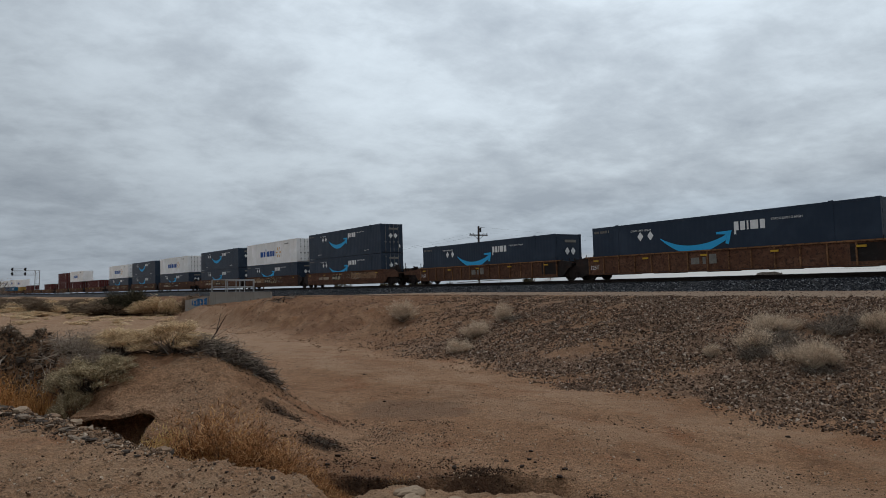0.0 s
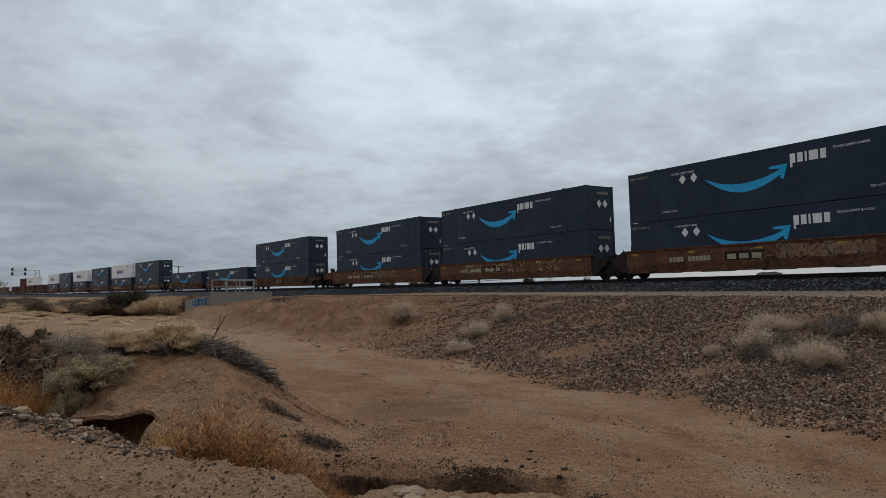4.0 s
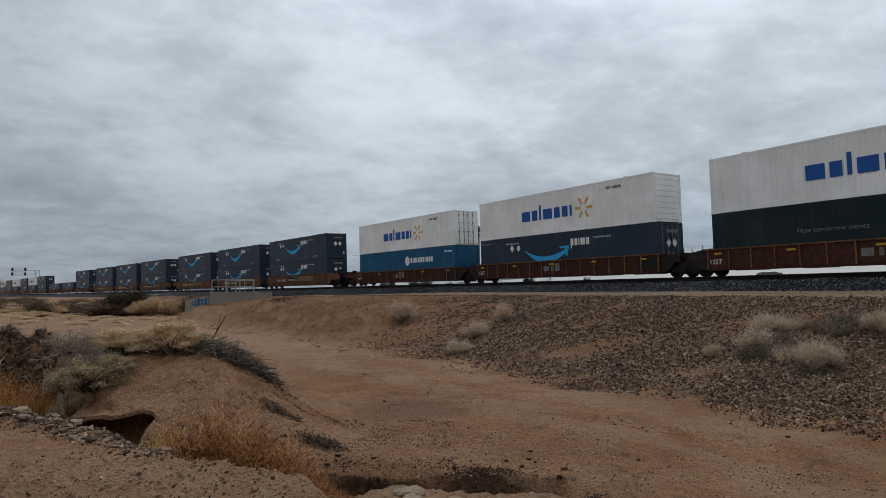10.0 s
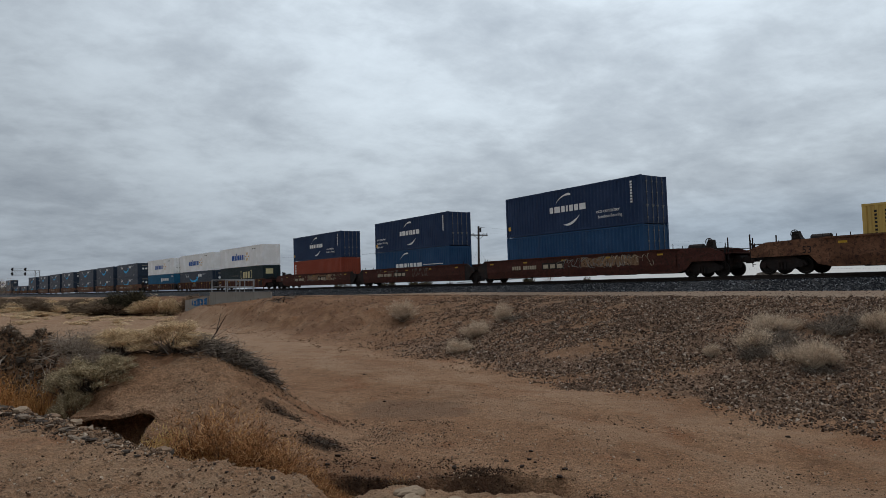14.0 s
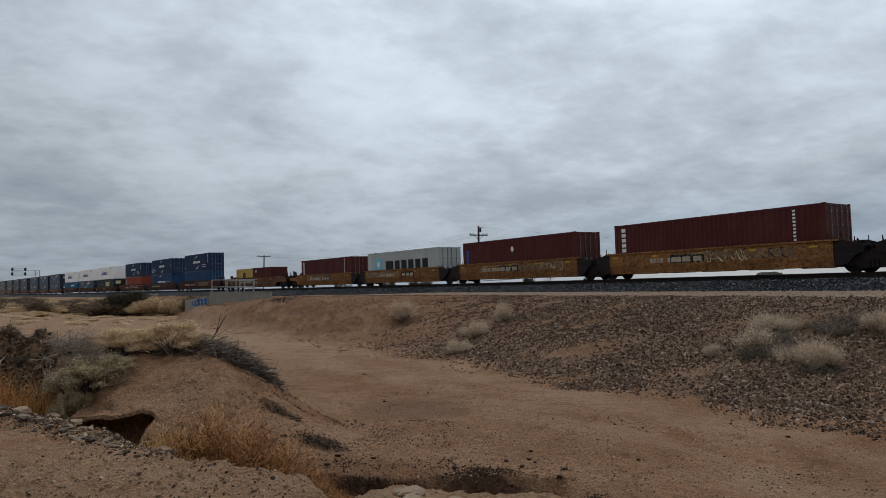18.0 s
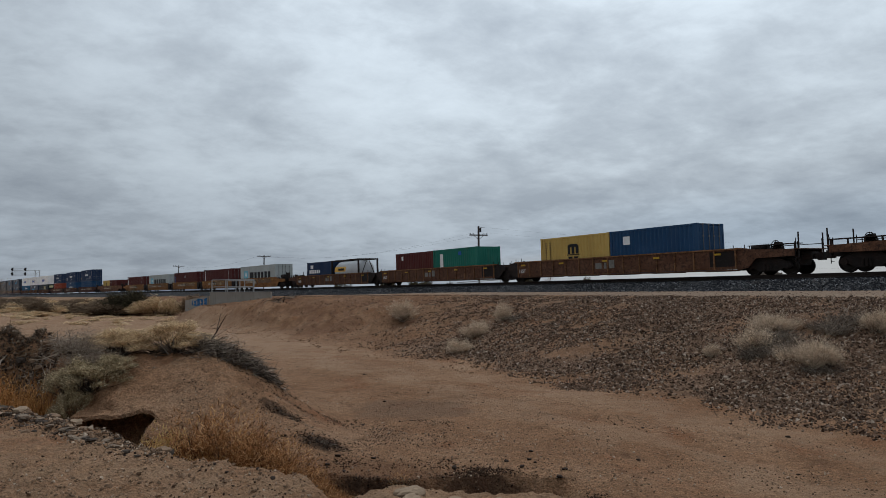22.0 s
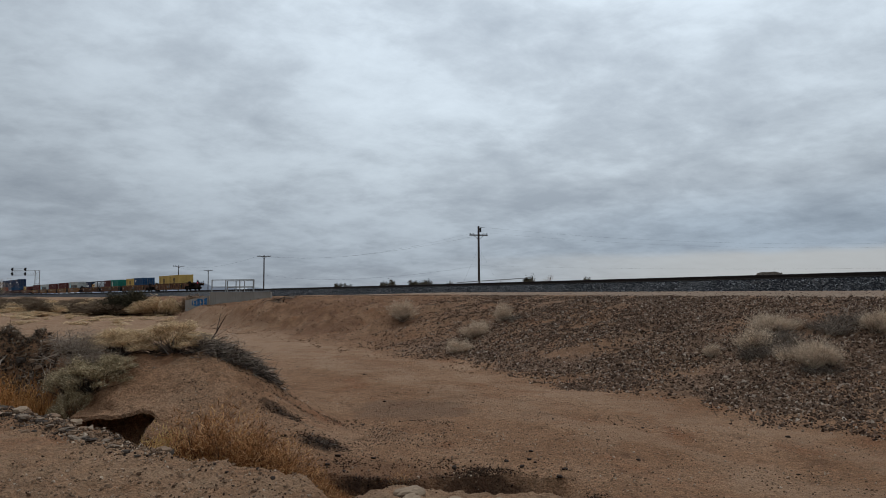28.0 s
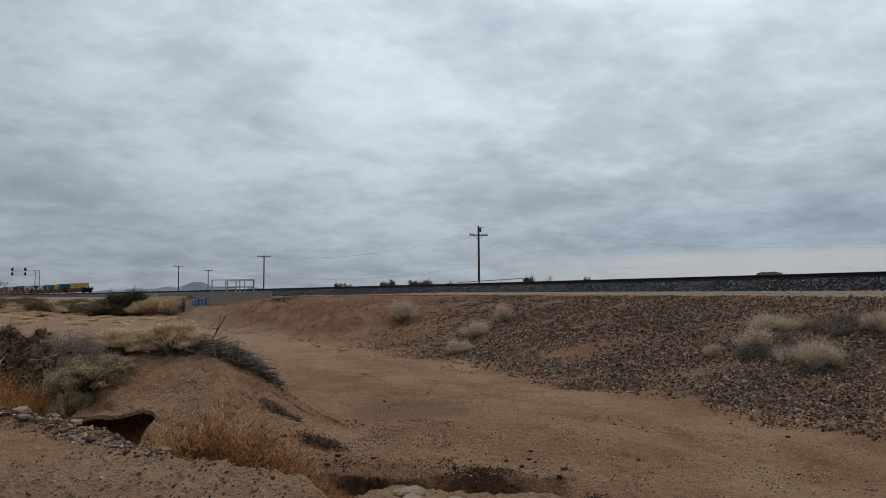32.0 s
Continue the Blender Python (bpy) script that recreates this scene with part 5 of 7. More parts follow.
def scatter_stones():
    rng = random.Random(11)
    spots = []
    while len(spots) < 88000:
        w = -6 + 54 * rng.random() ** 1.25
        v = rng.uniform(11.4, 24.0)
        patch = noise.noise((v * 0.20 + w * 0.16, w * 0.40 - v * 0.1, 6.0)) + 0.6 * noise.noise((v * 0.7, w * 0.9, 2.0))
        if rng.random() > 0.70 + 1.1 * patch or rng.random() < sst(19, 34, w + 0.9 * (18 - v)) * 0.96 or rng.random() > sst(11.7, 13.0, v + 1.3 * noise.noise((w * 0.35, v * 0.2, 5.0)) + 0.5 * noise.noise((w * 1.4, v * 1.4, 8.0))):
            continue
        x, y = bank_point(v, w)
        if abs(x) > 0.80 * y + 1:
            continue
        s = rng.choice((0.03, 0.035, 0.04, 0.05, 0.055, 0.06, 0.07, 0.10)) * rng.uniform(0.8, 1.25)
        spots.append((x, y, ground_z(x, y) + s * 0.1, s))
    for _ in range(5000):
        w, v = -4 + 54 * rng.random() ** 1.4, rng.uniform(23.8, 27.2)
        x, y = bank_point(v, w)
        s = rng.choice((0.02, 0.025, 0.03, 0.045))
        spots.append((x, y, ground_z(x, y) + s * 0.1, s))
    tagged(stone_heap("bank_stones", spots, STONEDARK, seed=2), "dark broken ballast stones scattered over the bank", "stones", kind="stuff")
    spots = []
    for i in range(32000):
        s = 6 + 76 * rng.random() ** 1.6
        t = rng.random()
        y = 1.5 + 2.1 * t
        z = -0.245 - 0.5 * max(0.0, y - 1.95)
        if t > 0.93:
            y += rng.uniform(-0.3, 0.6)
            z = -1.02
        p = rail_pose(s) @ Vector((0, y, z))
        spots.append((p.x, p.y, max(p.z, ground_z(p.x, p.y) + 0.01), rng.uniform(0.05, 0.10)))
    tagged(stone_heap("ballast_stones", spots, STONEGREY, railway, 3), kind="stuff")
    spots = []
    while len(spots) < 30000:
        r = 3.6 + 24 * rng.random() ** 1.9
        a = radians(rng.uniform(-37, 37))
        x, y = r * math.sin(a), r * math.cos(a)
        e = y - (4.43 - 0.77 * x)
        rim = math.exp(-((e + 0.15) / 0.35) ** 2) * (1 - sst(-3.6, -1.8, x))
        if across(x, y)[0] > 12.4 or rng.random() > 0.30 + 0.75 * noise.noise((x * 0.7, y * 0.7, 3)) + rim:
            continue
        s = rng.choice((0.012, 0.016, 0.02, 0.026, 0.04)) * (1.6 if rim > 0.5 else 1.0)
        spots.append((x, y, ground_z(x, y) + s * 0.1, s))
    tagged(stone_heap("pebbles", spots, PEBBLE, seed=4), "small tan pebbles and grit on bare dirt", "pebbles", kind="stuff")


scatter_stones()


def rock_mesh(seed, flat=0.5, cuts=3, mat=None):
    rng = random.Random(seed)
    bm = nbm()
    bmesh.ops.create_icosphere(bm, subdivisions=cuts, radius=0.5)
    for v in bm.verts:
        n = noise.noise(v.co * 2.2 + Vector((seed * 3.1, 0, 0)))
        v.co *= 1 + 0.45 * n + 0.22 * noise.noise(v.co * 6.0 + Vector((0, seed * 1.7, 0)))
        v.co.z *= flat
        v.co.z = max(min(v.co.z, 0.30 * flat + 0.06 * noise.noise(v.co * 5)), -0.4 * flat)
    return mesh_of("rock", bm, mat or SLABROCK)


ROCKS = [rock_mesh(i, f) for i, f in enumerate((0.45, 0.6, 0.35, 0.75, 0.5))]
PALES = [rock_mesh(40 + i, f, 3, PALEROCK) for i, f in enumerate((0.4, 0.55, 0.7))]
SLABROCKPALE = paint("pale_grey_slab_rock", (0.21, 0.155, 0.112), dirt=(0.075, 0.054, 0.040), amount=0.7, rough=0.95, streak=9.0, seed_scale=6.0)
SLABS = [rock_mesh(80 + i, f, 3, SLABROCKPALE) for i, f in enumerate((0.32, 0.4, 0.28))]
LUMPROCK = paint("brown_earth_lump", (0.24, 0.155, 0.100), dirt=(0.06, 0.037, 0.025), amount=0.8, rough=0.97, streak=14.0, seed_scale=8.0)
LUMPS = [rock_mesh(60 + i, f, 3, LUMPROCK) for i, f in enumerate((0.7, 0.85, 0.6, 0.8))]
CLODMAT = plain("dark_clod_earth", (0.035, 0.022, 0.016), 0.95, vary=0.35)
CLODS = [rock_mesh(20 + i, 0.7, 1) for i in range(3)]
for me in CLODS:
    me.materials.clear()
    me.materials.append(CLODMAT)


def put_rock(x, y, size, turn, i, label, group, sink=0.12, name="rock", meshes=ROCKS):
    ob = new(name, meshes[i % len(meshes)])
    ob.matrix_basis = Matrix.LocRotScale((x, y, ground_z(x, y) + size * (0.22 - sink)), Euler((0.12 * math.sin(i * 3), 0.15 * math.cos(i * 5), turn)), (size, size * 0.75, size * 0.8))
    return tagged(ob, label, "rock", group)


def rim_rocks():
    rng = random.Random(8)
    # broken crust along the lip of the near bank, thick where it is high
    for i in range(210):
        t = rng.random() ** 1.8
        x = -7.3 + 4.6 * t + rng.uniform(-0.1, 0.1)
        y = 4.43 - 0.77 * x + rng.triangular(-1.15 + 0.55 * t, 0.22, -0.05)
        kind = rng.random()
        size = rng.choice((0.035, 0.045, 0.05, 0.06, 0.07, 0.08, 0.10, 0.12, 0.15, 0.22)) * (1.1 - 0.55 * t)
        label, meshes = ("pale tan slab on the gully lip", PALES) if kind < 0.10 else ("flat grey-brown crust slab on the gully lip", ROCKS) if kind < 0.62 else ("lump of brown earth on the gully lip", LUMPS)
        put_rock(x, y, size, rng.uniform(0, 6.3), i, label, "rocks along the gully lip", sink=rng.uniform(0.08, 0.2), meshes=meshes)
    # broad flat slabs that cap the lip
    for i in range(16):
        t = i / 15
        x = -6.1 + 2.9 * t + rng.uniform(-0.08, 0.08)
        y = 4.10 - 0.77 * x + rng.uniform(-0.22, 0.05)
        put_rock(x, y, rng.uniform(0.10, 0.21) * (1.1 - 0.35 * t), rng.uniform(-0.7, 0.9), i, *(("pale tan slab on the gully lip", "rocks along the gully lip") if i % 3 else ("flat grey-brown crust slab on the gully lip", "rocks along the gully lip")), sink=0.04, meshes=SLABS if i % 3 else ROCKS)
    for i, (x, y, s) in enumerate(((-0.28, 5.05, 0.24), (-0.26, 4.85, 0.20), (0.08, 4.9, 0.12), (0.25, 4.75, 0.14), (0.42, 4.82, 0.10), (-0.05, 4.72, 0.10))):
        put_rock(x, y, s, i * 1.3, i + 2, "pale rounded rock at the gully edge", "rocks along the gully lip", meshes=PALES)
    # dark clods and stones on the dirt road
    spots = [(1.39, 10.3, 0.09), (2.99, 9.91, 0.10), (-1.41, 15.1, 0.11), (1.75, 9.35, 0.10), (1.62, 9.05, 0.12), (0.18, 12.6, 0.06), (0.46, 12.3, 0.07), (-2.5, 20.0, 0.12), (3.3, 12.4, 0.07), (3.75, 12.1, 0.06),
             (6.0, 11.2, 0.10), (5.55, 12.4, 0.08), (5.0, 9.1, 0.06), (-0.9, 13.0, 0.07), (-1.6, 12.6, 0.09), (2.2, 12.9, 0.05), (4.4, 10.1, 0.05), (7.4, 11.0, 0.08), (0.9, 14.8, 0.06), (-0.4, 16.4, 0.08)]
    for i, (x, y, s) in enumerate(spots):
        put_rock(x, y, s, i * 2.1, i, "dark clod of earth on the dirt road", "clods on the road", name="dirt_clod", meshes=CLODS)["category"] = "clod"
    for i in range(26):
        t = rng.random()
        x, y = -3.3 + 2.3 * t + rng.gauss(0, 0.22), 6.45 - 1.35 * t + rng.gauss(0, 0.16)
        put_rock(x, y, rng.choice((0.02, 0.03, 0.03, 0.045, 0.07)), rng.uniform(0, 6), i, "dark clod of earth on the near bank", "clods on the near bank", name="dirt_clod", meshes=CLODS)["category"] = "clod"
    for i in range(46):
        x, y = rng.uniform(-2.6, 1.6), 0
        y = 7.1 + rng.uniform(-0.5, 2.6) + 0.3 * abs(x)
        put_rock(x, y, rng.uniform(0.04, 0.12), rng.uniform(0, 6), i, "dark clod of earth beside the gully", "clods by the gully", name="dirt_clod", meshes=CLODS)["category"] = "clod"


rim_rocks()

def earth_ledge():
    """Crust of baked earth that overhangs the hollow in the gully side."""
    bm = nbm()
    n, m = 40, 24
    grid = {}
    for lay in (0, 1):
        for i in range(n + 1):
            for j in range(m + 1):
                x = -6.55 + 2.5 * i / n
                front = 10.12 + 0.17 * noise.noise((x * 2.6, 0, 5)) + 0.07 * noise.noise((x * 9.0, 2, 5))
                y = front + (12.0 - front) * j / m
                rim = max(1 - sst(0, 5, i), sst(n - 5, n, i), sst(m - 6, m, j))
                grid[lay, i, j] = bm.verts.new((x, y, ground_z(x, y, False) + 0.012 - 0.08 * rim - lay * (0.065 + 0.04 * noise.noise((x * 5, y * 5, 1)))))
    for i in range(n):
        for j in range(m):
            bm.faces.new([grid[0, a, b] for a, b in ((i, j), (i + 1, j), (i + 1, j + 1), (i, j + 1))])
            bm.faces.new([grid[1, a, b] for a, b in ((i, j), (i, j + 1), (i + 1, j + 1), (i + 1, j))])
        bm.faces.new((grid[0, i, 0], grid[1, i, 0], grid[1, i + 1, 0], grid[0, i + 1, 0]))
    ob = new("earth_ledge", mesh_of("earth_ledge", bm, GROUND.data.materials[0]))
    tagged(ob, "overhanging crust of baked brown earth at the gully", "earth ledge", kind="structure")


earth_ledge()

# ---- desert plants ----


def leafmat(name, stops, rough=0.9):
    k = Mat(name, rough)
    c = k.ramp(k.island(), stops)
    k.colour(c)
    k.b.inputs["Specular IOR Level"].default_value = 0.15
    thin = k.n.new("ShaderNodeBsdfTranslucent")
    k.l.new(c, thin.inputs[0])
    both = k.n.new("ShaderNodeMixShader")
    both.inputs[0].default_value = 0.3
    k.l.new(k.b.outputs[0], both.inputs[1]), k.l.new(thin.outputs[0], both.inputs[2])
    k.l.new(both.outputs[0], k.n["Material Output"].inputs[0])
    return k.m


STRAW = leafmat("pale_straw_twigs", [(0, (0.16, 0.10, 0.05)), (0.4, (0.60, 0.42, 0.24)), (1, (1.0, 0.80, 0.53))])
STRAWGREY = leafmat("greyed_straw_stems", [(0, (0.20, 0.150, 0.11)), (0.4, (0.56, 0.425, 0.305)), (1, (0.93, 0.75, 0.56))])
RUSTGRASS = leafmat("rust_orange_dry_stems", [(0, (0.075, 0.034, 0.017)), (0.4, (0.28, 0.122, 0.047)), (0.75, (0.53, 0.252, 0.098)), (1, (0.82, 0.52, 0.25))])
ORANGEGRASS = leafmat("bright_orange_dry_stems", [(0, (0.16, 0.07, 0.025)), (0.5, (0.48, 0.225, 0.075)), (1, (0.80, 0.46, 0.19))])
OCHRE = leafmat("ochre_dry_stems", [(0, (0.34, 0.19, 0.06)), (0.5, (0.60, 0.38, 0.135)), (1, (0.78, 0.57, 0.26))])
SAGE = leafmat("grey_green_leaves", [(0, (0.08, 0.060, 0.034)), (0.5, (0.42, 0.325, 0.190)), (0.85, (0.70, 0.565, 0.36)), (1, (0.95, 0.80, 0.56))])
GREYTWIG = leafmat("grey_dead_twigs", [(0, (0.125, 0.09, 0.068)), (0.5, (0.30, 0.23, 0.175)), (1, (0.52, 0.43, 0.34))])
DARKLEAF = leafmat("dark_olive_leaves", [(0, (0.028, 0.024, 0.015)), (0.6, (0.072, 0.060, 0.036)), (1, (0.13, 0.108, 0.066))])
DEADWOOD = leafmat("weathered_dead_wood", [(0, (0.020, 0.013, 0.010)), (0.5, (0.058, 0.040, 0.030)), (0.85, (0.13, 0.10, 0.082)), (1, (0.30, 0.26, 0.22))])
BRUSHWOOD = leafmat("grey_brown_brushwood", [(0, (0.020, 0.015, 0.012)), (0.45, (0.085, 0.064, 0.050)), (0.85, (0.21, 0.17, 0.14)), (1, (0.46, 0.40, 0.33))])
BROWNTWIG = leafmat("brown_brush_twigs", [(0, (0.065, 0.042, 0.027)), (0.5, (0.16, 0.108, 0.07)), (1, (0.30, 0.22, 0.145))])


def blades(name, starts, dirs, widths, mat, bend, rng):
    """Thin tapering blades, two joints each, in one mesh."""
    p, d = np.array(starts), np.array(dirs)
    n = len(p)
    w = np.array(widths)[:, None]
    ln = np.linalg.norm(d, axis=1, keepdims=True)
    side = np.cross(d, rng.normal(size=(n, 3)))
    side /= np.linalg.norm(side, axis=1, keepdims=True) + 1e-9
    off = rng.normal(size=(n, 3)) * bend * ln
    mid = p + d * 0.55 + off * 0.6
    tip = p + d + off * 0.2 + np.array((0, 0, -1)) * ln * bend * 0.4
    v = np.stack([p - side * w, p + side * w, mid - side * w * 0.7, mid + side * w * 0.7, tip], 1).reshape(-1, 3)
    k = np.arange(n)[:, None] * 5
    quads = (k + np.array([[0, 1, 3, 2]])).tolist()
    tris = (k + np.array([[2, 3, 4]])).tolist()
    me = bpy.data.meshes.new(name)
    me.from_pydata(v.tolist(), [], quads + tris)
    me.materials.append(mat)
    return me


def shrub(kind, seed, mat, stem_mat, n=1800, tall=1.0, wide=1.0, puff=0.085, leaf=0.16, width=0.006, clumps=14, up=0.5, bend=0.18, hollow=0.3, ragged=0.0):
    """A plant about 1 m high and 1 m wide: woody stems to uneven clumps, fine twigs or leaves on them."""
    rng = np.random.RandomState(seed)
    ob = thing("desert_" + kind, "", kind)
    cl = []
    for i in range(clumps):
        a, r = rng.uniform(0, 6.283), 0.5 * math.sqrt(rng.uniform(0.02, 1.0))
        h = tall * (0.30 + 0.62 * (1 - (r / 0.5) ** 2) * rng.uniform(0.65 - ragged, 1.1 + 0.3 * ragged))
        cl.append((wide * r * math.cos(a), wide * r * math.sin(a), h))
    stem_s, stem_d, stem_w = [], [], []
    for c in cl:
        for _ in range(4):
            b = rng.normal(size=3) * 0.05
            stem_s.append((b[0], b[1], -0.05))
            stem_d.append((c[0] - b[0] + rng.normal() * 0.07, c[1] - b[1] + rng.normal() * 0.07, c[2] * rng.uniform(0.55, 0.9)))
            stem_w.append(rng.uniform(0.006, 0.013))
    part("stem_tangle", blades("stem_tangle", stem_s, stem_d, stem_w, stem_mat, 0.10, rng), None, ob)
    s, d, w = [], [], []
    for i in range(n):
        c = cl[rng.randint(len(cl))]
        t = rng.uniform(hollow, 1.0)
        q = np.array(c) * t + rng.normal(size=3) * np.array((puff, puff, puff * 0.9))
        q[2] = max(q[2], 0.0)
        out = np.array((q[0], q[1], 0.25)) / (np.linalg.norm((q[0], q[1], 0.25)) + 1e-6)
        v = out * (1 - up) + np.array((0, 0, 1.0)) * up + rng.normal(size=3) * 0.45
        v *= leaf * rng.uniform(0.5, 1.3) / np.linalg.norm(v)
        s.append(q), d.append(v), w.append(width * rng.uniform(0.6, 1.4))
    part("foliage", blades("foliage", s, d, w, mat, bend, rng), None, ob)
    return ob


def fan_shrub(kind, seed, mat, stem_mat, stems=620, tufts=7, lean=0.75, twigs=4, width=0.005, spread_base=0.26):
    """A dead desert shrub about 1 m wide: several tufts of arching stems, each stem forking into thin twigs, with a torn outline."""
    rng = np.random.RandomState(seed)
    ob = thing("desert_" + kind, "", kind)
    base = [(rng.normal() * spread_base * 0.7, rng.normal() * spread_base * 0.7, rng.uniform(0.55, 1.05), rng.uniform(-0.4, 0.4), rng.uniform(-0.4, 0.4)) for _ in range(tufts)]
    s, d, w, ts, td, tw = [], [], [], [], [], []
    for i in range(stems):
        bx, by, size, lx, ly = base[rng.randint(tufts)]
        p = np.array((bx + rng.normal() * 0.04, by + rng.normal() * 0.04, -0.04))
        v = np.array((lx + rng.normal() * lean * 0.6, ly + rng.normal() * lean * 0.6, 1.0))
        v *= size * rng.uniform(0.35, 0.95) * rng.choice((0.7, 1.0, 1.0, 1.12)) / np.linalg.norm(v)
        s.append(p), d.append(v), w.append(width * rng.uniform(0.5, 1.3))
        for _ in range(twigs):
            q = p + v * rng.uniform(0.35, 0.98) + rng.normal(size=3) * 0.02
            t = v / np.linalg.norm(v) * 0.6 + rng.normal(size=3) * 0.55
            t *= rng.uniform(0.06, 0.20) / np.linalg.norm(t)
            ts.append(q), td.append(t), tw.append(width * rng.uniform(0.35, 0.8))
    part("stem_tangle", blades("stem_tangle", s, d, w, stem_mat, 0.14, rng), None, ob)
    part("twig_tangle", blades("twig_tangle", ts, td, tw, mat, 0.3, rng), None, ob)
    return ob


def spread(kind_ob, spots, label, category, group):
    """Copies of a plant: x, y, width, height (or, below zero, the height of its top over zero), turn."""
    first = True
    for x, y, w, h, turn in spots:
        h = h if h > 0 else max(0.4, -h - ground_z(x, y)) / 0.95
        m = Matrix.LocRotScale((x, y, ground_z(x, y) - 0.03), Euler((0, 0, turn)), (w, w, h))
        if first:
            ob, first = kind_ob, False
        else:
            ob = copy_thing(kind_ob, Matrix.Identity(4))
        ob.matrix_basis = m
        tagged(ob, label, category, group)


spread(shrub("grass", 1, RUSTGRASS, BROWNTWIG, 5600, leaf=0.075, width=0.0036, clumps=44, up=0.55, bend=0.32, hollow=0.35, puff=0.045, ragged=0.3),
       [(-3.45, 8.6, 1.45, 1.16, 0), (-2.95, 8.5, 1.45, 1.14, 2), (-2.5, 8.3, 1.35, 1.02, 4), (-2.05, 8.1, 1.15, 0.80, 1), (-1.7, 7.8, 0.95, 0.52, 3), (-2.9, 7.8, 1.2, 0.75, 5), (-2.25, 7.35, 1.0, 0.55, 2), (-1.95, 7.75, 0.9, 0.62, 0), (-1.55, 7.75, 0.8, 0.50, 4), (-1.3, 7.6, 0.6, 0.36, 5), (-1.75, 7.4, 0.7, 0.42, 3), (-2.6, 7.6, 0.9, 0.6, 1)],
       "rust-orange dry desert grass growing in the gully", "dry grass", "dry grass in the gully")
spread(shrub("grass", 2, OCHRE, BROWNTWIG, 4200, leaf=0.085, width=0.0038, clumps=24, up=0.4, bend=0.25, hollow=0.35, puff=0.05),
       [(-4.1, 8.8, 1.0, 1.08, 0), (-3.75, 8.75, 1.15, 1.14, 2)], "ochre yellow dry grass at the gully head", "dry grass", "dry grass in the gully")
spread(shrub("grass", 3, ORANGEGRASS, BROWNTWIG, 5200, leaf=0.07, width=0.005, clumps=20, up=0.4, hollow=0.5),
       [(-7.75, 11.5, 0.9, -0.20, 0), (-7.25, 11.2, 0.85, -0.16, 2), (-6.9, 10.95, 0.8, -0.16, 3), (-8.3, 11.7, 0.9, -0.22, 4), (-7.6, 11.0, 0.8, 0.08 - 0.16, 5)], "low orange dry grass before the shrubs", "dry grass", "orange grass by the mound")
spread(shrub("grass", 12, RUSTGRASS, BROWNTWIG, 420, leaf=0.13, width=0.003, clumps=12, up=0.35, bend=0.3),
       [(-0.95, 8.75, 0.55, 0.28, 0), (-0.6, 8.8, 0.55, 0.26, 2), (-1.3, 8.7, 0.5, 0.30, 4), (-0.3, 8.85, 0.4, 0.18, 1)], "thin reddish dry weeds at the edge of the wash-out", "dry grass", "weeds by the wash-out")
spread(shrub("shrub", 4, SAGE, DEADWOOD, 8000, leaf=0.05, width=0.0046, clumps=34, up=0.4, hollow=0.72, puff=0.042, ragged=0.25),
       [(-6.05, 10.95, 1.25, -0.60, 0), (-5.85, 11.2, 0.95, -0.62, 2), (-6.45, 11.1, 1.0, -0.52, 4), (-6.2, 10.75, 0.8, -0.24, 1)], "grey-green leafy desert shrub on the mound foot", "shrub", "grey-green shrubs")
spread(shrub("shrub", 5, STRAW, DEADWOOD, 8000, leaf=0.06, width=0.0046, clumps=26, up=0.3, bend=0.3, hollow=0.78, puff=0.040, ragged=0.25),
       [(-5.25, 12.35, 1.35, -1.12, 4), (-4.85, 12.5, 0.9, -0.88, 1), (-6.15, 12.2, 1.3, -0.98, 0), (-5.7, 12.7, 1.0, -0.98, 2), (-6.75, 12.9, 1.1, -0.98, 5), (-7.3, 13.0, 0.9, -0.80, 1), (-6.5, 12.4, 0.9, -0.80, 3)], "pale straw-coloured dry tumbleweed shrub on the mound", "shrub", "straw shrubs on the mound")
spread(shrub("shrub", 6, GREYTWIG, DEADWOOD, 6000, leaf=0.09, width=0.0028, clumps=26, up=0.3, bend=0.25),
       [(-6.75, 11.7, 0.95, 0.6, 0), (-6.35, 11.4, 0.9, 0.58, 2)], "grey leafless dead shrub on the mound", "shrub", "grey dead shrubs")
spread(shrub("shrub", 7, STRAWGREY, GREYTWIG, 5200, leaf=0.085, width=0.0050, clumps=22, up=0.3, bend=0.3, hollow=0.35, puff=0.075, ragged=0.45),
       [(-2.2, 34.0, 1.75, 1.35, 0), (1.28, 27.2, 1.25, 0.9, 2), (2.76, 29.5, 1.0, 1.1, 3), (0.59, 24.9, 1.25, 0.72, 4), (7.83, 18.6, 0.55, 0.5, 1), (1.65, 28.0, 0.9, 0.8, 0), (8.75, 17.9, 1.2, 0.95, 2), (11.87, 17.4, 0.9, 0.8, 0)],
       "pale dry puffy shrub on the railway bank", "shrub", "shrubs on the bank")
spread(fan_shrub("shrub", 15, STRAWGREY, STRAWGREY, 900, 11, 0.8, 6, 0.0055, 0.30),
       [(9.35, 16.0, 1.15, 1.05, 5), (9.6, 16.2, 0.8, 0.75, 1), (10.04, 19.6, 1.2, 0.8, 2)],
       "dry straw-coloured shrub on the railway bank", "shrub", "shrubs on the bank")
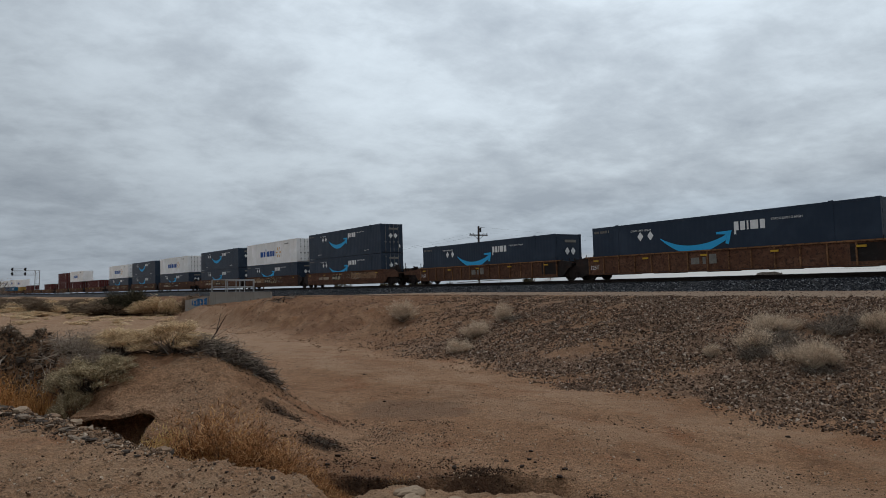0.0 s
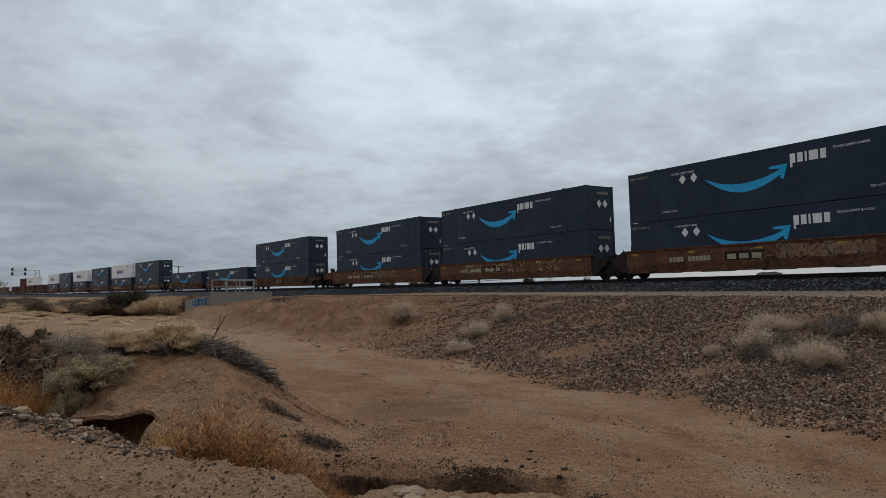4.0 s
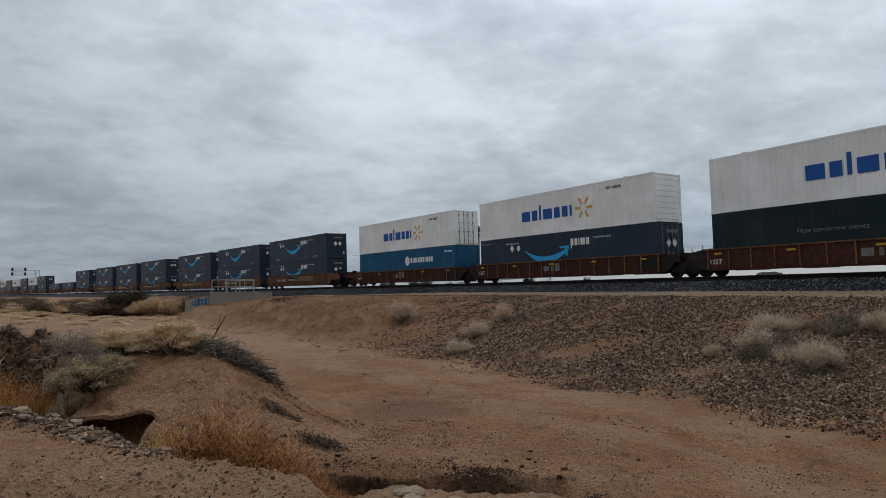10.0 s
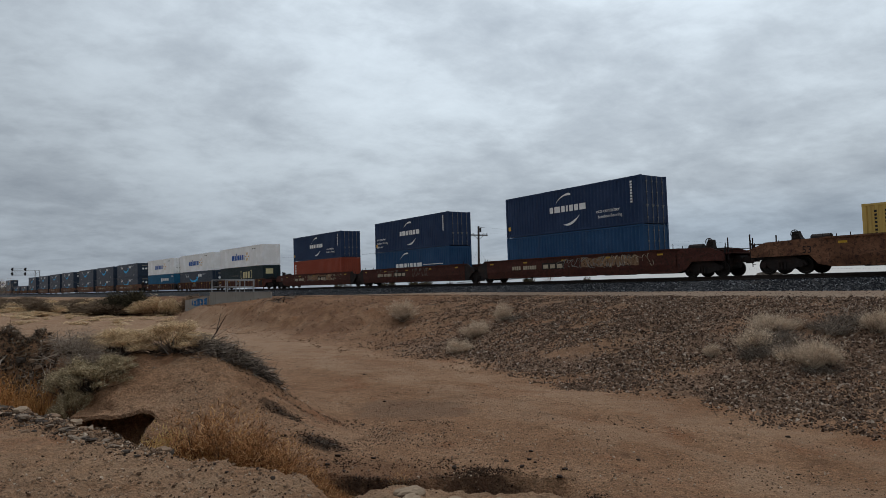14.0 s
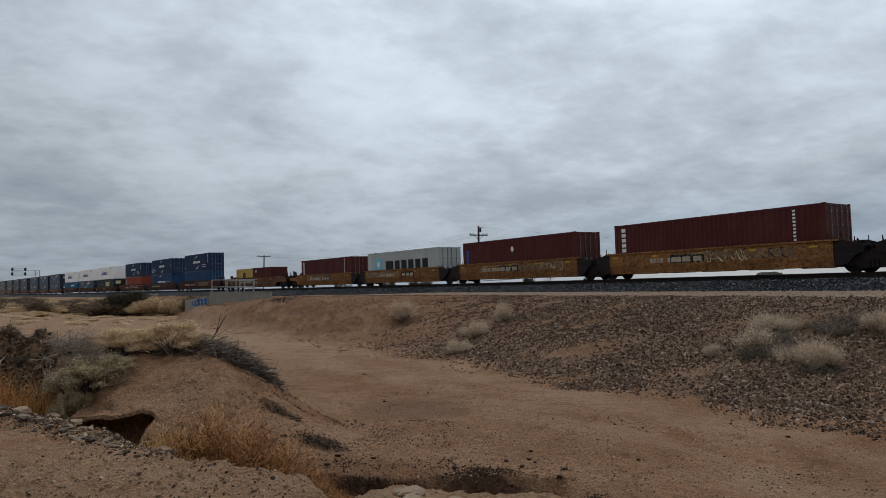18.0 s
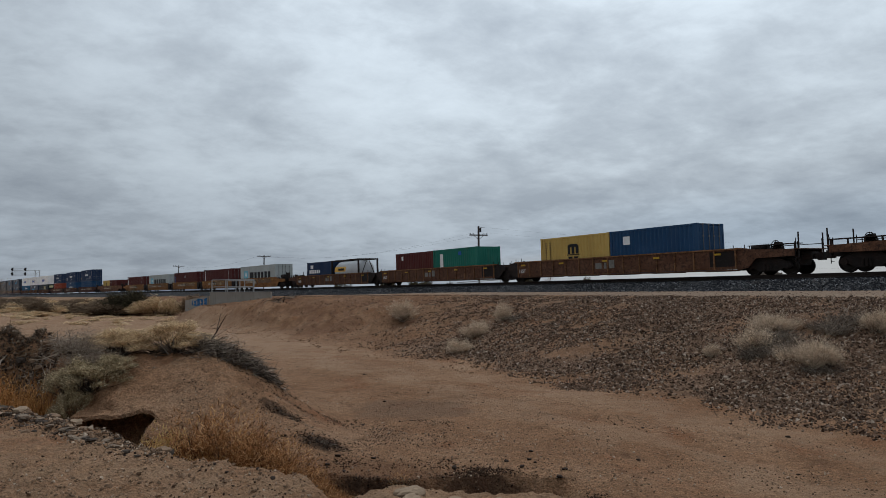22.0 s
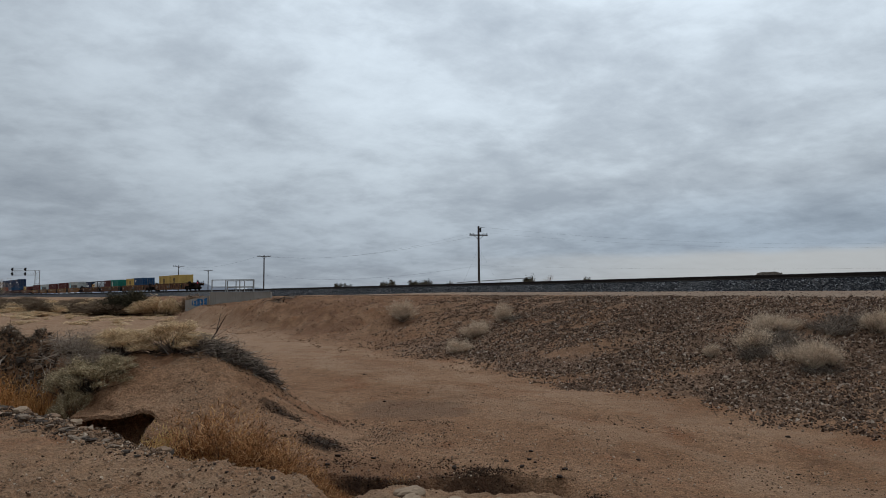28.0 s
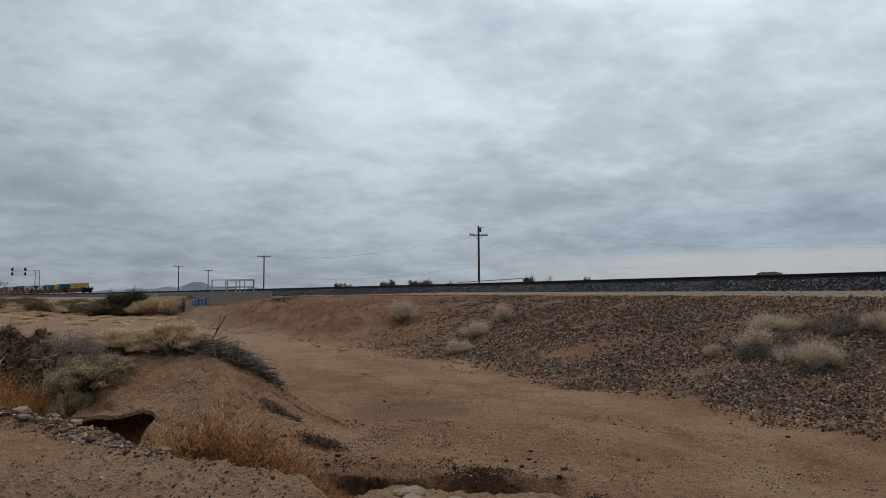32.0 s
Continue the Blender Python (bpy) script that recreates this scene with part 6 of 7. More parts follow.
spread(fan_shrub("shrub", 8, BRUSHWOOD, GREYTWIG, 560, 7, 1.0, 4, 0.005, 0.34),
       [(8.77, 17.5, 1.35, 1.0, 0), (8.45, 17.4, 0.8, 0.6, 2), (11.07, 17.9, 1.4, 0.75, 3), (9.9, 18.6, 1.0, 0.7, 4), (9.1, 15.75, 0.9, 0.4, 1), (3.3, 28.9, 0.9, 0.6, 3), (9.15, 18.0, 1.0, 0.95, 1), (11.9, 18.2, 1.0, 0.7, 4)], "grey-brown dead shrub on the railway bank", "shrub", "shrubs on the bank")
spread(shrub("shrub", 9, DARKLEAF, DEADWOOD, 5200, leaf=0.09, width=0.010, clumps=26, up=0.4, hollow=0.4),
       [(-37.4, 75.5, 4.4, -2.15, 0), (-38.9, 75.2, 3.6, -1.85, 4), (-36.2, 75.8, 3.0, -1.9, 2)], "dark olive evergreen bush below the railway", "bush", "dark bushes")
spread(shrub("shrub", 10, STRAW, BROWNTWIG, 3600, leaf=0.10, width=0.010, clumps=26, up=0.25, bend=0.3, hollow=0.5, puff=0.06),
       [(-33.6, 74.0, 4.6, -1.5, 0), (-35.4, 74.0, 3.6, -0.9, 2), (-32.0, 74.0, 3.0, -1.3, 3), (-63.0, 112.0, 7.0, -0.9, 1), (-71.0, 114.0, 6.5, -0.7, 3), (-54.0, 104.0, 6.0, -1.0, 0), (-50.0, 74.0, 4.0, 0.8, 2), (-40.0, 62.0, 3.6, 0.6, 4)], "broad tangled straw-coloured brush below the railway", "bush", "far brush")
spread(shrub("shrub", 11, BROWNTWIG, DEADWOOD, 3400, leaf=0.12, width=0.010, clumps=26, up=0.35, bend=0.3, hollow=0.4),
       [(-29.6, 74.5, 3.4, -1.55, 0), (-74.0, 110.0, 7.5, -0.9, 2), (-82.0, 114.0, 8.0, -1.5, 4), (-60.0, 104.0, 6.0, -0.9, 1), (-67.0, 99.0, 6.5, -0.7, 3), (-51.0, 96.0, 6.0, -1.0, 5), (-90.0, 122.0, 9.0, -1.7, 0), (-78.0, 118.0, 8.0, -1.2, 1), (-47.5, 92.0, 4.5, -0.9, 2)], "brown leafless brush along the railway foot", "bush", "far brush")


def brush_strip():
    """Low desert brush between the road and the railway, thinning out with distance."""
    rng = random.Random(21)
    kinds = [ob for ob in scene.objects if ob.parent is None and ob.get("group") == "far brush"]
    straw, brown = kinds[0], [k for k in kinds if "brown" in k["label"]][0]
    for i in range(78):
        deep = rng.uniform(70, 118)
        x = (rng.uniform(-30, 240) - 784) / 1115 * deep
        if abs(x / deep + 0.47) < 0.05 and deep < 84:
            continue
        base = rng.choice((straw, brown, brown))
        ob = copy_thing(base, Matrix.Identity(4))
        w, h = rng.uniform(3.0, 7.0), rng.uniform(0.85, 1.65)
        ob.matrix_basis = Matrix.LocRotScale((x, deep, ground_z(x, deep) - 0.05), Euler((0, 0, rng.uniform(0, 6.3))), (w, w, h))


brush_strip()


def sticks(name, label, category, spots, mat, seed, n, spread_xy, heap, length, width, along=0.8):
    """A heap of dead branches along a line of spots."""
    rng = np.random.RandomState(seed)
    ob = thing(name, label, category)
    s, d, w = [], [], []
    for i in range(n):
        k = rng.uniform(0, len(spots) - 1.001)
        a, b, f = spots[int(k)], spots[int(k) + 1], k % 1
        x, y = a[0] + (b[0] - a[0]) * f + rng.normal() * spread_xy, a[1] + (b[1] - a[1]) * f + rng.normal() * spread_xy
        h = ground_z(x, y) + abs(rng.normal()) * heap * (1.0 - 0.35 * f)
        v = np.array((b[0] - a[0], b[1] - a[1], 0.0))
        v = v / np.linalg.norm(v) * along + rng.normal(size=3) * np.array((0.6, 0.6, 0.34))
        v *= length * rng.uniform(0.3, 1.3) / np.linalg.norm(v)
        s.append((x, y, h)), d.append(v), w.append(width * rng.uniform(0.4, 1.6))
    tagged(part("branch_tangle", blades("branch_tangle", s, d, w, mat, 0.12, rng), None, ob), kind="stuff")
    return ob


pile = sticks("brush_pile", "dark heap of dead branches along the mound", "brush pile", [(-4.8, 12.3), (-4.35, 12.25), (-3.95, 12.2), (-3.6, 12.2), (-3.25, 12.3)], BRUSHWOOD, 3, 4200, 0.13, 0.14, 0.20, 0.0042, 0.25)
sticks("brush_pile", "bleached grey sticks on top of the dark brush heap", "brush pile", [(-4.8, 12.25), (-4.4, 12.2), (-4.0, 12.15), (-3.6, 12.2)], GREYTWIG, 13, 1100, 0.14, 0.17, 0.26, 0.0050, 0.4)
bm = nbm()
b0 = Vector((-4.62, 12.35, ground_z(-4.62, 12.35) + 0.1))
bar(bm, b0, b0 + Vector((0.16, 0.1, 0.30)), 0.016, 5, 0.012)
bar(bm, b0 + Vector((0.16, 0.1, 0.30)), b0 + Vector((0.34, 0.1, 0.62)), 0.012, 5, 0.004)
bar(bm, b0 + Vector((0.16, 0.1, 0.30)), b0 + Vector((0.24, 0.1, 0.66)), 0.010, 5, 0.004)
bar(bm, b0 + Vector((0.1, 0.06, 0.18)), b0 + Vector((0.40, 0.0, 0.36)), 0.009, 5, 0.003)
part("upright_branch", bm, DEADWOOD, pile)
sticks("branch_debris", "tangled dead branches and roots on the spoil heap", "brush pile", [(-10.2, 13.4), (-9.4, 13.2), (-8.8, 13.0), (-8.2, 12.9), (-7.7, 12.8)], BROWNTWIG, 5, 4600, 0.38, 0.03, 0.18, 0.0045, 0.1)
sticks("branch_debris", "grey fallen branches below the spoil heap", "brush pile", [(-9.0, 12.2), (-8.4, 12.0), (-7.9, 12.0), (-7.1, 12.3)], GREYTWIG, 6, 700, 0.36, 0.12, 0.45, 0.010, 0.1)
sticks("branch_debris", "dark rotten twigs and roots on the mound foot", "brush pile", [(-2.2, 10.3), (-1.95, 10.2), (-1.7, 10.25)], DEADWOOD, 8, 300, 0.13, 0.04, 0.14, 0.005, 0.0)
sticks("branch_debris", "dark twigs strewn on the mound edge", "brush pile", [(-3.0, 11.1), (-2.7, 11.0), (-2.5, 10.9)], DEADWOOD, 9, 160, 0.10, 0.03, 0.12, 0.005, 0.0)
sticks("branch_debris", "dark twigs washed along the road trench", "brush pile", [(-1.3, 8.5), (-0.4, 8.4), (0.4, 8.6), (1.3, 8.75)], DEADWOOD, 10, 1400, 0.13, 0.05, 0.16, 0.005, 0.4)
sticks("branch_debris", "pale sticks caught in the gully bottom", "brush pile", [(-1.5, 7.6), (-1.2, 7.45), (-0.9, 7.5)], GREYTWIG, 14, 40, 0.12, 0.08, 0.22, 0.006, 0.0)


sticks("branch_debris", "dead roots and branches on the eroded bank", "brush pile", [(-12.9, 46.2), (-12.0, 46.6), (-10.9, 46.4)], BRUSHWOOD, 15, 90, 0.25, 0.10, 0.9, 0.022, 0.8)


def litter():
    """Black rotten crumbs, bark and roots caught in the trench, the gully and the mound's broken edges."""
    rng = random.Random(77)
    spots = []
    # the densest patches in trench and gully also stand in for shade there
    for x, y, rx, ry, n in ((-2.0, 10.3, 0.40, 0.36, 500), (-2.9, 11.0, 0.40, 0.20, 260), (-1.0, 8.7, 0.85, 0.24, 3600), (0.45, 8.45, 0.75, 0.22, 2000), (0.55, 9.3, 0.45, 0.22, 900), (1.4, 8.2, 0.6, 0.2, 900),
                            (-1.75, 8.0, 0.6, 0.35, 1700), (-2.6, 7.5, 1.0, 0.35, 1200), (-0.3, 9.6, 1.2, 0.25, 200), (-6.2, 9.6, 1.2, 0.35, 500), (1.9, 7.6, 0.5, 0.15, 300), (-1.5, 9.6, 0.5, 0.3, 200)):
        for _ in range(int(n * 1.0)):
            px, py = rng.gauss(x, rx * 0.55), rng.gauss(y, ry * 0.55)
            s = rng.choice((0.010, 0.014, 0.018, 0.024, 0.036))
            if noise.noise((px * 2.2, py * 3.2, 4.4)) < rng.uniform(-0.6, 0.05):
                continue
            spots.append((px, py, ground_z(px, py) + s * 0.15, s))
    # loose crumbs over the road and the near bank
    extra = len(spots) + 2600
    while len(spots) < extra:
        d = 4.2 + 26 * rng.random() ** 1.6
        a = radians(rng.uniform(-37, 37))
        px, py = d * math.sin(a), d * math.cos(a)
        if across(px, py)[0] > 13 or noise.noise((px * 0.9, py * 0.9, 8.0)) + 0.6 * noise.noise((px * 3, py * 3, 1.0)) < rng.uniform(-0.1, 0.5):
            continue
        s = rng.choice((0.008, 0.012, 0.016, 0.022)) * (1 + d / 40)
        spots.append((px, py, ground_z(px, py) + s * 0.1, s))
    tagged(stone_heap("litter_crumbs", spots, LITTER, seed=9), "dark rotten crumbs, bark and clods on the dirt, partly as shade", "litter", kind="stuff")


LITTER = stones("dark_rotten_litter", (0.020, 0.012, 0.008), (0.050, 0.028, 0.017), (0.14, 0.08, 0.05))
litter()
sticks("dead_branch", "bleached dead branch lying on the bank stones", "branch", [(9.5, 14.3), (9.9, 14.7)], GREYTWIG, 7, 14, 0.05, 0.03, 0.7, 0.014)
rng = random.Random(31)
for i in range(90):
    x, y = rng.gauss(-8.5, 0.6), rng.gauss(12.7, 0.6)
    kind = rng.random()
    size = rng.choice((0.05, 0.06, 0.08, 0.10, 0.13, 0.22)) * rng.uniform(0.8, 1.2)
    put_rock(x, y, size, rng.uniform(0, 6.3), i, *(("brown earth lump on the spoil heap", "lumps on the spoil heap") if kind < 0.7 else ("grey-brown rock on the spoil heap", "rocks on the spoil heap")), sink=0.1, meshes=LUMPS if kind < 0.7 else ROCKS, name="earth_lump" if kind < 0.7 else "rock")


def rubble():
    """Broken earth: on the spoil heap, along the gully lip, over the mound and the eroded end of the bank."""
    rng = random.Random(55)
    spots = []
    for x, y, rx, ry, n in ((-8.5, 12.8, 0.8, 0.6, 7000), (-7.6, 12.2, 0.5, 0.3, 1200)):
        for _ in range(n):
            px, py = rng.gauss(x, rx), rng.gauss(y, ry)
            s = rng.choice((0.015, 0.02, 0.03, 0.04, 0.06, 0.09))
            spots.append((px, py, ground_z(px, py) + s * 0.15, s))
    for _ in range(5600):
        t = rng.random() ** 1.9
        px = -7.4 + 4.7 * t
        py = 4.43 - 0.77 * px + rng.triangular(-1.0 + 0.4 * t, 0.30, -0.02)
        s = rng.choice((0.012, 0.016, 0.02, 0.03, 0.045)) * (1.25 - 0.5 * t)
        spots.append((px, py, ground_z(px, py) + s * 0.15, s))
    n = 0
    while n < 5000:
        px, py = rng.uniform(-6.2, 0.2), rng.uniform(8.6, 13.2)
        if noise.noise((px * 1.3, py * 1.3, 3.0)) < rng.uniform(-0.2, 0.5):
            continue
        n += 1
        s = rng.choice((0.010, 0.014, 0.018, 0.024, 0.034))
        spots.append((px, py, ground_z(px, py) + s * 0.15, s))
    tagged(stone_heap("earth_rubble", spots, RUBBLE, seed=21), "broken brown earth and grit on the heap and mound", "rubble", kind="stuff")
    spots = []
    while len(spots) < 5000:
        w, v = rng.uniform(16, 66), rng.uniform(11.0, 24.0)
        x, y = bank_point(v, w)
        if noise.noise((w * 0.5, v * 0.7, 3.0)) + 0.5 * noise.noise((w * 1.7, v * 1.7, 5.0)) < rng.uniform(-0.2, 0.6):
            continue
        s = rng.choice((0.03, 0.04, 0.05, 0.06, 0.08, 0.12)) * (0.5 + w / 80)
        spots.append((x, y, ground_z(x, y) + s * 0.1, s))
    tagged(stone_heap("red_earth_crumbs", spots, REDCRUMB, seed=22), "crumbled red-brown earth on the eroded bank", "rubble", kind="stuff")


RUBBLE = stones("brown_earth_rubble", (0.030, 0.020, 0.014), (0.115, 0.074, 0.050), (0.46, 0.37, 0.28))
REDCRUMB = stones("red_brown_earth_crumbs", (0.110, 0.058, 0.034), (0.25, 0.138, 0.080), (0.40, 0.26, 0.16))
rubble()


def dry_tufts():
    """Low pale grass on the flat ground towards the railway."""
    rng = random.Random(91)
    first = shrub("grass", 13, STRAW, BROWNTWIG, 420, leaf=0.22, width=0.012, clumps=12, up=0.45, bend=0.25, hollow=0.2, puff=0.12)
    spots = []
    for i in range(60):
        deep = rng.uniform(44, 84)
        x = (rng.uniform(-10, 345) - 784) / 1115 * deep
        spots.append((x, deep, rng.uniform(0.6, 2.4), rng.uniform(0.14, 0.4), rng.uniform(0, 6.3)))
    spread(first, spots, "low pale dry grass tuft on the flat", "dry grass", "dry tufts on the flat")


dry_tufts()

# ---- culvert head with railings ----
CONCRETE = paint("stained_grey_concrete", (0.27, 0.25, 0.22), dirt=(0.10, 0.085, 0.07), amount=0.5, rough=0.9)
PIPEGREY = plain("pale_grey_railing_paint", (0.30, 0.31, 0.31), 0.6)
SPRAYBLUE = plain("dull_blue_spray_paint", (0.03, 0.12, 0.27), 0.8, vary=0.3)
POLEWOOD = plain("dark_weathered_pole_wood", (0.058, 0.047, 0.041), 0.9)
WIRE = plain("dark_wire", (0.03, 0.03, 0.032), 0.6)
SIGNALBLACK = plain("black_signal_paint", (0.010, 0.010, 0.011), 0.6)


def culvert():
    ob = thing("culvert_headwall", "grey concrete culvert headwall with pale pipe railings", "headwall")
    a, b = Vector((-21.45, 58.0, 0)), Vector((-15.6, 57.0, 0))
    d = (b - a).normalized()
    n = Vector((-d.y, d.x, 0))
    m = Matrix(((d.x, n.x, 0, a.x), (d.y, n.y, 0, a.y), (0, 0, 1, 0), (0, 0, 0, 1)))
    ln = (b - a).length
    bm = nbm()
    box(bm, 0, ln, 0, 0.35, -0.6, 1.60, m)
    box(bm, -0.03, ln, -0.05, 0.40, 1.60, 1.68, m)
    part("wall", bm, CONCRETE, ob)
    bm = nbm()
    pts = [(-2.25, -0.9), (-2.25, 0.93), (-0.04, 1.32), (-0.04, -0.9)]
    fr = [bm.verts.new(m @ Vector((x, -0.30, z))) for x, z in pts]
    bk = [bm.verts.new(m @ Vector((x, 0.0, z))) for x, z in pts]
    for i in range(4):
        bm.faces.new((fr[i], fr[(i + 1) % 4], bk[(i + 1) % 4], bk[i]))
    bm.faces.new(fr[::-1]), bm.faces.new(bk)
    bmesh.ops.recalc_face_normals(bm, faces=bm.faces[:])
    wing = part("wing_wall", bm, CONCRETE, ob)
    bm = nbm()
    outline = [(-1.62, 0.50), (-1.20, 0.42), (-0.62, 0.48), (-0.12, 0.40), (-0.10, 1.16), (-0.50, 1.02), (-0.95, 1.10), (-1.30, 0.86), (-1.55, 0.92)]
    bm.faces.new([bm.verts.new(m @ Vector((x, -0.304, z))) for x, z in outline])
    pale = nbm()
    for i in range(4):
        x = -1.42 + i * 0.34
        box(pale, x - 0.05, x + 0.02, -0.310, -0.3055, 0.52, 0.86 + 0.05 * i, m)
        box(pale, x - 0.05, x + 0.16, -0.3095, -0.3060, 0.62 + 0.04 * i, 0.67 + 0.04 * i, m)
    part("graffiti", pale, SPRAYPALE, wing, "pale spray-painted strokes")
    part("graffiti", bm, SPRAYBLUE, wing, "blue spray-painted graffiti shapes")

    def railing(x0, x1, y, zt, posts):
        bm = nbm()
        for z in (zt, 1.68 + (zt - 1.68) * 0.42):
            bar(bm, m @ Vector((x0, y, z)), m @ Vector((x1, y, z)), 0.045, 6)
        rail = part("railing", bm, PIPEGREY, ob, "pale grey pipe railing")
        for i in range(posts):
            x = x0 + (x1 - x0) * i / (posts - 1)
            bm = nbm()
            bar(bm, m @ Vector((x, y, 1.62)), m @ Vector((x, y, zt)), 0.05, 6)
            part("post", bm, PIPEGREY, rail)
    railing(0.12, 4.25, 0.15, 2.78, 4)
    bm = nbm()
    box(bm, -1.2, 2.4, 4.6, 4.9, 0.0, 1.60, m)
    part("back_wall", bm, CONCRETE, ob)
    railing(-0.85, 1.9, 4.75, 2.78, 4)
    bm = nbm()
    bar(bm, m @ Vector((4.25, 0.15, 2.78)), m @ Vector((1.9, 4.75, 2.78)), 0.045, 6)
    bar(bm, m @ Vector((4.25, 0.15, 2.14)), m @ Vector((1.9, 4.75, 2.14)), 0.045, 6)
    part("side_rail", bm, PIPEGREY, ob)


culvert()


def pole(x, y, top, arm, label, extra=False):
    ob = thing("utility_pole", label, "utility pole", "utility poles", m=Matrix.Translation((x, y, 0)))
    bm = nbm()
    bar(bm, (0, 0, -0.3), (0, 0, top), 0.17, 10, 0.12)
    part("shaft", bm, POLEWOOD, ob)
    bm = nbm()
    r = Matrix.Rotation(radians(12), 4, "Z")
    za = top - (1.15 if extra else 0.25)
    box(bm, -arm / 2, arm / 2, -0.06, 0.06, za - 0.07, za + 0.07, r)
    bar(bm, r @ Vector((-0.7, -0.07, za)), r @ Vector((0, -0.1, za - 0.6)), 0.03, 4)
    bar(bm, r @ Vector((0.7, -0.07, za)), r @ Vector((0, -0.1, za - 0.6)), 0.03, 4)
    part("crossarm", bm, POLEWOOD, ob)
    for px in (-arm * 0.46, -arm * 0.3, arm * 0.3, arm * 0.46):
        bm = nbm()
        bar(bm, r @ Vector((px, 0, za + 0.07)), r @ Vector((px, 0, za + 0.25)), 0.05, 6)
        part("insulator", bm, SIGNALBLACK, ob)
    if extra:
        bm = nbm()
        bar(bm, (0.24, -0.1, top - 0.75), (0.24, -0.1, top - 0.2), 0.12, 8)
        bar(bm, (0.1, 0, top - 0.2), (0.85, 0, top - 0.12), 0.02, 4)
        part("transformer", bm, SIGNALBLACK, ob, "dark can transformer")
    return ob


pole(4.6, 81.0, 9.95, 2.4, "tall dark wooden utility pole with crossarm and transformer", True)
pole(-40.4, 142.0, 10.0, 2.9, "dark wooden utility pole with a single crossarm")
pole(-80.2, 191.0, 10.0, 3.2, "distant wooden utility pole with a single crossarm")
pole(-85.0, 228.0, 10.0, 3.0, "distant wooden utility pole with a single crossarm")


def wire(a, b, sag, r, n=24):
    bm = nbm()
    a, b = Vector(a), Vector(b)
    pts = [a.lerp(b, i / n) - Vector((0, 0, sag * 4 * (i / n) * (1 - i / n))) for i in range(n + 1)]
    for p, q in zip(pts, pts[1:]):
        bar(bm, p, q, r, 4)
    ob = new("overhead_wire", mesh_of("overhead_wire", bm, WIRE))
    tagged(ob, "thin dark overhead wire slung between utility poles", "wire", "overhead wires")


wire((5.2, 80.9, 9.8), (96, 62, 9.6), 3.0, 0.0033)
wire((5.6, 81, 9.1), (96, 62, 9.0), 2.8, 0.0033)
wire((3.5, 80.8, 9.0), (-39.2, 142.0, 9.9), 1.6, 0.0059)
wire((5.6, 81.2, 9.0), (-41.6, 142.0, 9.9), 1.6, 0.0059)
wire((4.6, 80.8, 4.85), (96, 62, 4.9), 1.0, 0.0033)
wire((4.6, 80.8, 4.85), (-40.4, 142.0, 5.6), 1.4, 0.0065)
wire((-41.6, 142, 9.9), (-81.5, 191, 9.9), 1.5, 0.0084)
wire((-81.5, 191, 9.9), (-86, 228, 9.9), 0.6, 0.0084)
wire((4.6, 80.8, 7.2), (1.4, 79, 0.2), 0.0, 0.0059, 2)
wire((4.6, 81.2, 7.2), (8.6, 84, 0.2), 0.0, 0.0059, 2)


def pipe_rail():
    ob = thing("pipe_railing", "long pale pipe railing beyond the railway", "railing")
    bm = nbm()
    bar(bm, (1.6, 70, 2.55), (8.9, 70, 2.98), 0.05, 6)
    part("pipe", bm, PIPEGREY, ob)
    for x in (1.6, 3.9, 6.4, 8.9):
        bm = nbm()
        bar(bm, (x, 70, 0), (x, 70, 2.5 + 0.06 * x), 0.05, 6)
        part("post", bm, PIPEGREY, ob)


pipe_rail()


def gantry():
    """Cantilever signal bridge over the far track."""
    ob = thing("signal_gantry", "grey steel cantilever signal gantry with two dark signals", "signal gantry")
    y = 236.0
    x1, x0 = (66 - 784) / 1115 * y, (20 - 784) / 1115 * y
    for dx in (-0.85, 0.85):
        bm = nbm()
        bar(bm, (x1 + dx, y, 0), (x1 + dx, y, 10.4), 0.14, 6)
        part("mast", bm, PIPEGREY, ob)
    bm = nbm()
    for i in range(8):
        z = 1.0 + i * 1.15
        bar(bm, (x1 - 0.85, y, z), (x1 + 0.85, y, z + (1.1 if i % 2 else 0)), 0.05, 4)
    part("mast_lacing", bm, PIPEGREY, ob)
    for z in (10.35, 8.75):
        bm = nbm()
        bar(bm, (x0, y, z), (x1 + 0.9, y, z), 0.10, 6)
        part("boom_chord", bm, PIPEGREY, ob)
    bm = nbm()
    for i in range(9):
        xa = x0 + (x1 - x0) * i / 9
        bar(bm, (xa, y, 10.35), (xa + (x1 - x0) / 9, y, 8.75), 0.035, 4)
        bar(bm, (xa, y, 9.6), (xa, y, 11.2), 0.03, 4)
    bar(bm, (x0, y, 11.2), (x1 - 4, y, 11.2), 0.03, 4)
    part("boom_lacing", bm, PIPEGREY, ob)
    for px in (22, 45):
        x = (px - 784) / 1115 * y
        for z in (10.9, 9.2):
            bm = nbm()
            bar(bm, (x, y - 0.45, z), (x, y - 0.25, z), 0.42, 10)
            box(bm, x - 0.2, x + 0.2, y - 0.3, y + 0.1, z - 0.62, z + 0.62)
            part("signal_head", bm, SIGNALBLACK, ob, "black round signal head")


gantry()


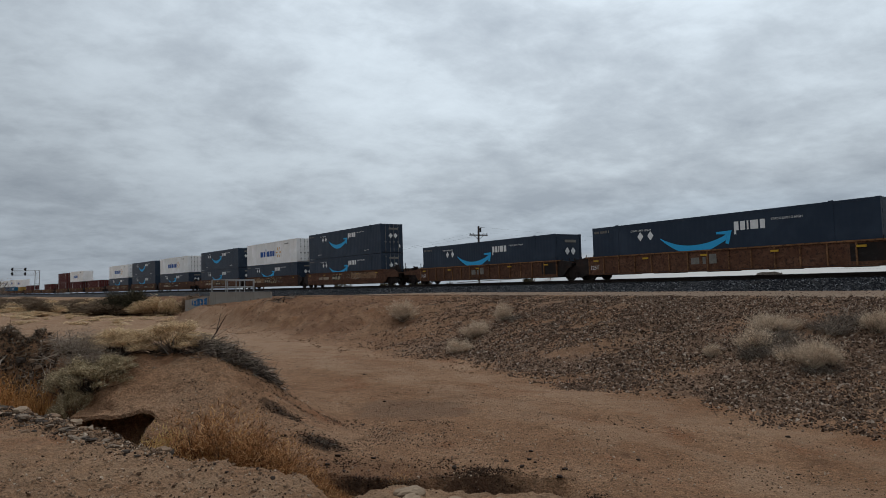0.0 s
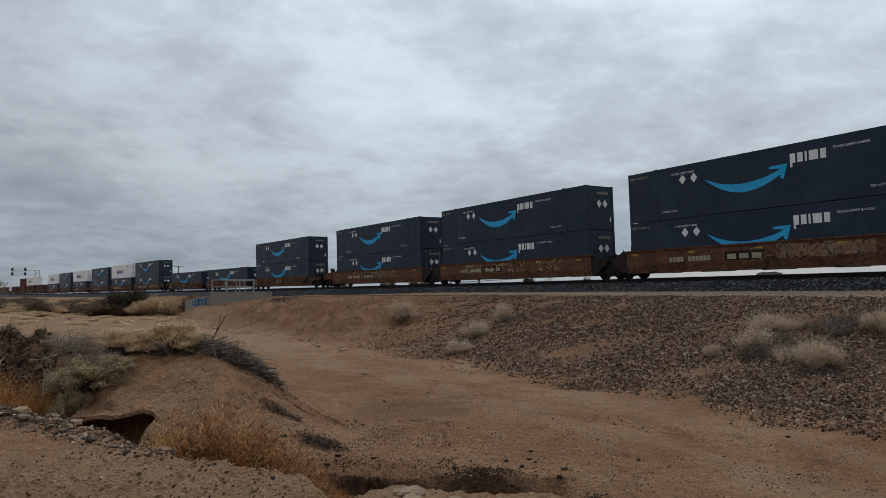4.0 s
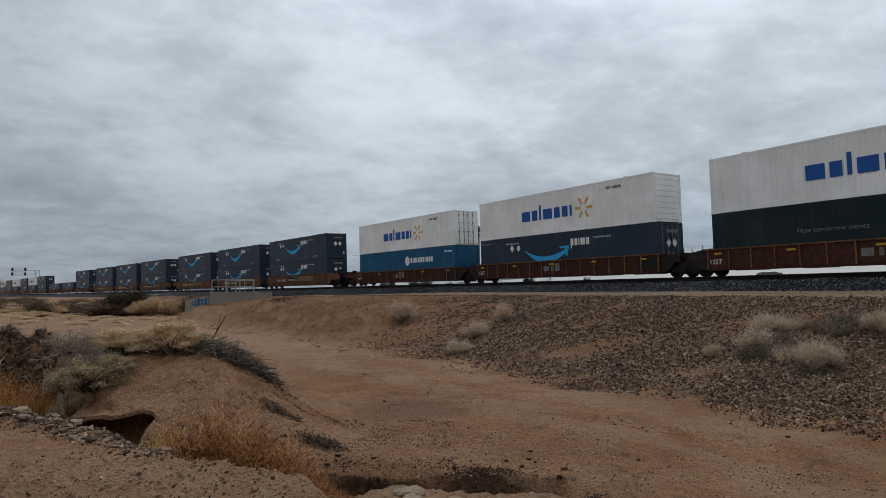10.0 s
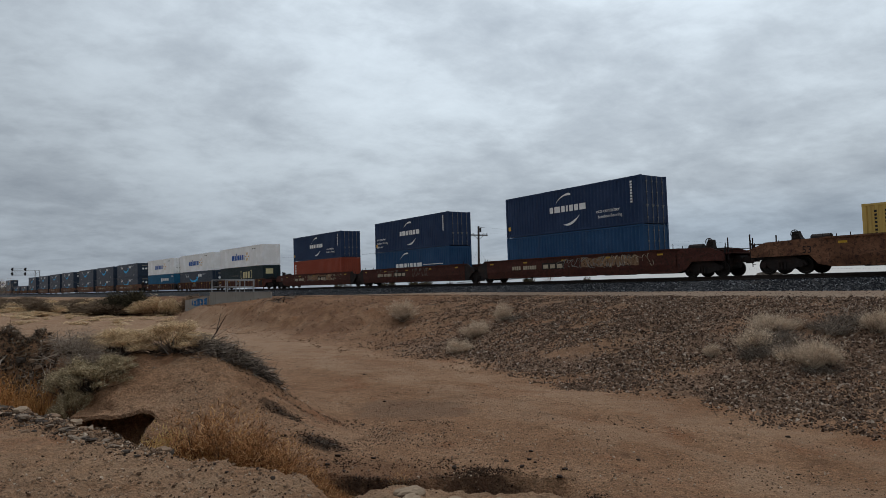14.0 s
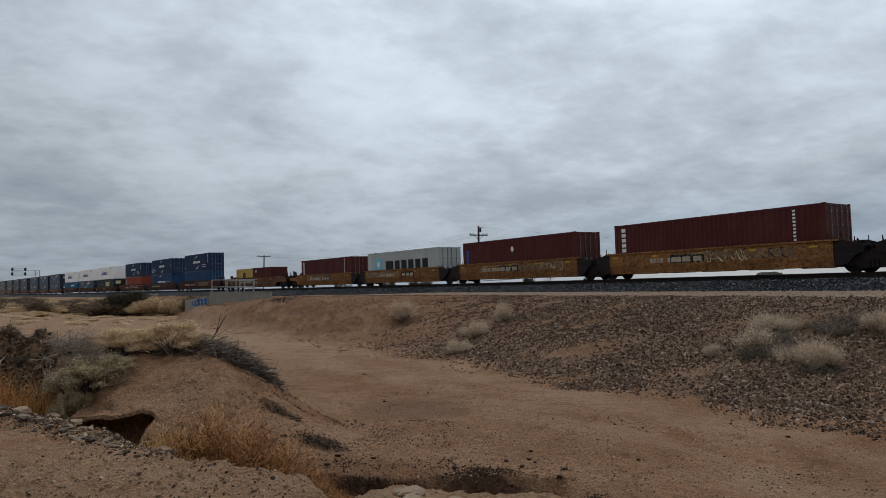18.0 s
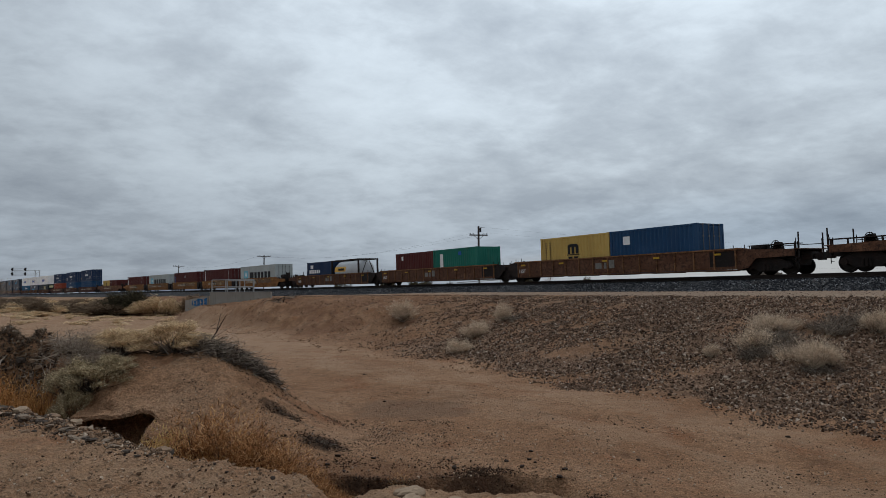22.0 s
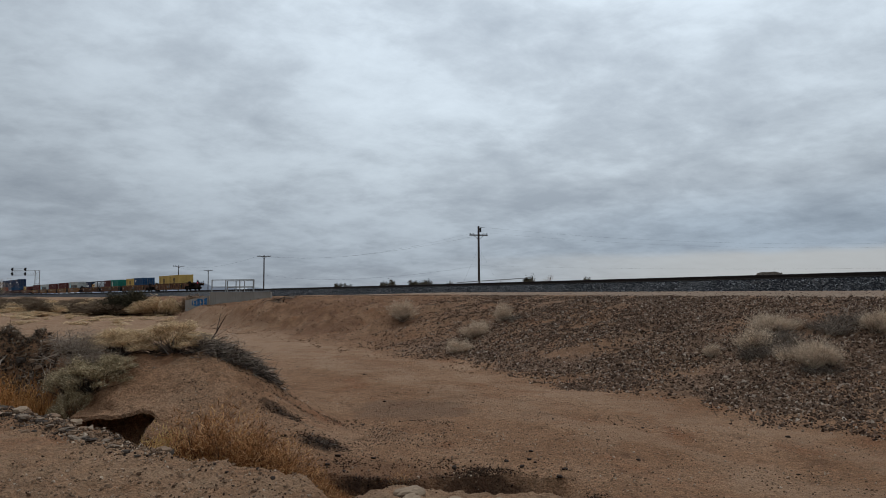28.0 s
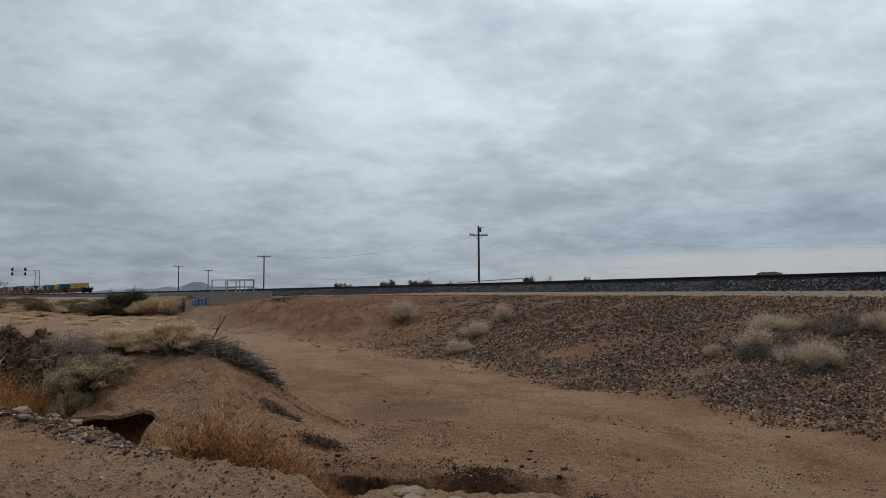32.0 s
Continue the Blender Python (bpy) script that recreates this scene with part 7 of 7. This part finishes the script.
def tree(x, y, h, w, seed, bare=False):
    rng = np.random.RandomState(seed)
    ob = thing("tree", "bare leafless tree beside the railway brush" if bare else "distant dark evergreen tree on the plain", "tree", "distant trees", m=Matrix.Translation((x, y, ground_z(x, y))))
    bm = nbm()
    bar(bm, (0, 0, 0), (0.05 * h, 0, h * 0.5), 0.045 * h, 7, 0.028 * h)
    tips = []
    for i in range(7):
        a = i * 0.9 + rng.uniform(0, 0.6)
        t = Vector((w * 0.38 * math.cos(a), w * 0.38 * math.sin(a), h * rng.uniform(0.55, 0.95)))
        bar(bm, (0.03 * h, 0, h * rng.uniform(0.25, 0.48)), t, 0.018 * h, 5, 0.006 * h)
        tips.append(t)
    part("trunk", bm, POLEWOOD, ob)
    s, d, wd = [], [], []
    n = 700 if bare else 900
    for i in range(n):
        t = tips[rng.randint(len(tips))]
        q = np.array(t) * rng.uniform(0.6, 1.05) + rng.normal(size=3) * np.array((w, w, h * 0.8)) * 0.10
        v = rng.normal(size=3) + np.array((0, 0, 0.3))
        v *= (0.14 if bare else 0.10) * h / np.linalg.norm(v)
        s.append(q), d.append(v), wd.append((0.0025 if bare else 0.022) * h)
    part("crown", blades("crown", s, d, wd, GREYTWIG if bare else DARKLEAF, 0.2, rng), None, ob)


for i, (px, depth, top, wpx) in enumerate(((598, 310, 503, 14), (615, 315, 503, 14), (679, 300, 499, 12), (688, 300, 496, 22), (731, 290, 498, 16), (744, 290, 496, 24), (757, 292, 498, 14), (795, 300, 500, 10), (937, 250, 490, 16), (928, 250, 493, 10), (1038, 250, 492, 10))):
    tree((px - 784) / 1115 * depth, depth, 1.6 + (516 + (784 - px) * 0.007 - top) / 1115 * depth, wpx / 1115 * depth, i)
tree((968 - 784) / 1115 * 240, 240, 7.2, 4.0, 31, True)
tree(-86.5, 122.0, 5.2, 5.5, 33, True)


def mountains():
    """Low range at the edge of the plain, distance haze put into its colour."""
    k = Mat("haze_tinted_mountain_rock", 0.95).world_space()
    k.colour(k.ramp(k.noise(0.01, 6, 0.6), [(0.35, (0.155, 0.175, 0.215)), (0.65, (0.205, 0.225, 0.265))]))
    verts, faces = [], []
    y0, n = 3300.0, 220
    for i in range(n + 1):
        px = -60 + i * 900 / n
        x = (px - 784) / 1115 * y0
        h = 0.0
        for c, w, a in ((348, 38, 15.5), (300, 40, 9), (250, 60, 7), (190, 45, 5), (395, 40, 9), (452, 30, 7.5), (500, 45, 5), (560, 40, 6.5), (620, 50, 3.5), (30, 60, 4)):
            h = max(h, a * math.exp(-((px - c) / w) ** 2))
        h += 0.9 * noise.noise((px * 0.06, 0, 0)) + 0.5 * noise.noise((px * 0.2, 3, 0))
        z = max(0.0, h * 1.3) / 1115 * y0
        verts += [(x, y0 - 160, -3), (x, y0 - 60, z * 0.5 + 1), (x, y0, z), (x, y0 + 300, -3)]
    for i in range(n):
        for j in range(3):
            faces.append((i * 4 + j, i * 4 + 4 + j, i * 4 + 5 + j, i * 4 + 1 + j))
    me = bpy.data.meshes.new("backdrop")
    me.from_pydata(verts, [], faces)
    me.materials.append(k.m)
    tagged(new("backdrop", me), "low desert mountains on the horizon, coloured blue-grey for distance haze", "mountains", kind="structure")


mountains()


def spoil():
    x, y = (1361 - 784) / 1115 * 110, 110.0
    bm = nbm()
    bmesh.ops.create_icosphere(bm, subdivisions=3, radius=1)
    for v in bm.verts:
        ruffle = noise.noise(v.co * 3.5)
        v.co.x, v.co.y = math.copysign(abs(v.co.x) ** 0.6, v.co.x) * 2.3, v.co.y * 1.6
        v.co.z = min(max(v.co.z, -0.2), 0.5) * 9.15 + 0.25 * ruffle - 0.12 * abs(v.co.x)
    ob = new("earth_mound", mesh_of("earth_mound", bm, BROWNTWIGSOIL))
    ob.matrix_basis = Matrix.Translation((x, y, 0))
    tagged(ob, "brushy earth mound beyond the railway", "mound")


BROWNTWIGSOIL = plain("brush_covered_soil", (0.14, 0.12, 0.10), 0.95, vary=0.4)
spoil()


motions()
